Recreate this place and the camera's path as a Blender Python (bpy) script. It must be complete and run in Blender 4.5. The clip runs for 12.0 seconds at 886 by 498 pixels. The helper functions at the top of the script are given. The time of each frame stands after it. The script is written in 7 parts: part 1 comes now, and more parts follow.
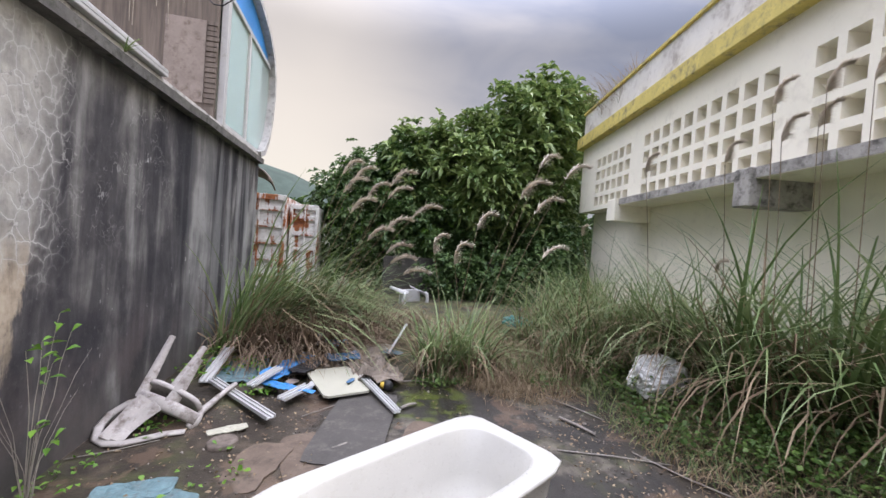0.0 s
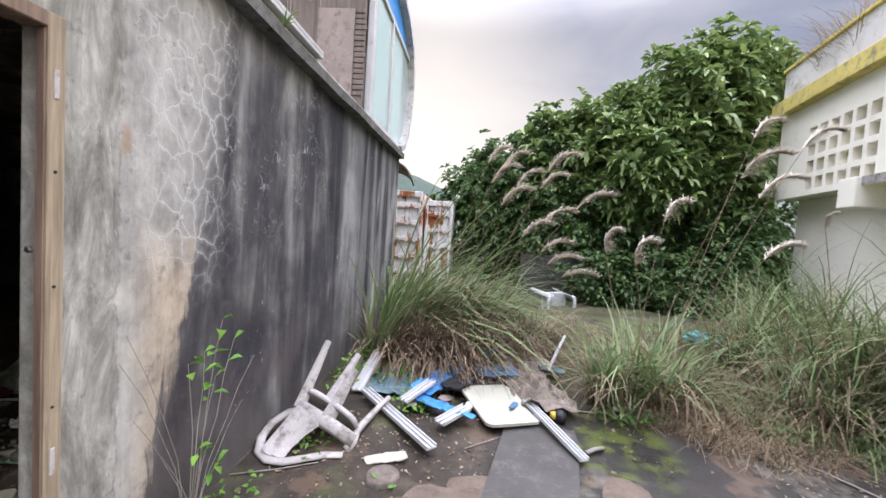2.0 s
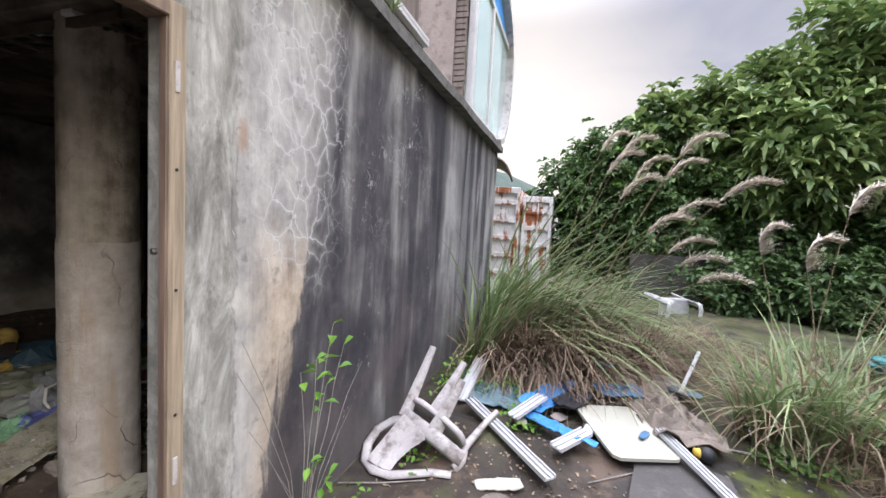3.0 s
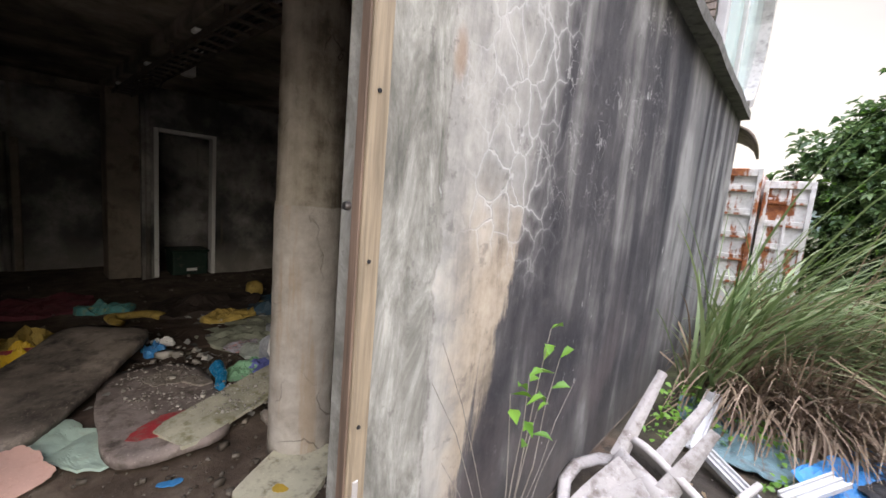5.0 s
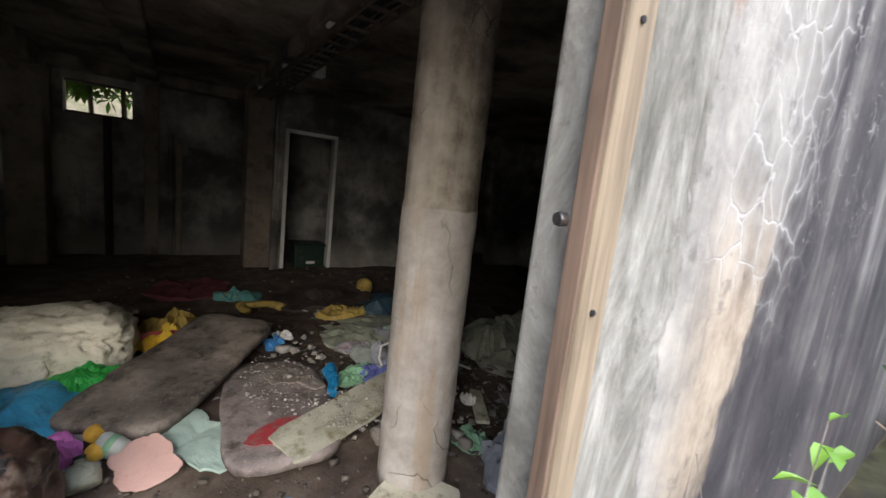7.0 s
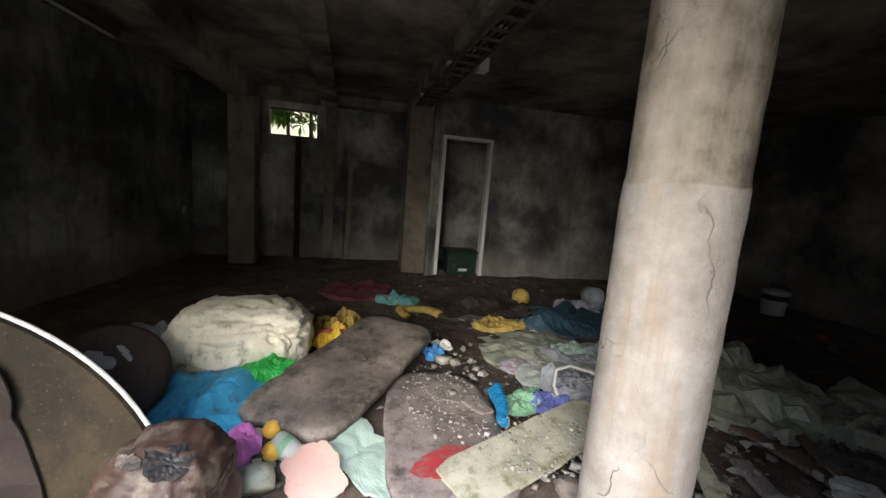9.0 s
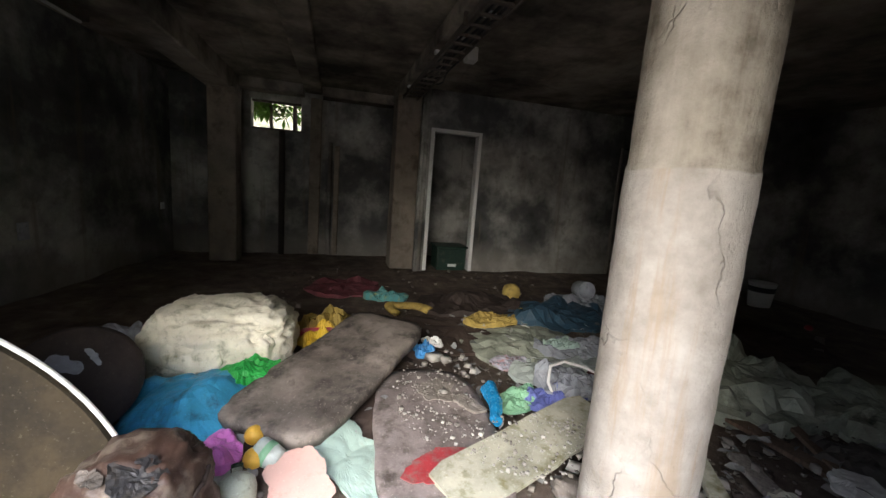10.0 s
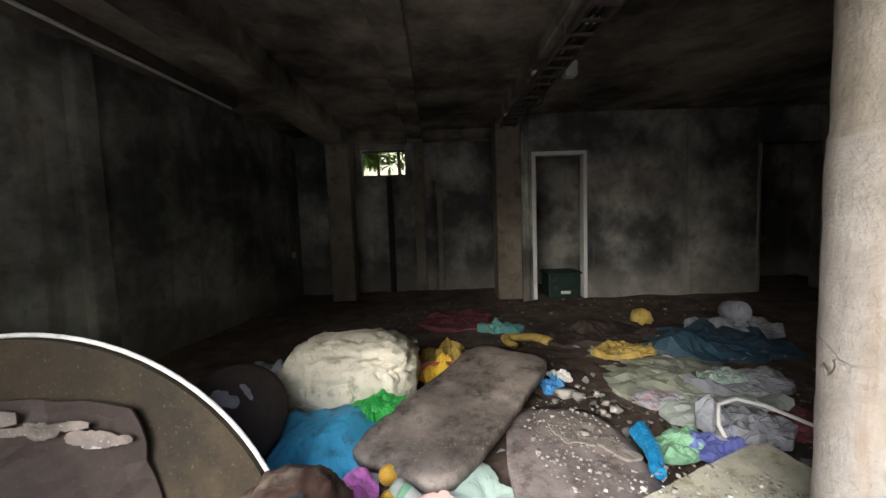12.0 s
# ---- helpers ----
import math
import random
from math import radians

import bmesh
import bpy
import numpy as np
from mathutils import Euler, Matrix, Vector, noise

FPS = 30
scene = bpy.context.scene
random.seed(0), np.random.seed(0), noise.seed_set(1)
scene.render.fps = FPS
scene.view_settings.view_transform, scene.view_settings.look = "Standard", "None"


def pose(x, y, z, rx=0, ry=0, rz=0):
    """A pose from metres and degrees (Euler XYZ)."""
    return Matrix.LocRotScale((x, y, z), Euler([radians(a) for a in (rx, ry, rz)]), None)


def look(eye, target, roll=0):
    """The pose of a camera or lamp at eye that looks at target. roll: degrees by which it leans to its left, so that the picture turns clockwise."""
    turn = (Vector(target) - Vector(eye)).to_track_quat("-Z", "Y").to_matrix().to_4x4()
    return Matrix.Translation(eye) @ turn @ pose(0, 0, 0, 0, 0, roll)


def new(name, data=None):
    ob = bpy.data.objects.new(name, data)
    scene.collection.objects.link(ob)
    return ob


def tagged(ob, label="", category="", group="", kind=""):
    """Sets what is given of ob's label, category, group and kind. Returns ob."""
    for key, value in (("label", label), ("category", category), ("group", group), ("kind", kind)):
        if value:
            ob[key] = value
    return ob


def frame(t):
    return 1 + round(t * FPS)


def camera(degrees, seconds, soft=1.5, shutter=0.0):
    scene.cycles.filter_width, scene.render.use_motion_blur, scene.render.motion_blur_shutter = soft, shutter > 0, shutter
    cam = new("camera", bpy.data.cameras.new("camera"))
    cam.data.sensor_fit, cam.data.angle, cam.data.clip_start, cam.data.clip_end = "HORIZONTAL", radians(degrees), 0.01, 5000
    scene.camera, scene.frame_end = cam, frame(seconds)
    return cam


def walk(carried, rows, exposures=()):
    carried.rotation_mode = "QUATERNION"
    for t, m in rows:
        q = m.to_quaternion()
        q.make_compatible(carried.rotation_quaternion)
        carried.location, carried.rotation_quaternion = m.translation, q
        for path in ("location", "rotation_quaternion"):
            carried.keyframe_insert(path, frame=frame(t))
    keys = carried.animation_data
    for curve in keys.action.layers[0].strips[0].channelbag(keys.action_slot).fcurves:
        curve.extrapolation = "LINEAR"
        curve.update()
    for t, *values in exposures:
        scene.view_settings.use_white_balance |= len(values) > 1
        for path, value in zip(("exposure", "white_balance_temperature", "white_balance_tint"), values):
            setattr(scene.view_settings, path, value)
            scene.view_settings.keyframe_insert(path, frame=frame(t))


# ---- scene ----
cam = camera(96.8, 12.0, shutter=0.15)
PATH = [
    (0, (-0.04, 0.236, 1.582), (0.386, 2.19, 1.531), 4.3),
    (0.5, (-0.079, 0.488, 1.568), (0.243, 2.461, 1.514), 3.8),
    (1, (-0.122, 0.672, 1.517), (0.053, 2.662, 1.423), 3.7),
    (1.5, (-0.266, 0.832, 1.492), (-0.251, 2.83, 1.397), 3.9),
    (2, (-0.424, 0.998, 1.52), (-0.585, 2.989, 1.416), 3.7),
    (2.5, (-0.53, 1.103, 1.514), (-0.912, 3.063, 1.404), 3.2),
    (2.7, (-0.573, 1.174, 1.514), (-1.051, 3.112, 1.393), 3.1),
    (4.5, (-0.925, 1.437, 1.429), (-2.002, 3.102, 1.171), 4.9),
    (5, (-1.072, 1.615, 1.405), (-2.392, 3.096, 1.15), 5.0),
    (5.5, (-1.157, 1.694, 1.398), (-2.628, 3.024, 1.135), 4.8),
    (6, (-1.269, 1.706, 1.388), (-2.801, 2.967, 1.14), 4.8),
    (6.5, (-1.374, 1.709, 1.416), (-2.88, 3.003, 1.168), 5.9),
    (7, (-1.467, 1.692, 1.391), (-3.098, 2.811, 1.096), 6.4),
    (7.5, (-1.634, 1.661, 1.339), (-3.425, 2.495, 1.026), 5.3),
    (7.7, (-1.708, 1.694, 1.309), (-3.556, 2.402, 1.016), 4.8),
    (9.5, (-1.959, 1.666, 1.238), (-3.879, 2.141, 0.938), 4.6),
    (10, (-2.008, 1.682, 1.219), (-3.908, 2.221, 0.904), 4.4),
    (10.5, (-2.052, 1.674, 1.187), (-3.947, 2.235, 0.883), 3.0),
    (11, (-2.079, 1.688, 1.179), (-4.002, 2.158, 0.896), 0.5),
    (11.5, (-2.112, 1.664, 1.16), (-4.081, 1.936, 0.937), -1.5),
    (12, (-2.129, 1.613, 1.161), (-4.123, 1.648, 1.003), -2.0),
]
EXPOSURES = [(0.0, 0.18, 7000, 13), (1.0, 0.35, 6950, 13), (2.7, 0.62, 6800, 13), (4.5, 0.70, 7050, 12), (5.5, 0.85, 7100, 12), (6.5, 0.95, 7100, 11), (7.5, 1.55, 6600, 10), (9.5, 2.35, 6650, 9), (12.0, 2.4, 6650, 9)]
walk(cam, [(t, look(eye, target, roll)) for t, eye, target, roll in PATH], EXPOSURES)

# ---- world and sun ----
SUN_EL, SUN_AZ = radians(26.6), radians(116)
world = bpy.data.worlds.new("world")
scene.world = world
world.use_nodes = True
wt = world.node_tree
wt.nodes.clear()


def wnode(kind, **kw):
    n = wt.nodes.new(kind)
    for k, v in kw.items():
        n.inputs[k].default_value = v
    return n


sky = wt.nodes.new("ShaderNodeTexSky")
sky.sky_type = "NISHITA"
sky.sun_disc = False
sky.sun_elevation, sky.sun_rotation = SUN_EL, SUN_AZ
wco = wt.nodes.new("ShaderNodeTexCoord")
wmap = wt.nodes.new("ShaderNodeMapping")
wmap.inputs["Scale"].default_value = (1.0, 1.0, 2.6)
wt.links.new(wco.outputs["Generated"], wmap.inputs["Vector"])
wn = wnode("ShaderNodeTexNoise", Scale=2.3, Detail=5.0, Roughness=0.5, Distortion=0.5)
wt.links.new(wmap.outputs["Vector"], wn.inputs["Vector"])
wr = wt.nodes.new("ShaderNodeValToRGB")
wr.color_ramp.elements[0].position, wr.color_ramp.elements[0].color = 0.36, (0.36, 0.40, 0.55, 1)
wr.color_ramp.elements[1].position, wr.color_ramp.elements[1].color = 0.68, (0.72, 0.72, 0.80, 1)
wt.links.new(wn.outputs["Fac"], wr.inputs["Fac"])
# bright break in the cloud low over the hill
wdot = wt.nodes.new("ShaderNodeVectorMath")
wdot.operation = "DOT_PRODUCT"
wnorm = wt.nodes.new("ShaderNodeVectorMath")
wnorm.operation = "NORMALIZE"
wt.links.new(wco.outputs["Generated"], wnorm.inputs[0])
wt.links.new(wnorm.outputs[0], wdot.inputs[0])
gd = Vector((-0.22, 1.0, 0.13)).normalized()
wdot.inputs[1].default_value = gd
wgr = wt.nodes.new("ShaderNodeValToRGB")
wgr.color_ramp.elements[0].position, wgr.color_ramp.elements[0].color = 0.86, (0, 0, 0, 1)
wgr.color_ramp.elements[1].position, wgr.color_ramp.elements[1].color = 0.995, (1, 1, 1, 1)
wt.links.new(wdot.outputs["Value"], wgr.inputs["Fac"])
wmix = wt.nodes.new("ShaderNodeMix")
wmix.data_type = "RGBA"
wt.links.new(wgr.outputs["Color"], wmix.inputs[0])
wt.links.new(wr.outputs["Color"], wmix.inputs[6])
wmix.inputs[7].default_value = (1.30, 1.22, 1.13, 1)
# the cloud cover lets a little of the clear sky's tint through
wsc = wt.nodes.new("ShaderNodeMix")
wsc.data_type = "RGBA"
wsc.inputs[0].default_value = 0.04
wt.links.new(wmix.outputs[2], wsc.inputs[6])
wt.links.new(sky.outputs["Color"], wsc.inputs[7])
# an overcast sky is brighter overhead than at the horizon
wsep = wt.nodes.new("ShaderNodeSeparateXYZ")
wt.links.new(wnorm.outputs[0], wsep.inputs[0])
wov = wt.nodes.new("ShaderNodeMapRange")
wov.interpolation_type = "SMOOTHSTEP"
for i, v in enumerate((0.42, 0.92, 0.57, 7.4)):
    wov.inputs[i + 1].default_value = v
wt.links.new(wsep.outputs[2], wov.inputs[0])
wbg = wnode("ShaderNodeBackground", Strength=1.0)
wt.links.new(wov.outputs[0], wbg.inputs["Strength"])
wout = wt.nodes.new("ShaderNodeOutputWorld")
wt.links.new(wsc.outputs[2], wbg.inputs["Color"])
wt.links.new(wbg.outputs["Background"], wout.inputs["Surface"])

sun = new("sun", bpy.data.lights.new("sun", "SUN"))
sun.data.energy, sun.data.angle, sun.data.color = 1.35, radians(45), (1.0, 0.95, 0.88)
sun.matrix_world = look((0, 0, 30), (-54, 26, 0))


# ---- materials ----
class Mat:
    """A procedural material under construction."""

    def __init__(self, name, rough=0.8, metal=0.0, spec=0.4):
        self.m = bpy.data.materials.new(name)
        self.m.use_nodes = True
        self.t = self.m.node_tree
        self.b = self.t.nodes["Principled BSDF"]
        self.b.inputs["Roughness"].default_value = rough
        self.b.inputs["Metallic"].default_value = metal
        self.b.inputs["Specular IOR Level"].default_value = spec
        self.co = self.t.nodes.new("ShaderNodeTexCoord").outputs["Object"]
        self.height = None

    def link(self, a, b):
        self.t.links.new(a, b)

    def coords(self, scale=(1, 1, 1), loc=(0, 0, 0), rot=(0, 0, 0)):
        n = self.t.nodes.new("ShaderNodeMapping")
        n.inputs["Scale"].default_value, n.inputs["Location"].default_value = scale, loc
        n.inputs["Rotation"].default_value = rot
        self.link(self.co, n.inputs["Vector"])
        return n.outputs["Vector"]

    def noise(self, scale, detail=5, rough=0.55, stretch=(1, 1, 1), distort=0.0, loc=(0, 0, 0)):
        n = self.t.nodes.new("ShaderNodeTexNoise")
        n.inputs["Scale"].default_value, n.inputs["Detail"].default_value = scale, detail
        n.inputs["Roughness"].default_value, n.inputs["Distortion"].default_value = rough, distort
        self.link(self.coords(stretch, loc), n.inputs["Vector"])
        return n.outputs["Fac"]

    def axis(self, i):
        n = self.t.nodes.new("ShaderNodeSeparateXYZ")
        self.link(self.co, n.inputs[0])
        return n.outputs[i]

    def math(self, op, a, b=0.0, clamp=False):
        n = self.t.nodes.new("ShaderNodeMath")
        n.operation, n.use_clamp = op, clamp
        for i, v in enumerate((a, b)):
            if isinstance(v, (int, float)):
                n.inputs[i].default_value = v
            else:
                self.link(v, n.inputs[i])
        return n.outputs[0]

    def band(self, v, lo, hi):
        """0 below lo, 1 above hi."""
        n = self.t.nodes.new("ShaderNodeMapRange")
        n.interpolation_type = "SMOOTHSTEP"
        self.link(v, n.inputs[0])
        n.inputs[1].default_value, n.inputs[2].default_value = lo, hi
        return n.outputs[0]

    def ramp(self, v, stops):
        n = self.t.nodes.new("ShaderNodeValToRGB")
        e = n.color_ramp.elements
        while len(e) < len(stops):
            e.new(0.5)
        for el, (p, c) in zip(e, stops):
            el.position, el.color = p, (*c, 1)
        self.link(v, n.inputs["Fac"])
        return n.outputs["Color"]

    def mix(self, f, a, b, mode="MIX"):
        n = self.t.nodes.new("ShaderNodeMix")
        n.data_type, n.blend_type = "RGBA", mode
        for i, v in ((0, f), (6, a), (7, b)):
            if isinstance(v, (int, float)):
                n.inputs[i].default_value = v
            elif isinstance(v, tuple):
                n.inputs[i].default_value = (*v, 1)
            else:
                self.link(v, n.inputs[i])
        return n.outputs[2]

    def cracks(self, scale, width, stretch=(1, 1, 1), warp=0.12):
        """1 in the cracks between irregular cells, 0 elsewhere."""
        n = self.t.nodes.new("ShaderNodeTexNoise")
        n.inputs["Scale"].default_value, n.inputs["Detail"].default_value = 5.0, 4
        self.link(self.co, n.inputs["Vector"])
        mm = self.t.nodes.new("ShaderNodeVectorMath")
        mm.operation = "MULTIPLY_ADD"
        self.link(n.outputs["Color"], mm.inputs[0])
        mm.inputs[1].default_value = (warp, warp, warp)
        self.link(self.coords(stretch), mm.inputs[2])
        v = self.t.nodes.new("ShaderNodeTexVoronoi")
        v.feature = "DISTANCE_TO_EDGE"
        v.inputs["Scale"].default_value = scale
        self.link(mm.outputs[0], v.inputs["Vector"])
        b = self.band(v.outputs["Distance"], 0.0, width)
        return self.math("SUBTRACT", 1.0, b)

    def random(self):
        return self.t.nodes.new("ShaderNodeNewGeometry").outputs["Random Per Island"]

    def objrandom(self):
        return self.t.nodes.new("ShaderNodeObjectInfo").outputs["Random"]

    def done(self, color, rough=None, bump=None, strength=0.4, dist=0.01):
        if isinstance(color, tuple):
            self.b.inputs["Base Color"].default_value = (*color, 1)
        else:
            self.link(color, self.b.inputs["Base Color"])
        if rough is not None:
            self.link(rough, self.b.inputs["Roughness"])
        if bump is not None:
            n = self.t.nodes.new("ShaderNodeBump")
            n.inputs["Strength"].default_value, n.inputs["Distance"].default_value = strength, dist
            self.link(bump, n.inputs["Height"])
            self.link(n.outputs["Normal"], self.b.inputs["Normal"])
        return self.m


def simple(name, base, rough=0.7, vary=0.25, scale=6.0, dirt=(0.10, 0.085, 0.07), dirty=0.35, metal=0.0, spec=0.4, bump=0.3, fine=60.0):
    """A worn surface: base colour with two scales of variation, dirt in blotches and fine relief."""
    m = Mat(name, rough, metal, spec)
    big, small = m.noise(scale, 6, 0.6), m.noise(fine, 4, 0.6)
    c = m.ramp(big, [(0.3, tuple(v * (1 - vary) for v in base)), (0.7, tuple(min(1, v * (1 + vary * 0.6)) for v in base))])
    d = m.band(m.noise(scale * 1.7, 8, 0.68, loc=(3, 7, 1)), 0.62 - dirty * 0.25, 0.80 - dirty * 0.12)
    c = m.mix(m.math("MULTIPLY", d, min(1.0, dirty * 2)), c, dirt)
    mid = m.noise(scale * 4.5, 8, 0.72, loc=(1, 2, 8))
    c = m.mix(m.math("MULTIPLY", m.band(mid, 0.53, 0.68), min(0.75, dirty * 1.2)), c, tuple(0.6 * a + 0.4 * b for a, b in zip(dirt, base)))
    c = m.mix(m.math("MULTIPLY", m.band(m.noise(fine * 1.4, 3, 0.6, loc=(6, 1, 3)), 0.62, 0.70), dirty * 0.8), c, tuple(min(1.0, v * 1.5 + 0.05) for v in base))
    h = m.math("ADD", m.math("MULTIPLY", small, 0.4), m.math("ADD", big, m.math("MULTIPLY", mid, 0.5)))
    r = m.math("ADD", m.math("MULTIPLY", small, 0.25), rough - 0.12)
    return m.done(c, r, h, bump, 0.006)


def facade_material():
    """Charcoal-stained render: a grey cement strip and a bare pale band by the door, limed cracks, soft vertical runs."""
    m = Mat("stained_render", 0.9)
    y, z = m.axis(1), m.axis(2)
    blotch, mid, fine = m.noise(1.7, 8, 0.62), m.noise(6.0, 8, 0.68, loc=(3, 1, 1)), m.noise(34, 6, 0.7)
    rag = m.noise(1.0, 8, 0.7, (1, 9.0, 1.6), 0.6, loc=(7, 0, 2))
    # soft runs down the wall, broad and narrow
    broad = m.noise(1.0, 4, 0.55, (1, 1.4, 0.30), 1.1, loc=(0, 3.3, 0))
    narrow = m.noise(1.0, 6, 0.65, (1, 4.0, 0.8), 1.4, loc=(2, 1, 4))
    run = m.math("ADD", m.math("MULTIPLY", broad, 0.55), m.math("ADD", m.math("MULTIPLY", narrow, 0.20), m.math("MULTIPLY", blotch, 0.25)))
    dark = m.ramp(run, [(0.435, (0.020, 0.020, 0.024)), (0.475, (0.037, 0.035, 0.039)), (0.515, (0.062, 0.059, 0.061)), (0.55, (0.12, 0.116, 0.112)), (0.61, (0.25, 0.245, 0.235))])
    # rosy brown damp on the lower part
    damp = m.math("MULTIPLY", m.math("SUBTRACT", 1.0, m.band(m.math("ADD", z, m.math("MULTIPLY", blotch, 0.9)), 0.9, 1.5)), m.band(m.noise(2.1, 6, 0.6, loc=(5, 2, 8)), 0.40, 0.62))
    dark = m.mix(m.math("MULTIPLY", damp, 0.5), dark, (0.115, 0.093, 0.09))
    far = m.math("MULTIPLY", m.band(m.noise(1.0, 4, 0.5, (1, 2.6, 0.12), 0.5, loc=(4, 1.3, 0)), 0.49, 0.58), m.band(y, 4.0, 6.4))
    dark = m.mix(m.math("MULTIPLY", far, 0.42), dark, (0.36, 0.36, 0.35))
    # the bare band: limewashed grey above, tan below
    pale = m.ramp(m.math("ADD", m.math("MULTIPLY", blotch, 0.4), m.math("ADD", m.math("MULTIPLY", mid, 0.3), m.math("MULTIPLY", rag, 0.3))),
                  [(0.36, (0.15, 0.147, 0.135)), (0.45, (0.28, 0.272, 0.25)), (0.52, (0.40, 0.387, 0.352)), (0.62, (0.55, 0.536, 0.495))])
    tan = m.ramp(m.math("ADD", m.math("MULTIPLY", mid, 0.5), m.math("MULTIPLY", rag, 0.5)), [(0.36, (0.20, 0.165, 0.125)), (0.5, (0.39, 0.325, 0.25)), (0.64, (0.50, 0.435, 0.35))])
    low = m.math("SUBTRACT", 1.0, m.band(m.math("ADD", z, m.math("MULTIPLY", blotch, 0.7)), 1.45, 1.85))
    pale = m.mix(m.math("MULTIPLY", low, m.band(m.math("ADD", y, m.math("MULTIPLY", mid, 0.3)), 2.55, 2.75)), pale, tan)
    wob = m.math("ADD", m.math("MULTIPLY", blotch, 0.42), m.math("MULTIPLY", rag, 0.34))
    edge = m.math("ADD", m.math("ADD", y, wob), m.math("MULTIPLY", z, -0.16))
    upper = m.band(z, 1.15, 1.6)
    cut = m.math("ADD", m.math("MULTIPLY", m.band(edge, 2.90, 2.96), m.math("SUBTRACT", 1.0, upper)), m.math("MULTIPLY", m.band(edge, 2.76, 3.14), upper))
    c = m.mix(cut, pale, dark)
    # limed cracks with a soft white bloom
    zone = m.math("MULTIPLY", m.band(m.math("ADD", z, m.math("MULTIPLY", mid, 0.5)), 1.35, 1.7), m.math("SUBTRACT", 1.0, m.band(m.math("ADD", y, m.math("MULTIPLY", blotch, 0.9)), 3.2, 3.7)))
    zone = m.math("MULTIPLY", zone, m.math("MULTIPLY", m.band(y, 2.42, 2.6), m.band(m.noise(2.6, 3, 0.5, loc=(4, 4, 2)), 0.36, 0.54)))
    bloom, core, hair = m.cracks(9.5, 0.24, (1, 1, 0.75), 0.17), m.cracks(9.5, 0.05, (1, 1, 0.75), 0.17), m.cracks(17.0, 0.05, (1, 1, 0.7), 0.25)
    c = m.mix(m.math("MULTIPLY", m.math("MULTIPLY", bloom, zone), 0.36), c, (0.42, 0.415, 0.40))
    c = m.mix(m.math("MULTIPLY", m.math("MULTIPLY", m.math("MULTIPLY", core, zone), m.band(m.noise(9, 5, 0.6, loc=(5, 5, 1)), 0.24, 0.5)), 0.7), c, (0.50, 0.49, 0.465))
    spread = m.math("MULTIPLY", m.band(z, 1.2, 1.7), m.math("MULTIPLY", m.math("SUBTRACT", 1.0, m.band(y, 3.9, 4.8)), m.band(m.noise(3.4, 4, 0.6, loc=(1, 9, 2)), 0.52, 0.62)))
    c = m.mix(m.math("MULTIPLY", m.math("MULTIPLY", hair, spread), 0.5), c, (0.45, 0.44, 0.42))
    # rough cement strip beside the frame
    grey = m.ramp(m.math("ADD", m.math("MULTIPLY", m.noise(4.0, 9, 0.74, (1, 2.2, 0.7), 0.6, loc=(2, 4, 6)), 0.75), m.math("MULTIPLY", blotch, 0.25)), [(0.38, (0.085, 0.085, 0.07)), (0.47, (0.19, 0.187, 0.16)), (0.54, (0.30, 0.295, 0.26)), (0.62, (0.47, 0.46, 0.415))])
    strip = m.math("SUBTRACT", 1.0, m.band(m.math("ADD", y, m.math("MULTIPLY", mid, 0.10)), 2.43, 2.465))
    c = m.mix(m.math("MULTIPLY", strip, 0.9), c, grey)
    seam = m.math("ADD", m.math("ABSOLUTE", m.math("SUBTRACT", m.math("ADD", y, m.math("MULTIPLY", mid, 0.10)), 2.45)), 0.0)
    seam = m.math("SUBTRACT", 1.0, m.band(seam, 0.0, 0.008))
    c = m.mix(m.math("MULTIPLY", m.math("MULTIPLY", seam, m.band(fine, 0.40, 0.6)), 0.45), c, (0.10, 0.085, 0.07))
    # rust stain where a nail sits in the seam
    ry, rz = m.math("SUBTRACT", y, 2.42), m.math("SUBTRACT", z, 1.78)
    spot = m.math("ADD", m.math("MULTIPLY", m.math("MULTIPLY", ry, ry), 3.0), m.math("MULTIPLY", m.math("MULTIPLY", rz, rz), 0.5))
    c = m.mix(m.math("MULTIPLY", m.math("SUBTRACT", 1.0, m.band(m.math("ADD", spot, m.math("MULTIPLY", mid, 0.004)), 0.002, 0.006)), 0.6), c, (0.26, 0.15, 0.08))
    # specks, scabs and the dirty foot
    c = m.mix(m.math("MULTIPLY", m.band(fine, 0.60, 0.72), 0.18), c, (0.36, 0.35, 0.33))
    c = m.mix(m.math("MULTIPLY", m.band(m.noise(12, 7, 0.72, loc=(1, 6, 2)), 0.58, 0.66), 0.4), c, (0.085, 0.08, 0.076))
    chips = m.math("MULTIPLY", m.band(m.noise(1.0, 5, 0.6, (1, 26, 9), loc=(8, 2, 3)), 0.66, 0.70), m.band(m.noise(2.2, 3, loc=(2, 2, 9)), 0.5, 0.6))
    c = m.mix(m.math("MULTIPLY", chips, 0.7), c, (0.46, 0.455, 0.44))
    foot = m.math("SUBTRACT", 1.0, m.band(m.math("ADD", z, m.math("MULTIPLY", blotch, 0.5)), 0.25, 0.8))
    c = m.mix(m.math("MULTIPLY", foot, 0.5), c, (0.095, 0.086, 0.074))
    h = m.math("SUBTRACT", m.math("ADD", m.math("MULTIPLY", fine, 0.4), m.math("ADD", blotch, m.math("MULTIPLY", mid, 0.6))), m.math("MULTIPLY", m.math("MULTIPLY", core, zone), 0.35))
    return m.done(c, None, h, 0.5, 0.010)


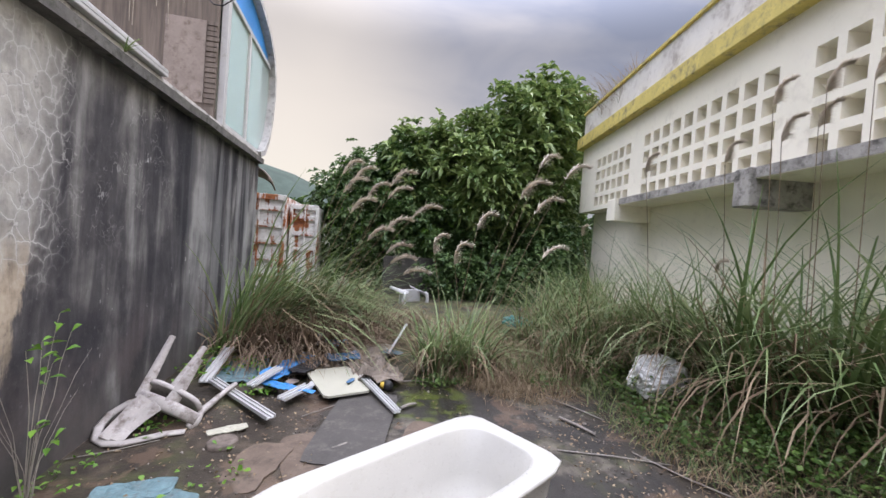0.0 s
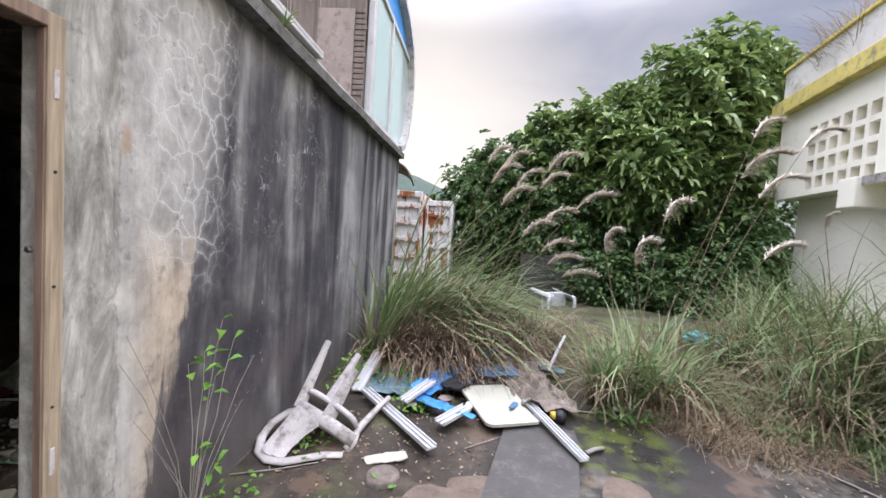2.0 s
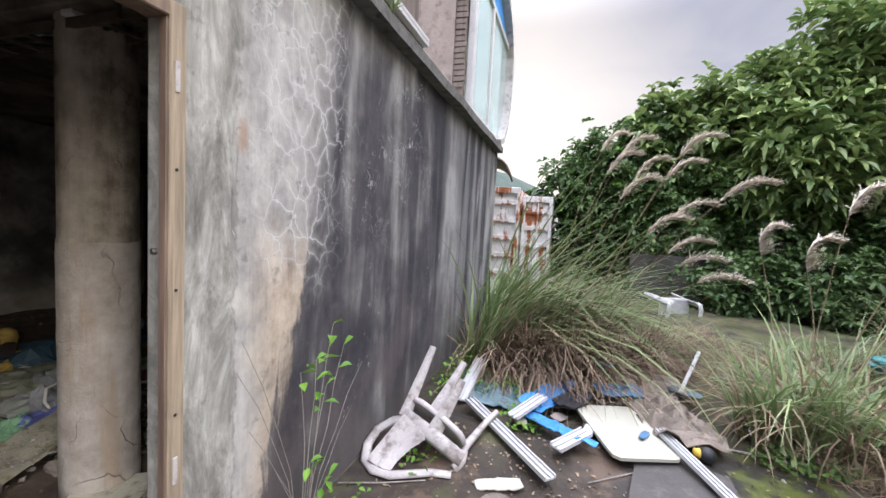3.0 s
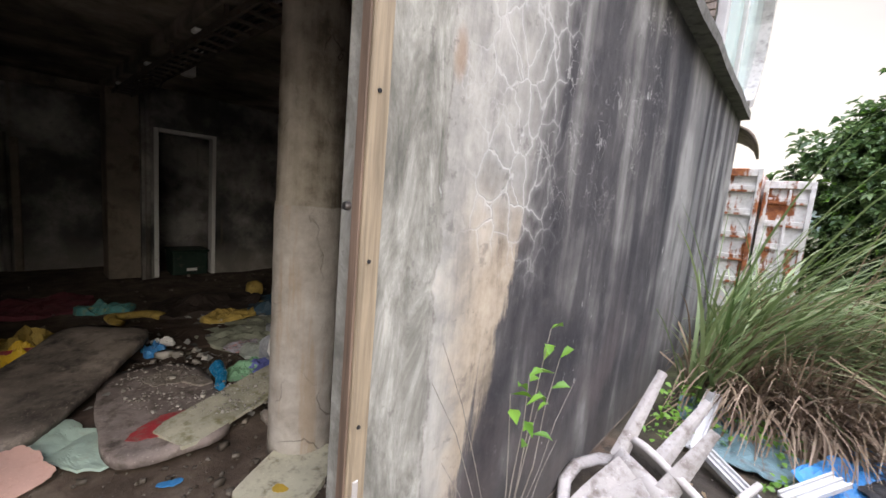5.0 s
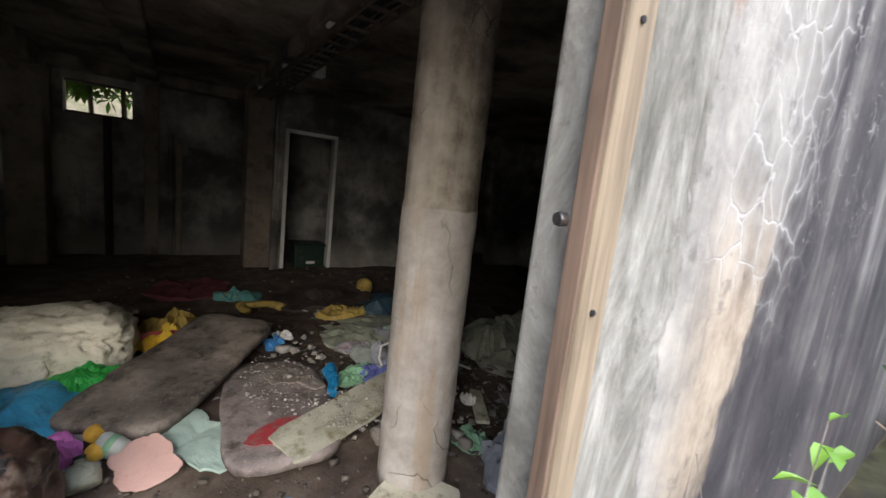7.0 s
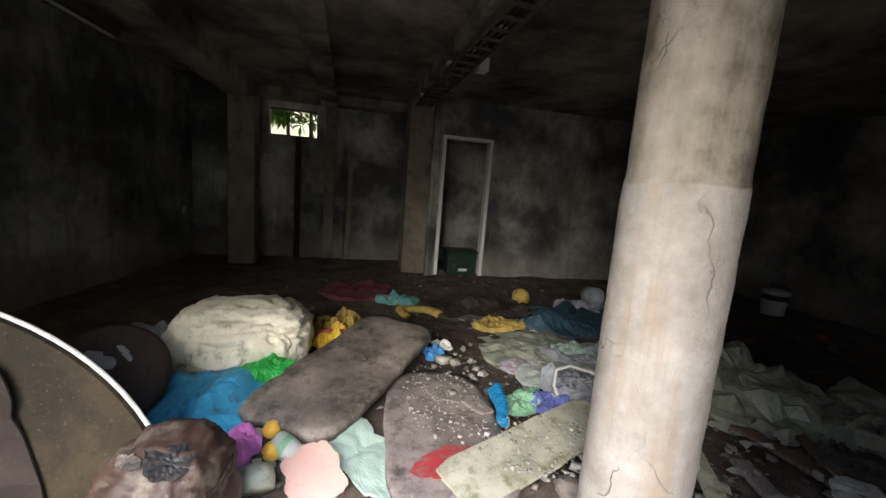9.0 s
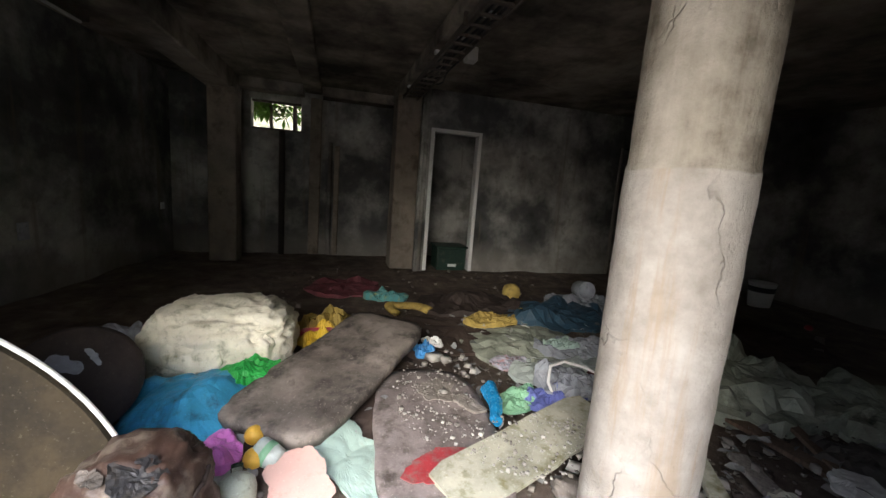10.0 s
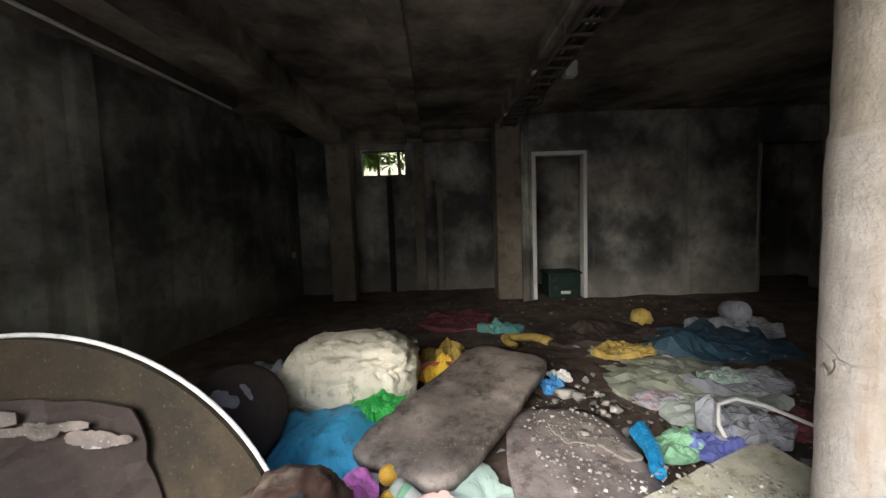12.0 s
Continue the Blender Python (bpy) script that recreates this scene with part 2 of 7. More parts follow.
def plaster_material():
    """Mouldy, once white interior plaster with soot and tide marks."""
    m = Mat("mouldy_plaster", 0.92)
    z = m.axis(2)
    big, mid, fine = m.noise(0.9, 7, 0.6), m.noise(3.2, 8, 0.65), m.noise(24, 5, 0.6)
    run = m.noise(1.0, 6, 0.6, (5, 5, 0.3))
    c = m.ramp(m.math("ADD", m.math("MULTIPLY", big, 0.75), m.math("MULTIPLY", mid, 0.25)),
               [(0.36, (0.040, 0.041, 0.040)), (0.455, (0.10, 0.102, 0.098)), (0.525, (0.245, 0.24, 0.222)), (0.64, (0.50, 0.49, 0.445))])
    c = m.mix(m.math("MULTIPLY", m.band(m.noise(5.5, 8, 0.7, loc=(2, 8, 4)), 0.52, 0.64), 0.4), c, (0.10, 0.095, 0.08))
    c = m.mix(m.math("MULTIPLY", m.band(run, 0.56, 0.68), 0.5), c, (0.17, 0.14, 0.10))
    tide = m.band(m.math("ADD", z, m.math("MULTIPLY", mid, 0.5)), 0.35, 0.75)
    c = m.mix(tide, m.mix(0.5, c, (0.28, 0.255, 0.22)), c)
    return m.done(c, None, m.math("ADD", mid, m.math("MULTIPLY", fine, 0.4)), 0.4, 0.01)


def ground_material():
    """Mud, worn concrete and moss, by the plan."""
    m = Mat("yard_ground", 0.85)
    x, y = m.axis(0), m.axis(1)
    mid, big, fine = m.noise(3.5, 8, 0.65), m.noise(0.8, 6, 0.6), m.noise(40, 6, 0.7)
    soil = m.ramp(mid, [(0.32, (0.020, 0.015, 0.010)), (0.52, (0.042, 0.032, 0.022)), (0.70, (0.10, 0.077, 0.053))])
    conc = m.ramp(m.math("ADD", m.math("MULTIPLY", big, 0.6), m.math("MULTIPLY", mid, 0.4)),
                  [(0.42, (0.022, 0.020, 0.018)), (0.53, (0.040, 0.036, 0.031)), (0.57, (0.105, 0.092, 0.074)), (0.68, (0.24, 0.21, 0.17))])
    wob = m.math("MULTIPLY", m.math("SUBTRACT", mid, 0.5), 0.9)
    inside = m.math("MULTIPLY", m.band(m.math("ADD", x, wob), -0.35, 0.0), m.math("SUBTRACT", 1.0, m.band(m.math("ADD", m.math("SUBTRACT", x, m.math("MULTIPLY", y, 0.15)), wob), 1.7, 2.0)))
    inside = m.math("MULTIPLY", inside, m.math("SUBTRACT", 1.0, m.band(m.math("ADD", y, wob), 4.0, 4.3)))
    c = m.mix(inside, soil, conc)
    green = m.band(m.noise(1.4, 7, 0.65, loc=(5, 1, 0)), 0.55, 0.68)
    far = m.band(y, 4.0, 5.5)
    green = m.math("MAXIMUM", m.math("MULTIPLY", green, 0.6), m.math("MULTIPLY", far, m.band(mid, 0.35, 0.6)))
    c = m.mix(green, c, (0.075, 0.085, 0.030))
    c = m.mix(m.math("MULTIPLY", m.band(fine, 0.60, 0.75), 0.28), c, (0.20, 0.175, 0.14))
    stain = m.noise(2.1, 7, 0.7, loc=(2, 9, 0))
    c = m.mix(m.math("MULTIPLY", m.band(stain, 0.52, 0.60), 0.65), c, (0.038, 0.030, 0.024))
    c = m.mix(m.math("MULTIPLY", m.band(m.noise(1.7, 6, 0.65, loc=(7, 4, 0)), 0.56, 0.62), 0.5), c, (0.16, 0.105, 0.07))
    # mossy puddle on the concrete
    px, py = m.math("SUBTRACT", x, 0.72), m.math("SUBTRACT", y, 3.95)
    far2 = m.math("ADD", m.math("MULTIPLY", px, px), m.math("MULTIPLY", m.math("MULTIPLY", py, py), 0.8))
    pool = m.math("SUBTRACT", 1.0, m.band(m.math("ADD", far2, m.math("MULTIPLY", wob, 0.35)), 0.13, 0.24))
    c = m.mix(m.math("MULTIPLY", pool, 0.85), c, m.mix(m.band(m.noise(6, 6, 0.6, loc=(4, 4, 0)), 0.45, 0.6), (0.022, 0.020, 0.016), (0.075, 0.095, 0.018)))
    wet = m.band(big, 0.35, 0.6)
    r = m.math("SUBTRACT", m.math("ADD", m.math("MULTIPLY", wet, 0.35), 0.5), m.math("MULTIPLY", pool, 0.38))
    return m.done(c, r, m.math("ADD", m.math("MULTIPLY", fine, 0.5), mid), 0.7, 0.02)


def floor_material():
    """Dark earth and filth over a concrete floor."""
    m = Mat("filthy_floor", 0.9)
    mid, big, fine = m.noise(4, 8, 0.7), m.noise(1.1, 5, 0.6), m.noise(45, 6, 0.75)
    c = m.ramp(mid, [(0.34, (0.065, 0.048, 0.038)), (0.52, (0.14, 0.106, 0.083)), (0.72, (0.26, 0.215, 0.175))])
    c = m.mix(m.math("MULTIPLY", m.band(big, 0.5, 0.65), 0.5), c, (0.045, 0.030, 0.024))
    c = m.mix(m.math("MULTIPLY", m.band(fine, 0.62, 0.74), 0.6), c, (0.33, 0.30, 0.27))
    return m.done(c, None, m.math("ADD", m.math("MULTIPLY", fine, 0.6), mid), 0.8, 0.02)


def ceiling_material():
    m = Mat("stained_ceiling", 0.9)
    mid, big = m.noise(2.5, 8, 0.65), m.noise(0.8, 5, 0.6)
    c = m.ramp(m.math("ADD", m.math("MULTIPLY", big, 0.6), m.math("MULTIPLY", mid, 0.4)),
               [(0.39, (0.038, 0.033, 0.028)), (0.48, (0.155, 0.136, 0.112)), (0.61, (0.40, 0.355, 0.295))])
    line = m.cracks(1.1, 0.02, (0.5, 1.4, 1), 0.05)
    c = m.mix(m.math("MULTIPLY", line, 0.2), c, (0.05, 0.045, 0.04))
    return m.done(c, None, mid, 0.5, 0.015)


def column_material():
    m = Mat("column_render", 0.85)
    z = m.axis(2)
    mid, fine, run = m.noise(7, 8, 0.65), m.noise(50, 6, 0.7), m.noise(1.0, 6, 0.6, (8, 8, 0.6))
    c = m.ramp(mid, [(0.32, (0.37, 0.335, 0.29)), (0.5, (0.50, 0.465, 0.415)), (0.68, (0.62, 0.59, 0.54))])
    c = m.mix(m.math("MULTIPLY", m.band(run, 0.57, 0.66), 0.6), c, (0.46, 0.35, 0.24))
    up = m.band(m.math("ADD", z, m.math("MULTIPLY", m.noise(5, 2), 0.04)), 1.325, 1.335)
    dark = m.ramp(m.math("ADD", m.math("MULTIPLY", mid, 0.5), m.math("MULTIPLY", run, 0.5)), [(0.38, (0.17, 0.145, 0.11)), (0.48, (0.38, 0.34, 0.275)), (0.64, (0.58, 0.535, 0.455))])
    c = m.mix(up, c, dark)
    cr = m.math("MULTIPLY", m.cracks(3.0, 0.012, (1, 1, 0.6), 0.2), m.band(m.noise(3, 3, loc=(8, 8, 3)), 0.45, 0.6))
    c = m.mix(m.math("MULTIPLY", cr, 0.5), c, (0.16, 0.14, 0.12))
    c = m.mix(m.math("MULTIPLY", m.band(fine, 0.62, 0.72), 0.3), c, (0.36, 0.325, 0.275))
    pit = m.noise(16, 8, 0.75, (1, 1, 0.6), loc=(3, 3, 3))
    c = m.mix(m.math("MULTIPLY", m.band(pit, 0.59, 0.66), 0.4), c, (0.42, 0.36, 0.28))
    return m.done(c, None, m.math("SUBTRACT", m.math("ADD", m.math("ADD", mid, pit), m.math("MULTIPLY", fine, 0.6)), cr), 0.8, 0.010)


def leaf_material(name, lo, hi, rough=0.45):
    m = Mat(name, rough)
    r = m.random()
    c = m.ramp(r, [(0.0, lo), (0.6, tuple((a + b) / 2 for a, b in zip(lo, hi))), (1.0, hi)])
    c = m.mix(m.math("MULTIPLY", m.noise(1.2, 4), 0.35), c, tuple(v * 0.5 for v in lo))
    m.b.inputs["Subsurface Weight"].default_value = 0.0
    out = m.t.nodes["Material Output"]
    tr = m.t.nodes.new("ShaderNodeBsdfTranslucent")
    m.link(c, tr.inputs["Color"])
    ms = m.t.nodes.new("ShaderNodeMixShader")
    ms.inputs[0].default_value = 0.25
    m.link(m.b.outputs[0], ms.inputs[1])
    m.link(tr.outputs[0], ms.inputs[2])
    m.link(ms.outputs[0], out.inputs["Surface"])
    return m.done(c)


def wood_material(name, base, scale=1.0):
    m = Mat(name, 0.75)
    g = m.noise(1.0, 6, 0.6, (60 * scale, 60 * scale, 3 * scale), 0.4)
    big = m.noise(4, 5)
    c = m.ramp(g, [(0.35, tuple(v * 0.6 for v in base)), (0.6, base), (0.75, tuple(min(1, v * 1.25) for v in base))])
    c = m.mix(m.math("MULTIPLY", m.band(big, 0.5, 0.7), 0.4), c, tuple(v * 0.45 for v in base))
    return m.done(c, None, g, 0.35, 0.004)


def rust_material(name, lo, hi):
    """White container paint broken by rust."""
    m = Mat(name, 0.7)
    n1, n2 = m.noise(1.6, 9, 0.7), m.noise(9, 7, 0.7)
    run = m.noise(1.0, 6, 0.6, (9, 9, 0.7))
    k = m.math("ADD", m.math("MULTIPLY", n1, 0.55), m.math("MULTIPLY", run, 0.45))
    c = m.ramp(n2, [(0.35, (0.52, 0.51, 0.49)), (0.65, (0.76, 0.75, 0.73))])
    rust = m.ramp(n2, [(0.35, (0.16, 0.05, 0.022)), (0.65, (0.42, 0.15, 0.055))])
    c = m.mix(m.band(k, lo, hi), c, rust)
    return m.done(c, None, n2, 0.4, 0.008)


M_FACADE, M_PLASTER, M_GROUND, M_FLOOR = facade_material(), plaster_material(), ground_material(), floor_material()
M_CEIL, M_COLUMN, M_RUST, M_PAINTED = ceiling_material(), column_material(), rust_material("rust_eaten_frame", 0.46, 0.52), rust_material("rusty_white_paint", 0.52, 0.56)
M_PILLAR = simple("brown_stained_pillar", (0.24, 0.205, 0.165), 0.9, 0.35, 2.5, (0.11, 0.085, 0.06), 0.6)
M_LEDGE = simple("weathered_ledge", (0.40, 0.38, 0.35), 0.9, 0.3, 5, (0.06, 0.058, 0.05), 0.75)
M_DRIP = simple("blackened_drip_ledge", (0.12, 0.115, 0.105), 0.95, 0.4, 7, (0.03, 0.032, 0.022), 0.6, bump=0.8)
M_UPSTAND = simple("pale_upstand", (0.52, 0.50, 0.47), 0.9, 0.25, 5, (0.10, 0.095, 0.085), 0.7)
M_CREAM = simple("cream_wall_paint", (0.90, 0.855, 0.72), 0.75, 0.06, 1.2, (0.42, 0.38, 0.30), 0.22, bump=0.15)
M_PARAPET = simple("dirty_white_render", (0.70, 0.68, 0.64), 0.85, 0.12, 1.6, (0.34, 0.30, 0.27), 0.55)
M_YELLOW = simple("yellow_trim_paint", (0.66, 0.54, 0.16), 0.7, 0.15, 3, (0.20, 0.17, 0.11), 0.55)
M_TUB = simple("stained_enamel", (0.50, 0.49, 0.45), 0.3, 0.05, 2.5, (0.34, 0.31, 0.24), 0.16, spec=0.4, bump=0.0)
M_DRAIN = simple("dull_chrome", (0.5, 0.5, 0.5), 0.35, 0.2, 8, metal=1.0)
M_CHAIR = simple("grimy_white_plastic", (0.44, 0.41, 0.385), 0.55, 0.15, 7, (0.16, 0.13, 0.11), 0.6, bump=0.12)
M_UPVC = simple("white_window_plastic", (0.50, 0.50, 0.495), 0.4, 0.08, 6, (0.30, 0.28, 0.25), 0.4, bump=0.1)
M_BOARD = simple("cream_board", (0.44, 0.43, 0.345), 0.5, 0.06, 4, (0.40, 0.37, 0.29), 0.25, bump=0.08)
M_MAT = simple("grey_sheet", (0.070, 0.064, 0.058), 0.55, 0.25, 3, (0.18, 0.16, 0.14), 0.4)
M_BLUE = simple("blue_tarp", (0.04, 0.25, 0.58), 0.5, 0.3, 6, (0.10, 0.11, 0.12), 0.45)
M_DULLBLUE = simple("faded_blue_cloth", (0.07, 0.17, 0.30), 0.7, 0.3, 6, (0.12, 0.12, 0.12), 0.5)
M_TEALSHEET = simple("teal_sheet", (0.13, 0.22, 0.24), 0.6, 0.3, 6, (0.10, 0.09, 0.08), 0.5)
M_BROWNCLOTH = simple("mud_brown_cloth", (0.24, 0.20, 0.16), 0.9, 0.35, 7, (0.06, 0.05, 0.04), 0.55)
M_BLACK = simple("black_rubber", (0.02, 0.02, 0.022), 0.5, 0.3, 8)
M_OCHRE = simple("ochre_plastic", (0.62, 0.42, 0.06), 0.5, 0.2, 8)
M_BAG = simple("white_sack", (0.88, 0.88, 0.88), 0.45, 0.12, 9, (0.12, 0.13, 0.12), 0.4, bump=0.6)
M_WOOD = wood_material("raw_door_wood", (0.34, 0.27, 0.185))
M_DARKWOOD = wood_material("stained_door_wood", (0.21, 0.145, 0.105))
M_GREYWOOD = wood_material("weathered_wood", (0.30, 0.27, 0.235))
M_PLY = wood_material("weathered_panel", (0.185, 0.15, 0.125), 0.35)
M_PALEPLY = simple("pale_panel_patch", (0.30, 0.25, 0.22), 0.9, 0.2, 5, (0.14, 0.11, 0.09), 0.5)
M_SHELL = simple("aged_fibreglass_shell", (0.50, 0.49, 0.48), 0.7, 0.2, 5, (0.12, 0.11, 0.10), 0.6)
M_BLUEPANE = simple("sky_blue_panel", (0.04, 0.27, 0.68), 0.35, 0.12, 2, dirty=0.1)
M_STRAND = simple("dry_strand", (0.33, 0.29, 0.24), 0.9, 0.3, 9)
M_GLASS = Mat("window_glass", 0.06).m
_g = M_GLASS.node_tree.nodes["Principled BSDF"]
_g.inputs["Base Color"].default_value = (0.62, 0.78, 0.76, 1)
_g.inputs["Transmission Weight"].default_value = 0.55
_g.inputs["IOR"].default_value = 1.45
M_LEAF = leaf_material("broad_leaf", (0.085, 0.155, 0.045), (0.34, 0.43, 0.15), 0.38)
M_LEAF2 = leaf_material("small_dark_leaf", (0.035, 0.085, 0.026), (0.16, 0.25, 0.08))
M_FRESH = leaf_material("fresh_leaf", (0.09, 0.22, 0.025), (0.22, 0.42, 0.06))
M_WEED = leaf_material("weed_leaf", (0.055, 0.115, 0.025), (0.15, 0.24, 0.06))
M_BLADE = leaf_material("grass_blade", (0.085, 0.15, 0.045), (0.36, 0.44, 0.20), 0.42)
M_DRYBLADE = leaf_material("dry_grass_blade", (0.19, 0.13, 0.08), (0.48, 0.38, 0.25), 0.8)
M_THATCH = leaf_material("dead_thatch", (0.19, 0.13, 0.088), (0.52, 0.40, 0.285), 0.85)
M_PLUME = leaf_material("silver_plume", (0.66, 0.58, 0.47), (0.88, 0.81, 0.71), 0.9)
M_BARK = simple("bark", (0.13, 0.105, 0.08), 0.9, 0.35, 9)
M_HILL = simple("wooded_hill", (0.050, 0.075, 0.060), 0.95, 0.3, 0.06, dirty=0.1, fine=0.5)


# ---- mesh helpers ----
def mesh_ob(name, verts, faces, mat, smooth=False):
    me = bpy.data.meshes.new(name)
    me.from_pydata([tuple(v) for v in verts], [], [tuple(f) for f in faces])
    me.materials.append(mat)
    if smooth:
        me.polygons.foreach_set("use_smooth", [True] * len(me.polygons))
    me.update()
    return new(name, me)


def part(name, bm, mat, parent=None, label="", smooth=False):
    """Links a bmesh as one mesh object, under parent where there is one."""
    me = bpy.data.meshes.new(name)
    bm.to_mesh(me)
    bm.free()
    me.materials.append(mat)
    if smooth:
        me.polygons.foreach_set("use_smooth", [True] * len(me.polygons))
    ob = new(name, me)
    ob.parent = parent
    if label:
        tagged(ob, label)
    return ob


def under(ob, parent, label=""):
    ob.parent = parent
    if label:
        tagged(ob, label)
    return ob


def box_bm(lo, hi, bevel=0.004, segs=1, bm=None):
    bm = bm or bmesh.new()
    size = [b - a for a, b in zip(lo, hi)]
    mid = [(a + b) / 2 for a, b in zip(lo, hi)]
    r = bmesh.ops.create_cube(bm, size=1.0)
    bmesh.ops.scale(bm, vec=size, verts=r["verts"])
    bmesh.ops.translate(bm, vec=mid, verts=r["verts"])
    if bevel > 0:
        es = list({e for v in r["verts"] for e in v.link_edges})
        bmesh.ops.bevel(bm, geom=es, offset=min(bevel, min(size) * 0.45), segments=segs, affect="EDGES", profile=0.5)
    return bm


def turned(bm, m):
    bmesh.ops.transform(bm, matrix=m, verts=bm.verts)
    return bm


def roughen(bm, amp, scale, seed=0.0):
    for v in bm.verts:
        v.co += noise.noise_vector(v.co * scale + Vector((seed, seed * 0.7, -seed))) * amp
    return bm


def cyl_bm(r0, r1, h, segs=24, bevel=0.0):
    bm = bmesh.new()
    bmesh.ops.create_cone(bm, cap_ends=True, segments=segs, radius1=r0, radius2=r1, depth=h)
    bmesh.ops.translate(bm, vec=(0, 0, h / 2), verts=bm.verts)
    if bevel:
        es = [e for e in bm.edges if len(e.link_faces) == 2 and e.calc_face_angle(0) > 1.0]
        bmesh.ops.bevel(bm, geom=es, offset=bevel, segments=2, affect="EDGES")
    return bm


def tube_bm(points, radius, segs=8, taper=1.0, flat=1.0):
    """A round rod through points, narrowing to taper; flat squeezes it."""
    bm = bmesh.new()
    pts = [Vector(p) for p in points]
    rings = []
    for i, p in enumerate(pts):
        d = (pts[min(i + 1, len(pts) - 1)] - pts[max(i - 1, 0)]).normalized()
        a = d.orthogonal().normalized() if abs(d.z) > 0.95 else d.cross(Vector((0, 0, 1))).normalized()
        b = d.cross(a).normalized()
        r = radius * (1 + (taper - 1) * i / (len(pts) - 1))
        rings.append([bm.verts.new(p + a * r * math.cos(k * 2 * math.pi / segs) + b * r * flat * math.sin(k * 2 * math.pi / segs)) for k in range(segs)])
    for r0, r1 in zip(rings, rings[1:]):
        for k in range(segs):
            bm.faces.new((r0[k], r0[(k + 1) % segs], r1[(k + 1) % segs], r1[k]))
    bm.faces.new(rings[0][::-1])
    bm.faces.new(rings[-1])
    return bm


def lathe_bm(profile, segs=28):
    """A turned body from (radius, height) pairs."""
    bm = bmesh.new()
    rings = [[bm.verts.new((r * math.cos(k * 2 * math.pi / segs), r * math.sin(k * 2 * math.pi / segs), h)) for k in range(segs)] for r, h in profile]
    for a, b in zip(rings, rings[1:]):
        for k in range(segs):
            bm.faces.new((a[k], a[(k + 1) % segs], b[(k + 1) % segs], b[k]))
    bm.faces.new(rings[0][::-1])
    bm.faces.new(rings[-1])
    return bm


def outline(rx, ry, power=2.0, jag=0.0, seed=0.0, n=48):
    """A closed outline between ellipse (power 2) and box (power 8), with a torn edge."""
    pts = []
    for k in range(n):
        a = k * 2 * math.pi / n
        c, s = math.cos(a), math.sin(a)
        r = (abs(c / rx) ** power + abs(s / ry) ** power) ** (-1 / power)
        r *= 1 + jag * noise.noise(Vector((c * 1.7 + seed, s * 1.7 - seed, seed))) + jag * 0.3 * noise.noise(Vector((c * 11 + seed, s * 11, seed)))
        pts.append((r * c, r * s))
    return pts


def sheet_bm(pts, thick=0.01, amp=0.02, scale=5.0, dome=0.0, rings=13, seed=0.0, fine=0.0):
    """A crumpled or domed slab inside an outline; it lies on z = 0."""
    bm = bmesh.new()
    n = len(pts)
    top, bot = [], []
    for i in range(1, rings + 1):
        f = i / rings
        t_ring, b_ring = [], []
        for x, y in pts:
            px, py = x * f, y * f
            w = noise.noise(Vector((px * scale + seed, py * scale - seed, seed)))
            w2 = noise.noise(Vector((px * scale * 4 - seed, py * scale * 4, seed + 5)))
            w3 = noise.noise(Vector((px * scale * 2.1 + seed * 2, py * scale * 2.1, seed - 3)))
            z = amp * (0.75 * abs(w) + 0.35 * w + 0.3 * abs(w3)) + 0.9 * fine * abs(w2) + dome * (1 - f ** 2.4)
            z = max(z, 0.0)
            t_ring.append(bm.verts.new((px, py, z + thick)))
            b_ring.append(bm.verts.new((px, py, z * (1.0 if dome == 0 else 0.05))))
        top.append(t_ring)
        bot.append(b_ring)
    ct = bm.verts.new((0, 0, sum(v.co.z for v in top[0]) / n))
    cb = bm.verts.new((0, 0, 0))
    for k in range(n):
        j = (k + 1) % n
        bm.faces.new((ct, top[0][k], top[0][j]))
        bm.faces.new((cb, bot[0][j], bot[0][k]))
        for a, b in zip(top, top[1:]):
            bm.faces.new((a[k], b[k], b[j], a[j]))
        for a, b in zip(bot, bot[1:]):
            bm.faces.new((a[j], b[j], b[k], a[k]))
        bm.faces.new((top[-1][k], bot[-1][k], bot[-1][j], top[-1][j]))
    return bm


def blob_bm(sx, sy, sz, amp=0.15, scale=2.0, fine=0.03, sub=4, seed=0.0, boxy=1.0):
    """A soft lumpy body of half sizes sx, sy, sz; it stands on z = 0."""
    bm = bmesh.new()
    bmesh.ops.create_icosphere(bm, subdivisions=sub, radius=1.0)
    for v in bm.verts:
        p = v.co.copy()
        q = Vector([math.copysign(abs(c) ** boxy, c) for c in p])
        k = 1 + amp * noise.noise(p * scale + Vector((seed, seed, 0))) + fine * (0.7 - 2.2 * abs(noise.noise(p * scale * 3.2 + Vector((0, seed, seed))))) + fine * 0.5 * noise.noise(p * scale * 9)
        v.co = Vector((q.x * sx * k, q.y * sy * k, max(q.z * sz * k, -sz * 0.72) + sz * 0.72))
    return bm


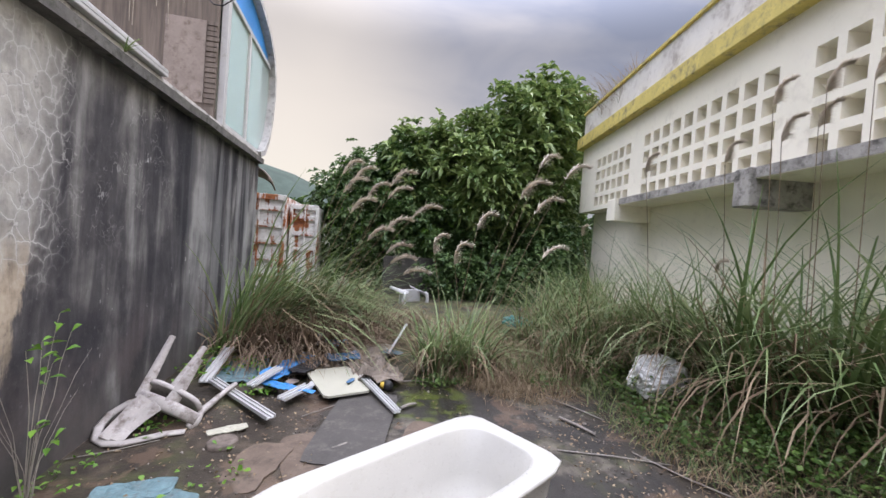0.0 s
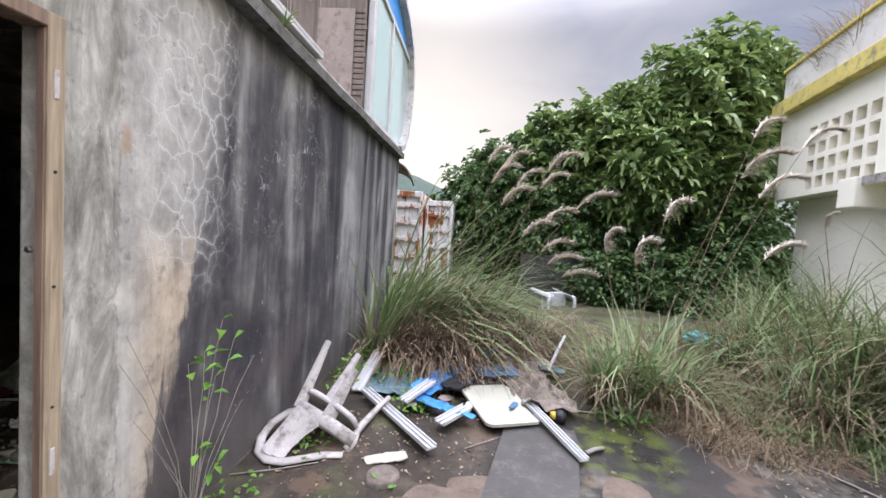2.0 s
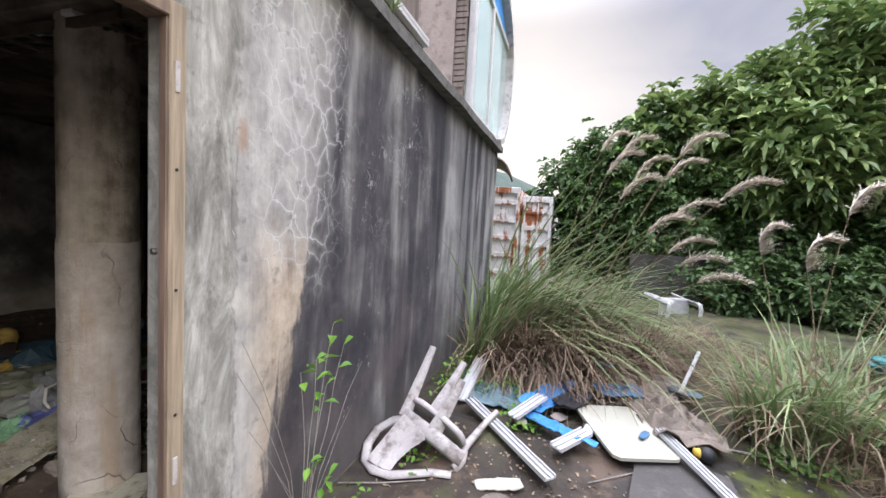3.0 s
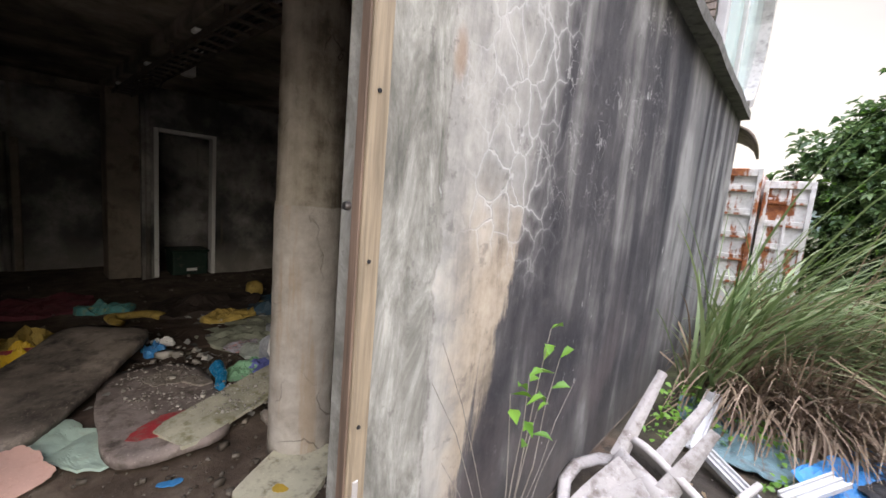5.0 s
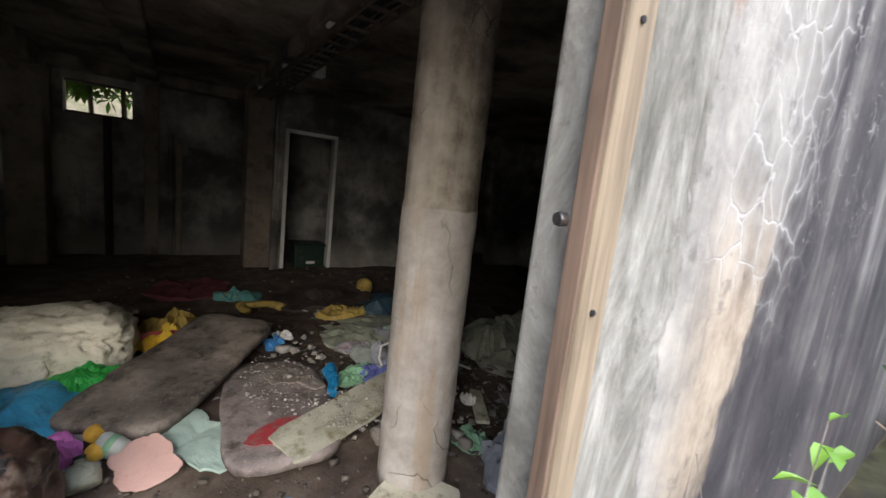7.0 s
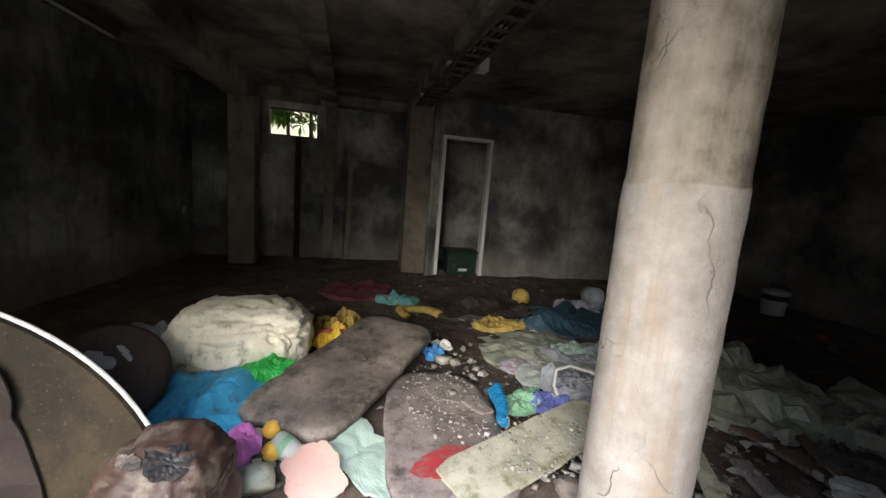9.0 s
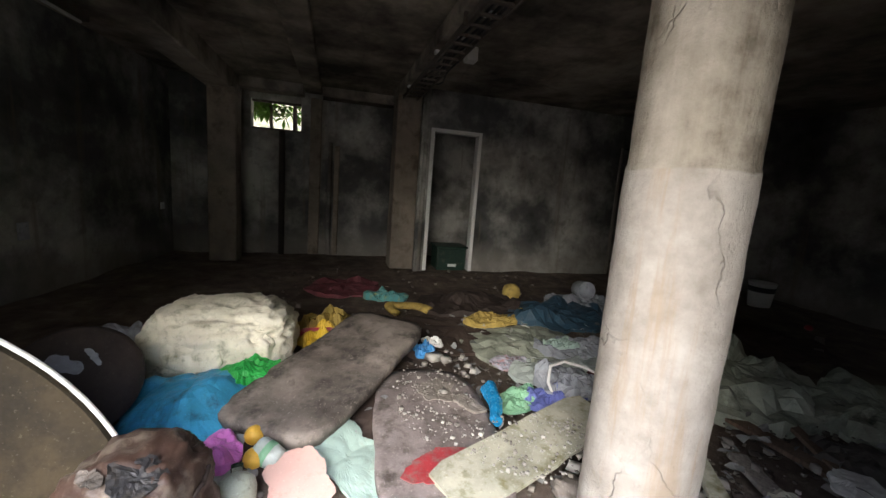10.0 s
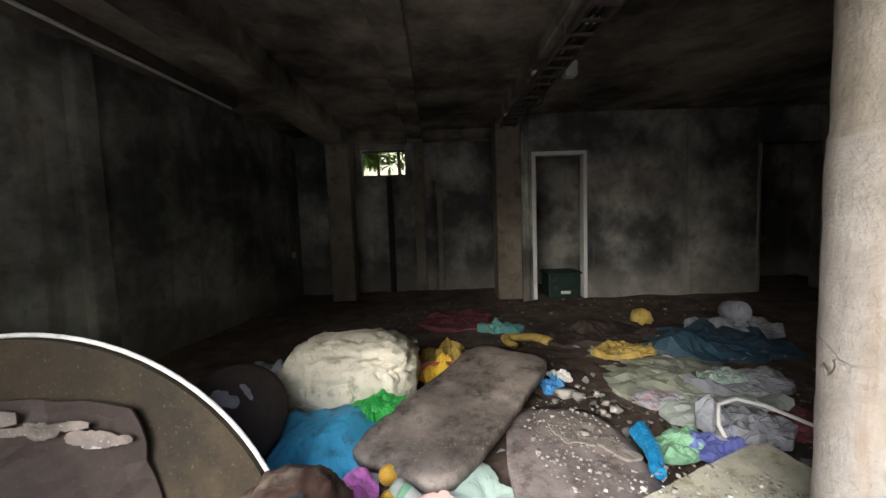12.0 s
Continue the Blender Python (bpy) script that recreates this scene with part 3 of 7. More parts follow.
def band_bm(points, w0, w1, t, normal):
    """A flat strip of thickness t along points, its width square to normal, from w0 to w1."""
    bm = bmesh.new()
    pts, rows = [Vector(p) for p in points], []
    for i, p in enumerate(pts):
        d = (pts[min(i + 1, len(pts) - 1)] - pts[max(i - 1, 0)]).normalized()
        a = d.cross(Vector(normal)).normalized()
        b = a.cross(d).normalized()
        w = (w0 + (w1 - w0) * i / (len(pts) - 1)) / 2
        rows.append([bm.verts.new(p + a * w * u + b * t * v) for u, v in ((-1, -0.5), (-0.5, 0.1), (0, 0.3), (0.5, 0.1), (1, -0.5), (0.8, -0.9), (0, -0.5), (-0.8, -0.9))])
    for r0, r1 in zip(rows, rows[1:]):
        for k in range(8):
            bm.faces.new((r0[k], r0[(k + 1) % 8], r1[(k + 1) % 8], r1[k]))
    bm.faces.new(rows[0][::-1])
    bm.faces.new(rows[-1])
    bmesh.ops.recalc_face_normals(bm, faces=bm.faces)
    return bm


def thing(name, bm, mat, m, label, category, smooth=True, group="", kind=""):
    ob = part(name, bm, mat, None, "", smooth)
    ob.matrix_world = m
    return tagged(ob, label, category, group, kind)


def empty(name, m, label, category, group="", kind=""):
    ob = new(name)
    ob.matrix_world = m
    return tagged(ob, label, category, group, kind)


def structure(name, bm, mat, label, category, smooth=False):
    return tagged(part(name, bm, mat, None, "", smooth), label, category, kind="structure")


def grid_bm(us, vs, fn):
    """A sheet over u and v, point by point from fn."""
    bm = bmesh.new()
    rows = [[bm.verts.new(fn(u, v)) for v in vs] for u in us]
    for a, b in zip(rows, rows[1:]):
        for k in range(len(vs) - 1):
            bm.faces.new((a[k], b[k], b[k + 1], a[k + 1]))
    bm.normal_update()
    return bm


def smoothstep(v, lo, hi):
    f = min(1.0, max(0.0, (v - lo) / (hi - lo)))
    return f * f * (3 - 2 * f)


# ---- large structure ----
BEAR = radians(12.4)
NX, NY = math.cos(BEAR), -math.sin(BEAR)
FACADE_X, WALL_IN = -1.786, -1.930
DOOR_A, DOOR_B, DOOR_TOP = -0.2, 2.17, 2.06


def ground_z(x, y):
    n = NX * x + NY * y
    z = 0.03 * noise.noise(Vector((x * 1.3, y * 1.3, 0))) - 0.01
    z += 0.28 * smoothstep(n, 1.7, 2.9) * smoothstep(y, -1, 2)
    z += 0.22 * smoothstep(y, 5.0, 7.0) * smoothstep(x, -0.2, 1.2)
    z += 0.05 * smoothstep(-x, 0.2, 1.2) * (0.5 + noise.noise(Vector((x * 2.3, y * 2.3, 3))))
    f = smoothstep(-x, 1.75, 1.95) * smoothstep(-y, -7.8, -7.4)
    return z * (1 - f) - 0.12 * f


def spaced(lo, hi, step, far):
    inner = [lo + i * step for i in range(int((hi - lo) / step) + 1)]
    out, s, a, b = [], step, inner[0], inner[-1]
    left, right = [], []
    while a > -far:
        s *= 1.6
        a -= s
        left.append(a)
    s = step
    while b < far:
        s *= 1.6
        b += s
        right.append(b)
    return left[::-1] + inner + right


ground = structure("ground", grid_bm(spaced(-2.6, 6.0, 0.1, 1500), spaced(-1.5, 13.0, 0.1, 1500), lambda x, y: (x, y, ground_z(x, y))), M_GROUND,
                   "muddy yard ground with worn concrete, moss and litter", "ground", True)

# facade wall with its doorway, the door's left part, lintel, right part
bm = box_bm((WALL_IN + 0.025, DOOR_B - 0.012, -0.1), (FACADE_X, 7.58, 2.64), 0.012, 2)
box_bm((WALL_IN, -5.0, -0.1), (FACADE_X, DOOR_A - 0.05, 2.64), 0.0, bm=bm)
box_bm((WALL_IN, DOOR_A - 0.05, DOOR_TOP + 0.05), (FACADE_X, DOOR_B - 0.012, 2.64), 0.0, bm=bm)
wall_front = structure("wall_front", bm, M_FACADE, "black-stained rendered concrete wall with pale cracks and an open doorway", "wall")
bm = bmesh.new()
for y0 in [-5 + 0.5 * i for i in range(25)]:
    box_bm((FACADE_X - 0.05, y0, 2.62), (FACADE_X + 0.10, y0 + 0.5, 2.70), 0.0, bm=bm)
bmesh.ops.remove_doubles(bm, verts=bm.verts, dist=0.001)
roughen(bm, 0.012, 7)
ledge = structure("trim", bm, M_DRIP, "mossy concrete drip ledge along the top of the wall", "trim")
bm = box_bm((FACADE_X - 0.30, -5.0, 2.70), (FACADE_X + 0.045, 7.5, 2.77), 0.01)
structure("trim", bm, M_UPSTAND, "weathered pale concrete upstand on the ledge", "trim")

# interior shell; the left wall runs a little askew
RX0, RY0, RY1, CEIL = -8.5, -1.6, 7.7, 2.5
LEFT_FOOT, LEFT_TURN = (-8.5, -0.56), -6.8
LEFT = pose(LEFT_FOOT[0], LEFT_FOOT[1], 0, 0, 0, LEFT_TURN)
structure("floor", grid_bm([RX0 - 1.2 + 0.12 * i for i in range(int((FACADE_X + 0.02 - RX0 + 1.2) / 0.12) + 1)], [RY0 + 0.12 * i for i in range(79)],
          lambda x, y: (x, y, 0.0 + 0.035 * (noise.noise(Vector((x * 2.1, y * 2.1, 4))) - 0.2) * smoothstep(-x, 2.0, 2.6))), M_FLOOR, "concrete floor buried in dark earth and filth", "floor", True)
structure("ceiling", box_bm((RX0 - 1.6, RY0 - 0.2, CEIL), (FACADE_X - 0.31, RY1 + 0.2, CEIL + 0.26), 0.0), M_CEIL, "stained concrete ceiling with sooty patches", "ceiling")
wall_left = structure("wall_left", box_bm((-0.4, -0.2, -0.1), (6.62, 0.0, CEIL), 0.0), M_PLASTER, "mouldy grey plaster side wall with a tide mark", "wall")
wall_left.matrix_world = LEFT
structure("wall_right", box_bm((RX0 - 1.6, RY1, -0.1), (WALL_IN, RY1 + 0.2, CEIL), 0.0), M_PLASTER, "dark mouldy plaster side wall", "wall")
WY0, WY1, WZ0, WZ1 = 0.475, 1.165, 1.85, 2.27
JOG = 2.62
bm = box_bm((RX0 - 0.2, RY0, -0.1), (RX0, WY0, CEIL), 0.0)
box_bm((RX0 - 0.2, WY1, -0.1), (RX0, JOG, CEIL), 0.0, bm=bm)
box_bm((RX0 - 0.2, WY0, -0.1), (RX0, WY1, WZ0), 0.0, bm=bm)
box_bm((RX0 - 0.2, WY0, WZ1), (RX0, WY1, CEIL), 0.0, bm=bm)
structure("wall_back", bm, M_PLASTER, "mouldy plaster back wall with a small high window opening", "wall")
DX, DYA, DYB, DTOP = -7.44, 2.98, 3.62, 1.945
bm = box_bm((DX - 0.14, 2.80, -0.1), (DX, DYA - 0.05, CEIL), 0.0)
box_bm((DX - 0.14, DYB + 0.05, -0.1), (DX, 6.06, CEIL), 0.0, bm=bm)
box_bm((DX - 0.14, DYA - 0.05, DTOP + 0.05), (DX, DYB + 0.05, CEIL), 0.0, bm=bm)
box_bm((DX - 0.14, 6.06, 2.02), (DX, 6.9, CEIL), 0.0, bm=bm)
box_bm((DX - 0.14, 6.9, -0.1), (DX, RY1, CEIL), 0.0, bm=bm)
structure("wall_inner", bm, M_PLASTER, "dark mouldy plaster wall with a doorway", "wall")
structure("wall_jog", box_bm((RX0 - 1.4, JOG, -0.1), (-7.89, JOG + 0.15, CEIL), 0.0), M_PLASTER, "short plaster return wall", "wall")
structure("wall_beyond", box_bm((DX - 1.35, JOG + 0.15, -0.1), (DX - 1.2, RY1, CEIL), 0.0), M_PLASTER, "pale plaster wall seen through the inner doorway", "wall")
structure("beam", box_bm((RX0, 0.06, 2.25), (WALL_IN, 0.36, CEIL), 0.01), M_CEIL, "deep stained concrete ceiling beam", "beam")
structure("beam", box_bm((RX0, 1.22, 2.43), (WALL_IN, 1.46, CEIL), 0.01), M_CEIL, "shallow concrete ceiling beam", "beam")
structure("beam", box_bm((RX0, 0.37, 2.36), (RX0 + 0.28, 1.21, CEIL - 0.001), 0.005), M_CEIL, "concrete beam along the back wall", "beam")
structure("beam", box_bm((RX0, 1.47, 2.36), (RX0 + 0.28, JOG, CEIL - 0.001), 0.005), M_CEIL, "concrete beam along the back wall", "beam")
structure("beam", box_bm((DX, 2.46, 2.38), (WALL_IN, 2.70, CEIL), 0.01), M_CEIL, "sooty concrete ceiling beam", "beam")
for lo, hi in (((-8.12, 0.09, 0), (-7.79, 0.43, 2.26)), ((-7.9, 2.46, 0), (-7.5, 2.80, CEIL)), ((RX0, 1.30, 0), (RX0 + 0.07, 1.46, 2.36)), ((RX0, 1.66, 0), (RX0 + 0.06, 1.74, 1.70))):
    structure("pillar", roughen(box_bm(lo, hi, 0.015, 2), 0.01, 3), M_PILLAR, "square plastered concrete pillar, stained brown", "pillar")
left_pillar = structure("pillar", roughen(box_bm((3.32, 0.0, 0), (3.5, 0.09, CEIL), 0.015, 2), 0.01, 3), M_PLASTER, "flat plastered pillar on the mouldy side wall", "pillar")
left_pillar.matrix_world = LEFT

# round column in the doorway
col = empty("column", pose(-2.937, 2.66, 0), "round cream concrete column with a grey upper part", "column", kind="structure")
bm = lathe_bm([(0.170, -0.02)] + [(0.169 + 0.0012 * math.sin(i * 2.1), 0.065 * i) for i in range(1, 21)] + [(0.1675, 1.318), (0.164, 1.324)] + [(0.163 + 0.001 * math.sin(i * 1.7), 1.36 + 0.06 * i) for i in range(21)], 56)
roughen(bm, 0.002, 6)
part("shaft", bm, M_COLUMN, col, "", True)

# ---- door frame ----
door = empty("door_1", pose(FACADE_X, DOOR_B, 0), "open doorway with a raw and brown-stained wooden frame, its leaf gone", "door", kind="structure")
part("jamb", box_bm((-0.022, -0.036, -0.05), (0.012, 0.018, DOOR_TOP + 0.05), 0.004), M_WOOD, door, "raw wooden jamb with nail holes")
part("stop", box_bm((-0.026, -0.042, -0.05), (0.004, -0.0355, DOOR_TOP), 0.002), M_DARKWOOD, door, "brown-stained door stop")
part("jamb", box_bm((-0.075, DOOR_A - DOOR_B - 0.05, -0.05), (0.012, DOOR_A - DOOR_B, DOOR_TOP + 0.05), 0.004), M_WOOD, door)
part("head", box_bm((-0.075, DOOR_A - DOOR_B, DOOR_TOP), (0.0125, -0.0365, DOOR_TOP + 0.05), 0.004), M_DARKWOOD, door, "stained wooden head of the frame")
for z in (0.62, 1.85):
    part("hinge", box_bm((0.0115, -0.022, z), (0.016, -0.006, z + 0.09), 0.001), M_CHAIR, door, "painted-over hinge leaf")
part("latch_bolt", turned(cyl_bm(0.011, 0.010, 0.014, 12, 0.002), pose(-0.036, -0.041, 1.37, 90, 0, 0)), M_DRAIN, door, "small metal latch bolt")
for z in (0.3, 0.85, 1.25, 1.62):
    part("nail", turned(cyl_bm(0.005, 0.005, 0.003, 8), pose(0.012, -0.014, z, 0, 90, 0)), M_BLACK, door)

# ---- right-hand building ----
TB = Matrix(((NX, -NY, 0, 0), (NY, NX, 0, 0), (0, 0, 1, 0), (0, 0, 0, 1)))


def slab(name, mat, parent, n0, n1, u0, u1, z0, z1, bevel=0.01, label=""):
    return part(name, turned(box_bm((n0, u0, z0), (n1, u1, z1), bevel), TB), mat, parent, label)


villa = empty("building", Matrix.Identity(4), "cream concrete building with yellow trim and pierced block screens", "building")
FN = 3.30
UEND, UBEG = 10.35, 1.15
CELL, PITCH, ROW0 = 0.20, 0.288, 2.60
groups = [(7.72, 6), (4.42, 10), (1.22, 10)]
part("core_wall", turned(box_bm((FN + 0.40, UBEG, -0.3), (FN + 6, UEND, 2.5), 0.0), TB), M_CREAM, villa, "plain cream lower wall")
part("back_wall", turned(box_bm((FN + 0.26, UBEG, 2.5), (FN + 6, UEND, 4.2), 0.0), TB), M_CREAM, villa)
# the pierced screen, piece by piece between its holes
bm = bmesh.new()
edges = []
for g0, cols in groups:
    edges += [(g0 + i * PITCH, g0 + i * PITCH + CELL) for i in range(cols)]
edges.sort()
zs = [ROW0 + PITCH * r for r in range(4)]
ZT = 4.10
cur = UBEG
for a, b in edges:
    if a > cur:
        box_bm((FN, cur, 2.5), (FN + 0.2, a, ZT), 0.0, bm=bm)
    lo = 2.5
    for z in zs:
        box_bm((FN, a, lo), (FN + 0.2, b, z), 0.0, bm=bm)
        lo = z + CELL
    box_bm((FN, a, lo), (FN + 0.2, b, ZT), 0.0, bm=bm)
    cur = b
box_bm((FN, cur, 2.5), (FN + 0.2, UEND, ZT), 0.0, bm=bm)
part("pierced_screen", turned(bm, TB), M_CREAM, villa, "cream screen wall with rows of square openings")
slab("parapet", M_PARAPET, villa, FN - 0.02, FN + 0.2, UBEG, UEND, 4.38, 4.98, 0.0, "stained white parapet")
slab("cornice", M_YELLOW, villa, FN - 0.16, FN + 0.2, UBEG, UEND + 0.1, 4.10, 4.38, 0.015, "yellow painted cornice band")
slab("coping", M_YELLOW, villa, FN - 0.06, FN + 0.24, UBEG, UEND + 0.04, 4.98, 5.05, 0.012, "yellow painted coping")
bm = turned(box_bm((FN - 0.22, UBEG, 2.46), (FN + 0.6, 8.0, 2.57), 0.0), TB)
part("sill_slab", bm, M_LEDGE, villa, "grey weathered sill slab")
slab("soffit", M_CREAM, villa, FN - 0.215, FN + 0.6, UBEG, 7.995, 2.452, 2.4585, 0.0)
for u, w in ((7.55, 0.36), (4.33, 0.23)):
    slab("bracket", M_LEDGE if u < 5 else M_CREAM, villa, FN - 0.28, FN + 0.4, u, u + w, 2.16, 2.57, 0.012, "weathered concrete bracket")
slab("roof", M_PARAPET, villa, FN + 0.2, FN + 6, UBEG, UEND, 4.2, 4.4, 0.0)

# ---- pod house on the ledge ----
pod = empty("pod_house", Matrix.Identity(4), "derelict rounded fibreglass pod house with a tall window", "house")
prof = [(5.62, 2.72), (7.35, 2.72), (7.62, 2.80), (7.86, 3.05), (8.05, 3.45), (8.14, 3.9), (8.10, 4.3), (7.9, 4.62), (7.5, 4.85), (6.9, 5.0), (6.2, 5.08), (5.62, 5.10)]


def ring_bm(outer, t, x0, x1):
    """A closed rim of thickness t along an open outline in the y-z plane."""
    bm = bmesh.new()
    c = Vector((6.4, 3.9))
    rows = []
    for y, z in outer:
        p = Vector((y, z))
        q = p + (c - p).normalized() * t
        rows.append([bm.verts.new((x0, *p)), bm.verts.new((x1, *p)), bm.verts.new((x1, *q)), bm.verts.new((x0, *q))])
    for a, b in zip(rows, rows[1:]):
        for k in range(4):
            bm.faces.new((a[k], a[(k + 1) % 4], b[(k + 1) % 4], b[k]))
    bm.faces.new(rows[0])
    bm.faces.new(rows[-1][::-1])
    bmesh.ops.recalc_face_normals(bm, faces=bm.faces)
    return bm


part("rim", ring_bm(prof[1:], 0.10, -1.95, -1.70), M_SHELL, pod, "grey flaking shell rim")
part("shell", ring_bm(prof, 0.05, -6.0, -1.95), M_SHELL, pod, "rounded shell body")
XW = -1.80
part("post", box_bm((XW - 0.05, 5.64, 2.775), (XW + 0.03, 5.74, 5.02), 0.006), M_UPVC, pod, "white window post")
part("post", box_bm((XW - 0.05, 6.62, 2.777), (XW + 0.028, 6.69, 4.38), 0.006), M_UPVC, pod, "white window mullion")
part("rail", box_bm((XW - 0.05, 5.74, 4.38), (XW + 0.025, 7.98, 4.45), 0.006), M_UPVC, pod, "white window rail")
part("rail", box_bm((XW - 0.05, 5.745, 2.774), (XW + 0.025, 7.45, 2.84), 0.006), M_UPVC, pod, "white window sill rail")
for y0, y1 in ((5.745, 6.615), (6.695, 7.48)):
    g = part("pane", box_bm((XW - 0.016, y0, 2.845), (XW - 0.008, y1, 4.375), 0.0), M_GLASS, pod, "greenish window pane")
    g.visible_shadow = False
bm = bmesh.new()
vs = [bm.verts.new((XW - 0.012, y, z)) for y, z in ((7.485, 2.845), (7.70, 3.0), (7.88, 3.3), (8.02, 3.75), (8.04, 4.1), (7.98, 4.375), (7.485, 4.375))]
bm.faces.new(vs)
part("pane", bm, M_GLASS, pod, "curved-edge window pane").visible_shadow = False
bm = bmesh.new()
vs = [bm.verts.new((XW - 0.012, y, z)) for y, z in ((5.745, 4.455), (7.95, 4.455), (7.8, 4.58), (7.4, 4.76), (6.9, 4.9), (6.2, 4.99), (5.745, 5.01))]
bm.faces.new(vs)
part("fanlight", bm, M_BLUEPANE, pod, "bright blue panel over the window")
part("inner_wall", box_bm((-6.0, 6.9, 2.72), (-2.2, 7.0, 4.9), 0.0), M_PLASTER, pod)
# rough end wall of exposed panels
endwall = part("end_wall", box_bm((-5.5, 5.56, 2.72), (-1.86, 5.62, 5.6), 0.0), M_PLY, pod, "weathered bare brown panelling")
part("patch", box_bm((-2.42, 5.545, 3.0), (-1.98, 5.559, 3.98), 0.002), M_PALEPLY, endwall, "pale board patch")
for i in range(16):
    z = 3.0 + i * 0.062
    part("slat", box_bm((-1.97, 5.535 + 0.01 * random.random(), z), (-1.83 - 0.03 * random.random(), 5.559, z + 0.05), 0.003), M_PLY, endwall)
for i in range(26):
    x = -3.6 + i * 0.07 + random.uniform(-0.03, 0.03)
    L = random.uniform(0.3, 1.3)
    part("strand", tube_bm([(x, 5.545, 5.4), (x + random.uniform(-0.03, 0.03), 5.52, 5.4 - L * 0.5), (x + random.uniform(-0.05, 0.05), 5.53, 5.0 - L)], 0.012, 5, 0.4), M_STRAND, endwall, "hanging torn fibre strand" if i == 0 else "")
part("cable", tube_bm([(-2.2 + 0.1 * i, 5.5, 4.6 - 0.45 * math.sin(i * 0.45)) for i in range(8)], 0.008, 6), M_BLACK, endwall, "slack black cable")
# shell lip that overhangs the end of the wall
bm = grid_bm([i / 8 for i in range(9)], [j / 8 for j in range(9)], lambda u, v: (-2.6 + 1.02 * math.sin(u * 1.45), 7.59 + 0.5 * v, 2.66 - 0.29 * u ** 3 - 0.12 * v * v))
bmesh.ops.solidify(bm, geom=list(bm.faces), thickness=0.03)
part("lower_lip", bm, M_PALEPLY, pod, "brown curved underside of the shell", True)

sill = empty("window_frame", pose(-1.70, 0, 2.772), "loose white window frame section lying on the ledge", "window frame")
part("rail", box_bm((-0.10, 2.4, 0.0), (0.0, 4.05, 0.03), 0.004), M_UPVC, sill)
part("rail", box_bm((-0.10, 2.4, 0.0305), (-0.07, 4.05, 0.12), 0.004), M_UPVC, sill)
part("rail", box_bm((-0.03, 2.4, 0.0305), (0.0, 4.05, 0.06), 0.004), M_UPVC, sill)

# ---- rusty containers ----
def container(x0, x1, y0, top, length):
    c = empty("shipping_container", Matrix.Identity(4), "white shipping container streaked with rust", "container", "containers")
    z0 = -0.1
    part("body", box_bm((x0 + 0.02, y0 + 0.03, z0), (x1 - 0.02, y0 + length, top - 0.02), 0.0), M_PAINTED, c)
    for x in (x0, x1 - 0.06):
        part("post", box_bm((x, y0 - 0.03, z0), (x + 0.06, y0 + 0.05, top), 0.008), M_PAINTED, c)
    part("top_rail", box_bm((x0 + 0.06, y0 - 0.025, top - 0.12), (x1 - 0.06, y0 + 0.04, top), 0.008), M_RUST, c)
    for i in range(5):
        z = top - 0.36 - 0.36 * i
        part("rail", box_bm((x0 + 0.065, y0 - 0.012, z), (x1 - 0.065, y0 + 0.04, z + 0.035), 0.006), M_RUST, c)
        part("panel_lip", box_bm((x0 + 0.066, y0 - 0.005, z + 0.036), (x1 - 0.066, y0 + 0.036, z + 0.10), 0.006), M_PAINTED, c)
    part("stay", box_bm(((x0 + x1) / 2, y0 - 0.02, z0), ((x0 + x1) / 2 + 0.035, y0 + 0.03, top - 0.13), 0.006), M_PAINTED if x1 > -1.2 else M_RUST, c)


container(-2.75, -1.60, 9.35, 2.27, 5.0)
container(-1.58, -0.97, 9.78, 2.13, 6.0)

# ---- far hill ----
hs = [-60 + 3 * i for i in range(41)]


def hill_point(a, v):
    r = 260 + 240 * v
    prof_h = 60 * math.exp(-((a + 16) / 16.0) ** 2) + 16 * math.exp(-((a - 25) / 20.0) ** 2) + 4
    h = prof_h * math.sin(min(1.0, v * 1.6) * math.pi / 2) + 5 * noise.noise(Vector((a * 0.2, v * 4, 0))) * v
    return (r * math.sin(radians(a)), r * math.cos(radians(a)), h - 3)


structure("backdrop", grid_bm(hs, [i / 14 for i in range(15)], hill_point), M_HILL, "wooded green hill under cloud", "hill", True)

# ---- vegetation ----
rng = np.random.default_rng(7)


def raw_mesh(name, verts, faces, mat, parent=None, label=""):
    """A mesh from arrays; faces all of one size."""
    me = bpy.data.meshes.new(name)
    n, k = faces.shape
    me.vertices.add(len(verts))
    me.vertices.foreach_set("co", np.asarray(verts, dtype=np.float32).ravel())
    me.loops.add(n * k)
    me.loops.foreach_set("vertex_index", faces.astype(np.int32).ravel())
    me.polygons.add(n)
    me.polygons.foreach_set("loop_start", np.arange(0, n * k, k, dtype=np.int32))
    me.polygons.foreach_set("loop_total", np.full(n, k, dtype=np.int32))
    me.update(calc_edges=True)
    me.materials.append(mat)
    ob = new(name, me)
    ob.parent = parent
    if label:
        tagged(ob, label)
    return ob


def unit(v):
    return v / np.maximum(np.linalg.norm(v, axis=1, keepdims=True), 1e-6)


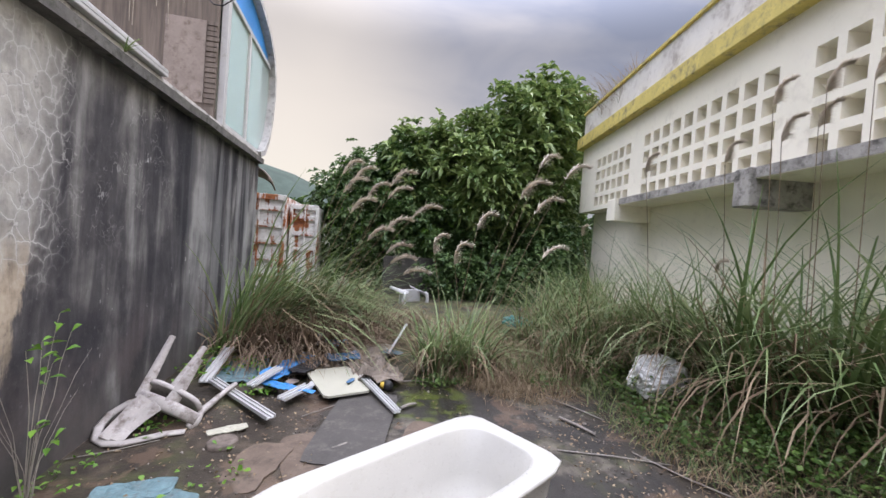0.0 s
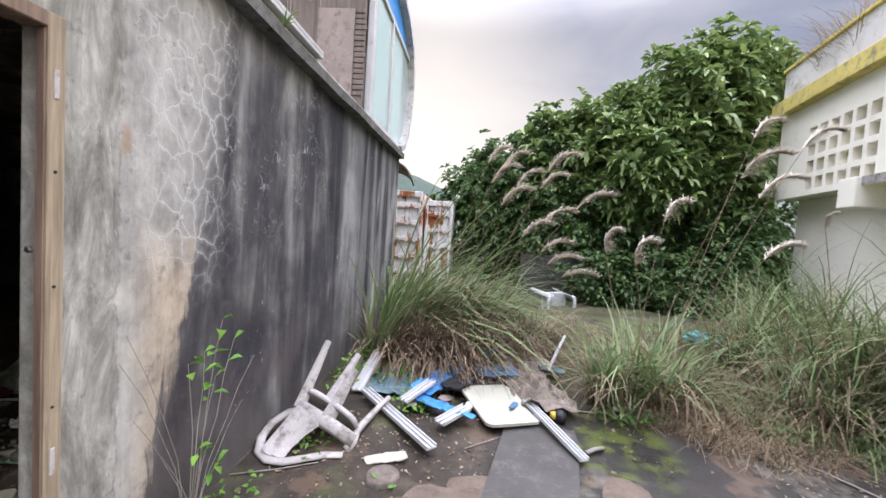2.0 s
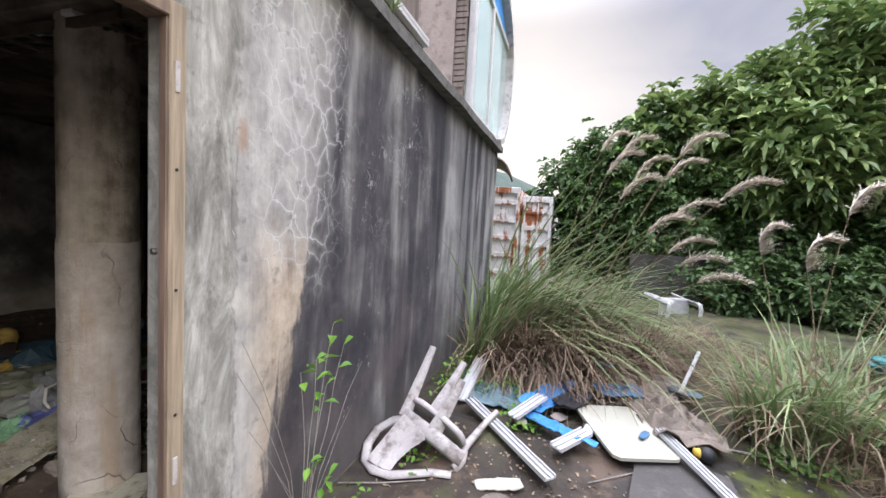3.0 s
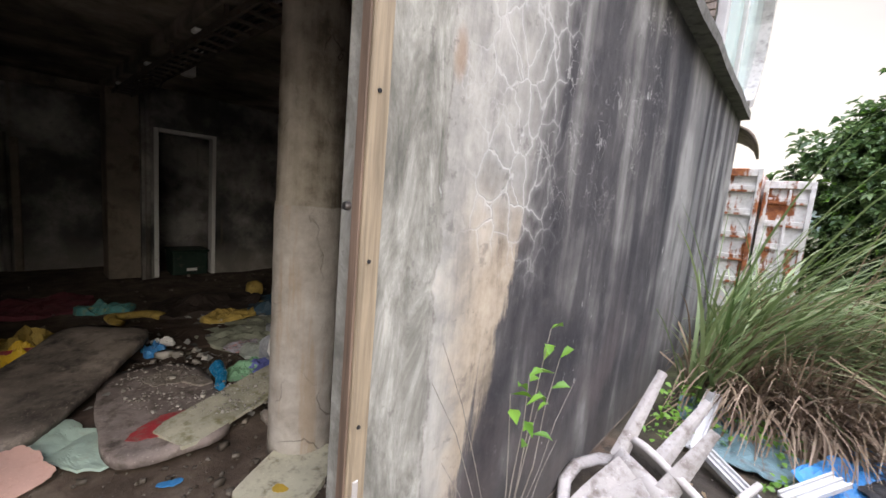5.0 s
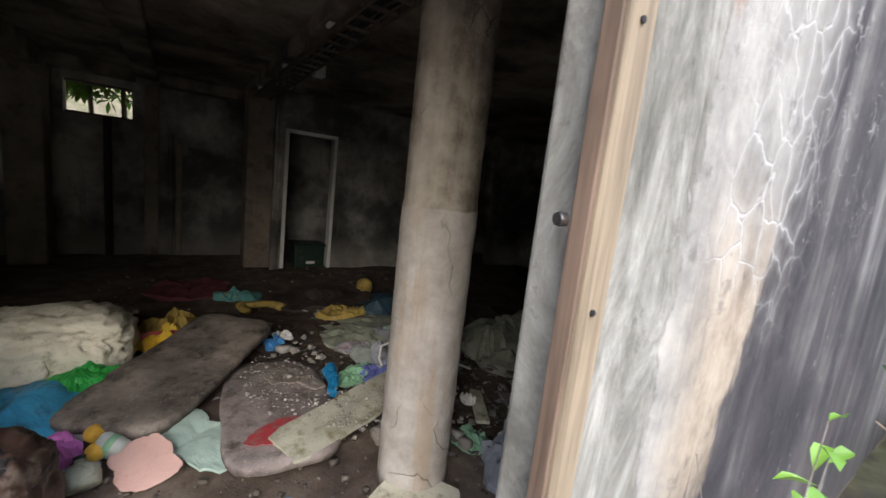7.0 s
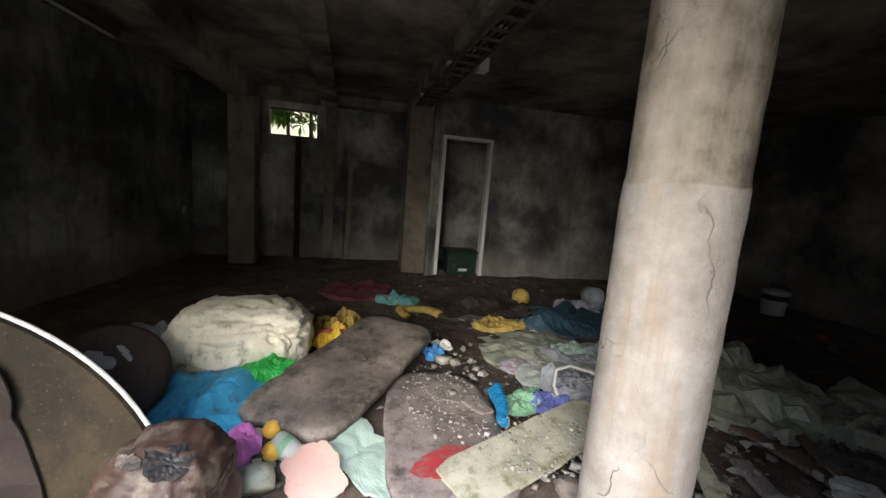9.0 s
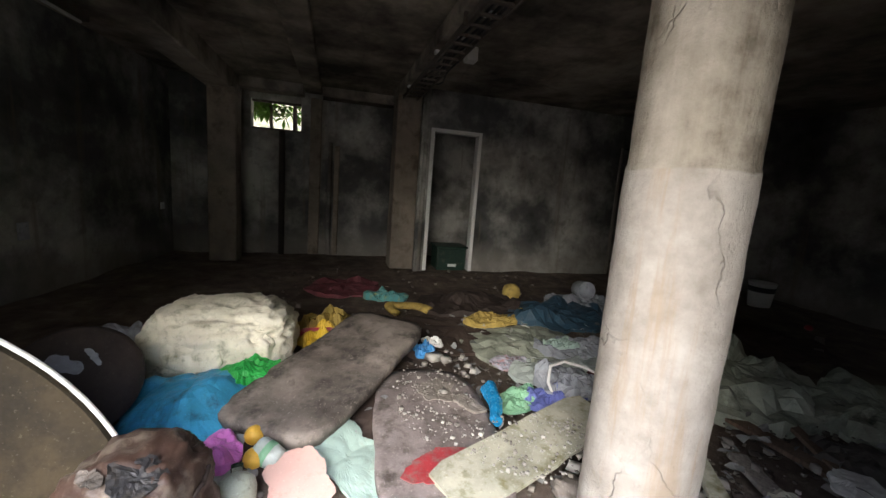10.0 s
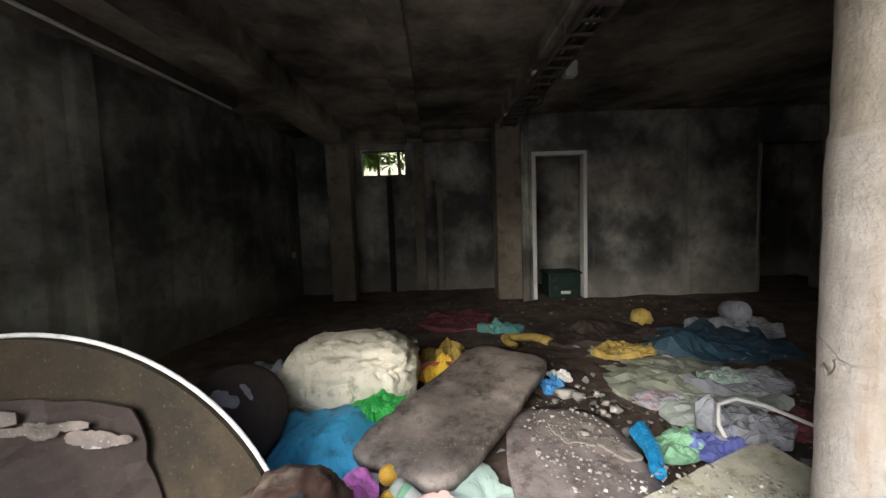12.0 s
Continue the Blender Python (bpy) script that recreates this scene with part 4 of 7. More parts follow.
def leaf_arrays(base, axis, length, width, droop=0.25):
    """Folded pointed leaves: base points, axes, lengths and widths."""
    n = len(base)
    axis = unit(axis)
    up = np.tile([0.0, 0.0, 1.0], (n, 1)) + rng.normal(0, 0.35, (n, 3))
    side = unit(np.cross(axis, up))
    nrm = np.cross(side, axis)
    L, W = length[:, None], width[:, None]
    mid = base + axis * L * 0.5
    tip = base + axis * L - np.array([0, 0, 1.0]) * L * droop
    lf = mid + side * W * 0.5 + nrm * W * 0.18
    rt = mid - side * W * 0.5 + nrm * W * 0.18
    lf2, rt2 = lf + axis * L * 0.22 - nrm * W * 0.1, rt + axis * L * 0.22 - nrm * W * 0.1
    mid2 = base + axis * L * 0.62 - np.array([0, 0, 1.0]) * L * droop * 0.35
    verts = np.stack([base, lf, lf2, tip, rt2, rt, mid2], axis=1).reshape(-1, 3)
    o = (np.arange(n) * 7)[:, None]
    tri = np.concatenate([o + np.array([[0, 6, 1]]), o + np.array([[6, 2, 1]]), o + np.array([[6, 3, 2]]), o + np.array([[0, 5, 6]]), o + np.array([[5, 4, 6]]), o + np.array([[4, 3, 6]])], axis=0)
    return verts, tri


def crown(name, balls, count, per, length, width, mat, parent, label=""):
    """A crown of leaf rosettes over and within a group of ellipsoids."""
    vol = np.array([b[3] * b[4] + b[4] * b[5] + b[3] * b[5] for b in balls])
    pick = rng.choice(len(balls), count, p=vol / vol.sum())
    b = np.array(balls)[pick]
    d = unit(rng.normal(0, 1, (count, 3)))
    d[:, 1] = np.where(rng.random(count) < 0.65, -np.abs(d[:, 1]), d[:, 1])
    r = rng.beta(5, 1.3, count)[:, None] * (1 + 0.16 * np.sin(d[:, :1] * 9 + d[:, 2:] * 7 + pick[:, None]))
    c = b[:, :3] + d * b[:, 3:6] * r
    sprig = (rng.random(count) < 0.05) & (d[:, 2] > 0.3)
    c[sprig] += d[sprig] * np.array([0.12, 0.12, 0.35])
    keep = c[:, 2] > 0.15
    c, d = c[keep], d[keep]
    n = len(c)
    ax = unit(d * 0.8 + np.array([0, 0, 0.5]) + rng.normal(0, 0.35, (n, 3)))
    o1 = unit(np.cross(ax, rng.normal(0, 1, (n, 3))))
    o2 = np.cross(ax, o1)
    bases, axes = [], []
    for k in range(per):
        a = rng.random(n)[:, None] * 0.5 + k * 2.39996
        bases.append(c - ax * (0.02 * k / per) * 2)
        axes.append(o1 * np.cos(a) + o2 * np.sin(a) + ax * (0.15 + 0.75 * k / per))
    base, axis = np.concatenate(bases), np.concatenate(axes)
    m = len(base)
    v, f = leaf_arrays(base, axis, length * rng.uniform(0.65, 1.25, m), width * rng.uniform(0.75, 1.2, m))
    return raw_mesh(name, v, f, mat, parent, label)


def limbs(parent, root, tips, r=0.07):
    for t in tips:
        a, b = Vector(root), Vector(t)
        pts = [a.lerp(b, k / 6) + Vector((0, 0, 0.25 * math.sin(k / 6 * math.pi))) + noise.noise_vector(a.lerp(b, k / 6)) * 0.12 for k in range(7)]
        part("limb", tube_bm(pts, r, 7, 0.3), M_BARK, parent, "", True)


tree = empty("tree", pose(0, 0, 0), "broad-leaved evergreen tree with large glossy leaf rosettes", "tree")
part("trunk", tube_bm([(3.7, 11.0, 0.1), (3.65, 11.0, 1.0), (3.8, 11.1, 2.0), (3.7, 11.0, 3.2)], 0.14, 9, 0.6), M_BARK, tree, "", True)
limbs(tree, (3.75, 11.05, 1.8), [(2.4, 10.6, 3.8), (4.8, 10.9, 4.6), (3.3, 10.2, 4.6), (1.8, 11.0, 3.6), (4.4, 11.4, 5.2)])
BIG = [(4.3, 11.0, 4.0, 1.45, 1.5, 2.15), (2.7, 10.9, 3.2, 1.35, 1.2, 1.75), (4.75, 10.3, 2.6, 0.9, 0.9, 1.6), (5.3, 11.2, 4.9, 1.3, 1.2, 1.75), (6.2, 11.8, 4.4, 1.4, 1.2, 1.9), (1.5, 11.3, 3.1, 1.2, 1.1, 1.6), (3.3, 9.9, 2.9, 1.1, 0.7, 1.1)]
crown("crown", BIG, 4300, 7, 0.30, 0.095, M_LEAF, tree)
bush = empty("bush", pose(0, 0, 0), "dense dark green bush of small leaves under the tree", "bush")
part("trunk", tube_bm([(0.7, 11.0, 0.0), (0.6, 11.0, 1.0), (0.8, 11.0, 2.2)], 0.07, 8, 0.5), M_BARK, bush, "", True)
limbs(bush, (0.7, 11.0, 0.7), [(-0.3, 11.2, 2.6), (1.6, 10.6, 2.2), (0.4, 10.4, 2.4), (2.9, 10.4, 1.4)], 0.04)
SMALL = [(0.5, 11.1, 2.1, 1.4, 1.1, 1.75), (-0.25, 11.5, 2.5, 0.75, 0.9, 1.25), (1.7, 10.5, 1.6, 1.5, 0.9, 1.4), (3.4, 10.2, 1.4, 1.6, 0.7, 1.2), (4.8, 9.7, 1.2, 0.9, 0.7, 1.2), (1.1, 11.2, 3.2, 0.9, 0.9, 1.2), (2.3, 9.2, 0.55, 1.0, 0.5, 0.75), (3.6, 8.8, 0.6, 0.9, 0.6, 0.8), (4.6, 8.6, 0.8, 0.6, 0.6, 1.0)]
crown("crown", SMALL, 7600, 7, 0.13, 0.06, M_LEAF2, bush)
crown("young_leaves", SMALL[:3] + BIG[4:5], 420, 6, 0.13, 0.055, M_FRESH, bush, "lighter young leaves")
hedge = empty("bush", pose(0, 0, 0), "dark undergrowth filling the end of the yard", "bush")
crown("crown", [(x, 12.6 + 0.5 * math.sin(x * 3), 1.5, 1.4, 0.8, 1.9) for x in (-0.6, 1.0, 2.6, 4.2, 5.8, 7.2)], 3200, 6, 0.22, 0.1, M_LEAF2, hedge)
rooftree = empty("tree", pose(0, 0, 0), "small tree growing behind the parapet", "tree")
rt = TB @ Vector((FN + 1.4, 6.5, 4.4))
part("trunk", tube_bm([rt, rt + Vector((0.1, 0, 1.0)), rt + Vector((-0.2, 0.1, 2.0))], 0.05, 7, 0.5), M_BARK, rooftree, "", True)
crown("crown", [(rt.x - 0.2, rt.y, rt.z + 2.1, 0.8, 0.7, 0.8)], 300, 6, 0.14, 0.05, M_LEAF, rooftree)


def blades(base, heading, length, tilt, bend, width, segs=6):
    """Arching grass blades as tapered folded strips."""
    n = len(base)
    hx, hy = np.cos(heading), np.sin(heading)
    side = np.stack([-hy, hx, np.zeros(n)], axis=1)
    p = base.copy()
    rows = []
    for k in range(segs + 1):
        s = k / segs
        w = (width * (1 - s ** 1.8) * 0.5 + 0.0008)[:, None]
        rows.append(np.stack([p - side * w, p + side * w], axis=1))
        th = tilt + bend * ((k + 0.5) / segs) ** 1.4
        th = np.minimum(th, 2.7)
        step = (length / segs)[:, None]
        p = p + step * np.stack([np.sin(th) * hx, np.sin(th) * hy, np.cos(th)], axis=1)
        p[:, 2] = np.maximum(p[:, 2], base[:, 2] + 0.015)
    v = np.stack(rows, axis=1).reshape(-1, 3)
    per = (segs + 1) * 2
    o = (np.arange(n) * per)[:, None]
    f = np.concatenate([o + np.array([[2 * k, 2 * k + 1, 2 * k + 3, 2 * k + 2]]) for k in range(segs)], axis=0)
    return v, f


def scatter(cx, cy, rx, ry, n):
    a, r = rng.random(n) * 2 * math.pi, np.sqrt(rng.random(n))
    x, y = cx + rx * r * np.cos(a), cy + ry * r * np.sin(a)
    z = np.array([ground_z(u, w) for u, w in zip(x, y)])
    return np.stack([x, y, z], axis=1)


def blade_set(name, base, length, mat, parent=None, lean=(0, 0), wide=0.012, tilt=0.25, bend=1.6, label=""):
    n = len(base)
    h = rng.random(n) * 2 * math.pi
    hx, hy = np.cos(h) + lean[0], np.sin(h) + lean[1]
    v, f = blades(base, np.arctan2(hy, hx), length * rng.uniform(0.45, 1.15, n), tilt * rng.uniform(0.2, 1.6, n), bend * rng.uniform(0.35, 1.35, n), wide * rng.uniform(0.6, 1.3, n))
    return raw_mesh(name, v, f, mat, parent, label)


def plume(parent, foot, tip, size=0.30, droop=0.75):
    """A feathery seed head that nods over to one side at the end of a long bowed stalk."""
    foot, tip = Vector(foot), Vector(tip)
    pts = [foot.lerp(tip, k / 7) + Vector((0, 0, 0.16 * math.sin(k / 7 * math.pi))) for k in range(8)]
    p = part("plume", tube_bm(pts, 0.005, 5, 0.5), M_DRYBLADE, parent)
    out = Vector((tip.x - foot.x + droop, tip.y - foot.y - 0.1, 0)).normalized()
    d0 = (pts[-1] - pts[-2]).normalized()
    arc, q = [], pts[-1].copy()
    for k in range(9):
        arc.append(q.copy())
        w = (k / 8) * min(1.0, droop + 0.25)
        q = q + (d0 * (1 - w) + (out + Vector((0, 0, -0.55 * w))) * w).normalized() * size * 0.115
    n = 460
    s = rng.random(n) * 8
    i = np.minimum(s.astype(int), 7)
    arr = np.array([tuple(v) for v in arc])
    along = arr[i] + (arr[i + 1] - arr[i]) * (s - i)[:, None]
    way = math.atan2(out.y, out.x)
    long_ = size * rng.uniform(0.15, 0.40, n) * (1.1 - 0.6 * s / 8)
    v, f = blades(along, way + rng.normal(0, 0.5, n), long_, rng.uniform(0.35, 1.15, n), rng.uniform(0.6, 1.5, n), np.full(n, 0.0058), 4)
    raw_mesh("tuft", v, f, M_PLUME, p, "silvery beige feathery tuft")


def grass_clump(cx, cy, rx, ry, n, length, lean=(0, 0), wide=0.012, dry=0.3, heads=(), label="clump of arching silver grass, green above and dry below", bend=2.45, head=0.46, droop=0.75, tilt=0.38):
    wide, n, length = wide * 1.8, int(n * 0.55), length * 1.28
    c = empty("grass_clump", pose(0, 0, 0), label, "grass", "silver grass clumps")
    blade_set("foliage", scatter(cx, cy, rx, ry, int(n * (1 - dry))), length, M_BLADE, c, lean, wide, tilt, bend)
    if dry:
        blade_set("dry_foliage", scatter(cx, cy, rx * 1.05, ry * 1.05, int(n * dry * 1.5)), length * 0.85, M_DRYBLADE, c, lean, wide * 0.8, 0.5, bend * 1.4, "dead straw-brown blades")
    for x, y, z, fx, fy in heads:
        plume(c, (fx, fy, ground_z(fx, fy)), (x, y, z), head, droop)
    return c


# by the stained wall
grass_clump(-1.3, 5.85, 0.30, 0.55, 330, 1.8, (1.7, -0.35), 0.017, 0.28, [(-0.33, 6.3, 2.42, -0.9, 6.1), (-0.16, 5.9, 2.28, -0.9, 6.0), (-0.28, 5.8, 2.1, -0.9, 5.9), (-0.16, 5.5, 1.82, -0.8, 5.8)], bend=1.75, tilt=0.55)
grass_clump(-0.85, 6.3, 0.42, 0.45, 360, 1.75, (1.7, -0.45), 0.017, 0.28, [(0.36, 5.73, 2.26, -0.5, 6.1), (0.06, 6.2, 2.12, -0.6, 6.2), (0.34, 6.1, 2.09, -0.5, 6.2), (0.63, 5.3, 1.82, -0.4, 6.0), (0.33, 5.6, 1.64, -0.5, 6.0)], bend=1.75, tilt=0.55)
grass_clump(-0.2, 6.9, 0.4, 0.4, 300, 1.0, (1.2, -0.5), 0.015, 0.35, [(0.08, 5.4, 1.48, -0.5, 5.9), (0.35, 5.7, 1.31, -0.3, 6.2), (0.4, 5.5, 1.19, -0.3, 6.2), (0.59, 5.6, 1.04, -0.2, 6.3)], bend=1.8, tilt=0.6)
grass_clump(-1.45, 5.3, 0.14, 0.35, 150, 1.15, (0.6, -0.3), 0.015, 0.15, bend=1.2, tilt=0.3)
grass_clump(-1.3, 7.0, 0.4, 0.7, 480, 1.4, (0.9, -0.1), 0.014, 0.25, bend=1.9)
grass_clump(-0.5, 7.9, 0.8, 0.6, 550, 1.1, (0.5, -0.1), 0.013, 0.3)
thatch = tagged(blade_set("dead_grass", np.concatenate([scatter(-1.0, 5.4, 0.6, 0.3, 1300), scatter(-0.35, 5.85, 0.6, 0.3, 1100), scatter(0.3, 6.3, 0.4, 0.4, 400), scatter(-0.75, 5.25, 0.6, 0.18, 700)]), 0.95, M_THATCH, None, (0.9, -0.75), 0.013, 1.05, 1.6), "flattened dead brown grass beside the wall", "grass", kind="stuff")
# middle
grass_clump(0.95, 4.75, 0.22, 0.20, 300, 0.84, (0.15, -0.1), 0.012, 0.35, [(1.74, 4.5, 2.09, 1.2, 4.9), (0.93, 5.2, 1.37, 1.1, 5.0), (1.48, 5.2, 1.73, 1.2, 5.0)], bend=1.7, tilt=0.3)
grass_clump(1.35, 4.80, 0.30, 0.25, 380, 0.94, (0.35, -0.15), 0.012, 0.4, [(2.34, 5.0, 1.42, 1.5, 4.9), (1.16, 5.0, 1.27, 1.3, 4.9), (2.58, 5.0, 2.48, 1.5, 5.0), (2.39, 5.4, 2.67, 1.5, 5.1), (2.03, 4.7, 1.96, 1.25, 4.85)], bend=1.7, tilt=0.35)
# right-hand bank
for cx, cy, rx, ry, n, ln, wd, dr in ((3.55, 3.1, 0.3, 0.3, 260, 1.75, 0.024, 0.15), (3.75, 2.5, 0.3, 0.4, 300, 1.7, 0.026, 0.15), (3.65, 3.95, 0.3, 0.35, 340, 1.4, 0.016, 0.3), (3.95, 1.8, 0.3, 0.4, 260, 1.6, 0.022, 0.2),
                                      (3.35, 5.0, 0.45, 0.5, 480, 1.35, 0.013, 0.25), (3.0, 5.9, 0.5, 0.5, 460, 1.15, 0.012, 0.3), (3.9, 6.6, 0.5, 0.6, 420, 1.2, 0.012, 0.3), (3.7, 4.3, 0.4, 0.5, 420, 1.4, 0.014, 0.3), (2.7, 4.75, 0.35, 0.35, 320, 0.9, 0.011, 0.5)):
    grass_clump(cx, cy, rx, ry, n * 1.5, ln * 1.02, (-0.35, 0.0), wd * 0.7, dr + 0.10, (), "thick clump of tall reed grass against the cream building", 1.7)
fr = [(2.88, 2.6, 2.74), (2.86, 2.5, 2.45), (3.04, 2.4, 2.55), (2.94, 2.3, 2.74), (3.19, 2.2, 2.83), (2.66, 3.6, 2.37), (2.93, 3.0, 2.39), (3.15, 3.2, 1.45), (3.01, 5.2, 1.76)]
reeds = grass_clump(3.6, 3.0, 0.3, 0.6, 160, 1.5, (-0.2, 0), 0.014, 0.3, [(x, y, z, x + 0.45, y + 0.25) for x, y, z in fr], "stand of tall grass with beige seed heads", 1.7, 0.25, 0.6)
# short cover
tagged(blade_set("short_grass", np.concatenate([scatter(2.3, 5.9, 0.9, 1.2, 1500), scatter(2.4, 4.6, 0.6, 0.6, 500), scatter(3.0, 3.2, 0.7, 1.3, 1300)]), 0.26, M_BLADE, None, (0, -0.2), 0.006, 0.5, 1.6), "short rough grass covering the yard", "grass", kind="stuff")
tagged(blade_set("dead_grass", np.concatenate([scatter(2.1, 5.5, 1.1, 1.2, 2400), scatter(1.9, 4.2, 0.6, 0.35, 900), scatter(0.7, 6.6, 0.7, 0.8, 900), scatter(2.85, 2.6, 0.5, 1.2, 1300), scatter(1.5, 4.45, 0.5, 0.25, 500)]), 0.34, M_DRYBLADE, None, (-0.3, -0.5), 0.005, 0.9, 1.5), "dead straw lying among the grass", "grass", kind="stuff")
for u in (9.2, 8.6):
    p = TB @ Vector((FN + 0.45, u, 4.4))
    n = 520
    c = empty("grass_clump", pose(0, 0, 0), "dry grass growing on the flat roof", "grass", "roof grass")
    b = np.array(p)[None, :] + rng.normal(0, 0.16, (n, 3)) * np.array([1, 1, 0.02])
    blade_set("dry_foliage", b, 1.25, M_DRYBLADE, c, (0, 0), 0.012, 0.3, 1.4)
    blade_set("foliage", b[:130], 1.0, M_BLADE, c, (0, 0), 0.012, 0.3, 1.4)


def leaf_litter(name, base, length, mat, label, category):
    n = len(base)
    ax = rng.normal(0, 1, (n, 3)) * np.array([1, 1, 0.35]) + np.array([0, 0, 0.35])
    v, f = leaf_arrays(base, ax, length * rng.uniform(0.6, 1.3, n), length * 0.6 * rng.uniform(0.7, 1.2, n), 0.1)
    return tagged(raw_mesh(name, v, f, mat), label, category, kind="stuff")


def raised(b, lo, hi):
    b[:, 2] += rng.uniform(lo, hi, len(b))
    return b


leaf_litter("weeds", np.concatenate([raised(scatter(2.95, 3.0, 0.45, 0.9, 1500), 0.02, 0.22), raised(scatter(3.2, 2.0, 0.5, 0.7, 1300), 0.02, 0.28), raised(scatter(3.3, 4.2, 0.7, 0.9, 1600), 0.02, 0.35),
                                     raised(scatter(1.0, 4.4, 0.35, 0.15, 160), 0.01, 0.06), raised(scatter(2.2, 4.35, 0.3, 0.2, 200), 0.01, 0.1)]), 0.055, M_WEED, "low leafy green weeds on the bank", "weeds")
leaf_litter("weeds", np.concatenate([raised(scatter(-1.6, 2.75, 0.15, 0.35, 60), 0.01, 0.10), raised(scatter(-1.35, 3.5, 0.2, 0.25, 50), 0.01, 0.05), raised(scatter(-0.85, 4.25, 0.18, 0.2, 70), 0.01, 0.08),
                                     raised(scatter(-1.1, 4.8, 0.3, 0.3, 150), 0.01, 0.1), raised(scatter(-0.9, 2.9, 0.3, 0.3, 24), 0.005, 0.03), raised(scatter(-1.5, 4.6, 0.15, 0.5, 120), 0.01, 0.2)]), 0.045, M_FRESH, "small bright green weeds sprouting from the mud", "weeds")
leaf_litter("fallen_leaves", raised(np.concatenate([scatter(0.3, 3.2, 1.8, 1.4, 220), scatter(2.1, 3.0, 0.6, 1.2, 420), scatter(-0.9, 3.3, 0.8, 0.8, 200)]), 0.003, 0.012), 0.028, M_DRYBLADE, "fallen brown leaves and scraps on the ground", "leaves")

# sapling against the wall
sap = empty("sapling", pose(0, 0, 0), "spindly sapling with bare twigs and few bright leaves", "plant")
SPRIGS = (((-1.62, 2.80, 1.02), 4), ((-1.62, 2.90, 0.88), 4), ((-1.60, 2.66, 0.90), 4), ((-1.60, 2.74, 0.76), 4), ((-1.58, 2.60, 0.48), 3), ((-1.56, 2.70, 0.36), 4), ((-1.60, 2.55, 0.88), 2),
          ((-1.68, 2.33, 1.05), 0), ((-1.68, 2.30, 0.96), 0), ((-1.67, 2.36, 0.72), 0), ((-1.66, 3.15, 0.72), 0), ((-1.66, 3.05, 0.5), 0), ((-1.60, 2.42, 0.55), 0))
bases, axes = [], []
for k, (tip, leaves) in enumerate(SPRIGS):
    a, b = Vector((-1.62, 2.62, 0.0)), Vector(tip)
    mid = a.lerp(b, 0.5) + Vector((0.0, (a.y - b.y) * 0.28, 0.06))
    pts = [a.lerp(mid, t / 5).lerp(mid.lerp(b, t / 5), t / 5) + noise.noise_vector(Vector((t * 0.8, tip[1] * 5, tip[2]))) * 0.02 for t in range(6)]
    part("twig", tube_bm(pts, 0.0032 if leaves else 0.0022, 5, 0.4), M_GREYWOOD, sap)
    for j in range(leaves):
        bases.append(tuple(pts[-1].lerp(pts[-2], 0.3 * j)))
        axes.append((rng.normal(0.3, 0.5), (-1) ** j * rng.uniform(0.5, 1.1), rng.uniform(0.1, 0.7)))
lb = np.array(bases)
v, f = leaf_arrays(lb, np.array(axes), rng.uniform(0.06, 0.10, len(lb)), rng.uniform(0.022, 0.034, len(lb)))
raw_mesh("leaves", v, f, M_FRESH, sap, "bright green oval leaves")
tuft = tagged(blade_set("grass_tuft", np.tile([[-1.70, 3.42, 2.71]], (14, 1)), 0.16, M_BLADE, None, (0.6, 0), 0.012, 0.7, 1.0), "tuft of grass sprouting from the ledge", "grass")

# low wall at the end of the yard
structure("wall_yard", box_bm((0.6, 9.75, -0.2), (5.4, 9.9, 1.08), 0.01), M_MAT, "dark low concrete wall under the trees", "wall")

# ---- yard things ----
def rounded_ring(cx, cy, hx, hy, power, n=56):
    pts = []
    for k in range(n):
        a = k * 2 * math.pi / n
        c, s = math.cos(a), math.sin(a)
        r = (abs(c / hx) ** power + abs(s / hy) ** power) ** (-1 / power)
        pts.append((cx + r * c, cy + r * s))
    return pts


def bathtub(m):
    t = empty("bathtub", m, "dirty white enamelled bathtub standing in the yard", "bathtub")
    rings = [(0, 0, 0.60, 0.29, 7, 0.0), (0, 0, 0.655, 0.325, 8, 0.34), (0, 0, 0.665, 0.335, 9, 0.47), (0, 0, 0.70, 0.355, 10, 0.475), (0, 0, 0.703, 0.358, 10, 0.495), (0, 0, 0.692, 0.347, 10, 0.503),
             (0.0, 0, 0.625, 0.272, 6, 0.497), (0.0, 0, 0.612, 0.262, 5, 0.48), (0.02, 0, 0.55, 0.235, 4.5, 0.25), (0.05, 0, 0.47, 0.20, 4, 0.11), (0.06, 0, 0.38, 0.15, 3.5, 0.085)]
    bm = bmesh.new()
    vs = [[bm.verts.new((x, y, z)) for x, y in rounded_ring(cx, cy, hx, hy, p)] for cx, cy, hx, hy, p, z in rings]
    for a, b in zip(vs, vs[1:]):
        for k in range(len(a)):
            j = (k + 1) % len(a)
            bm.faces.new((a[k], a[j], b[j], b[k]))
    bm.faces.new(vs[0][::-1])
    bm.faces.new(vs[-1])
    part("shell", bm, M_TUB, t, "", True)
    return t


bathtub(pose(0.34, 2.0, -0.03, 0, 0, 31.4))
thing("plastic_wrapper", sheet_bm(outline(0.13, 0.10, 3, 0.35, 2.2), 0.006, 0.09, 14, 0.02, 8, 2.2, 0.03), M_BAG, pose(0.36, 2.0, 0.095, 0, 0, 20), "crumpled clear plastic wrapper lying in the tub", "wrapper", False)


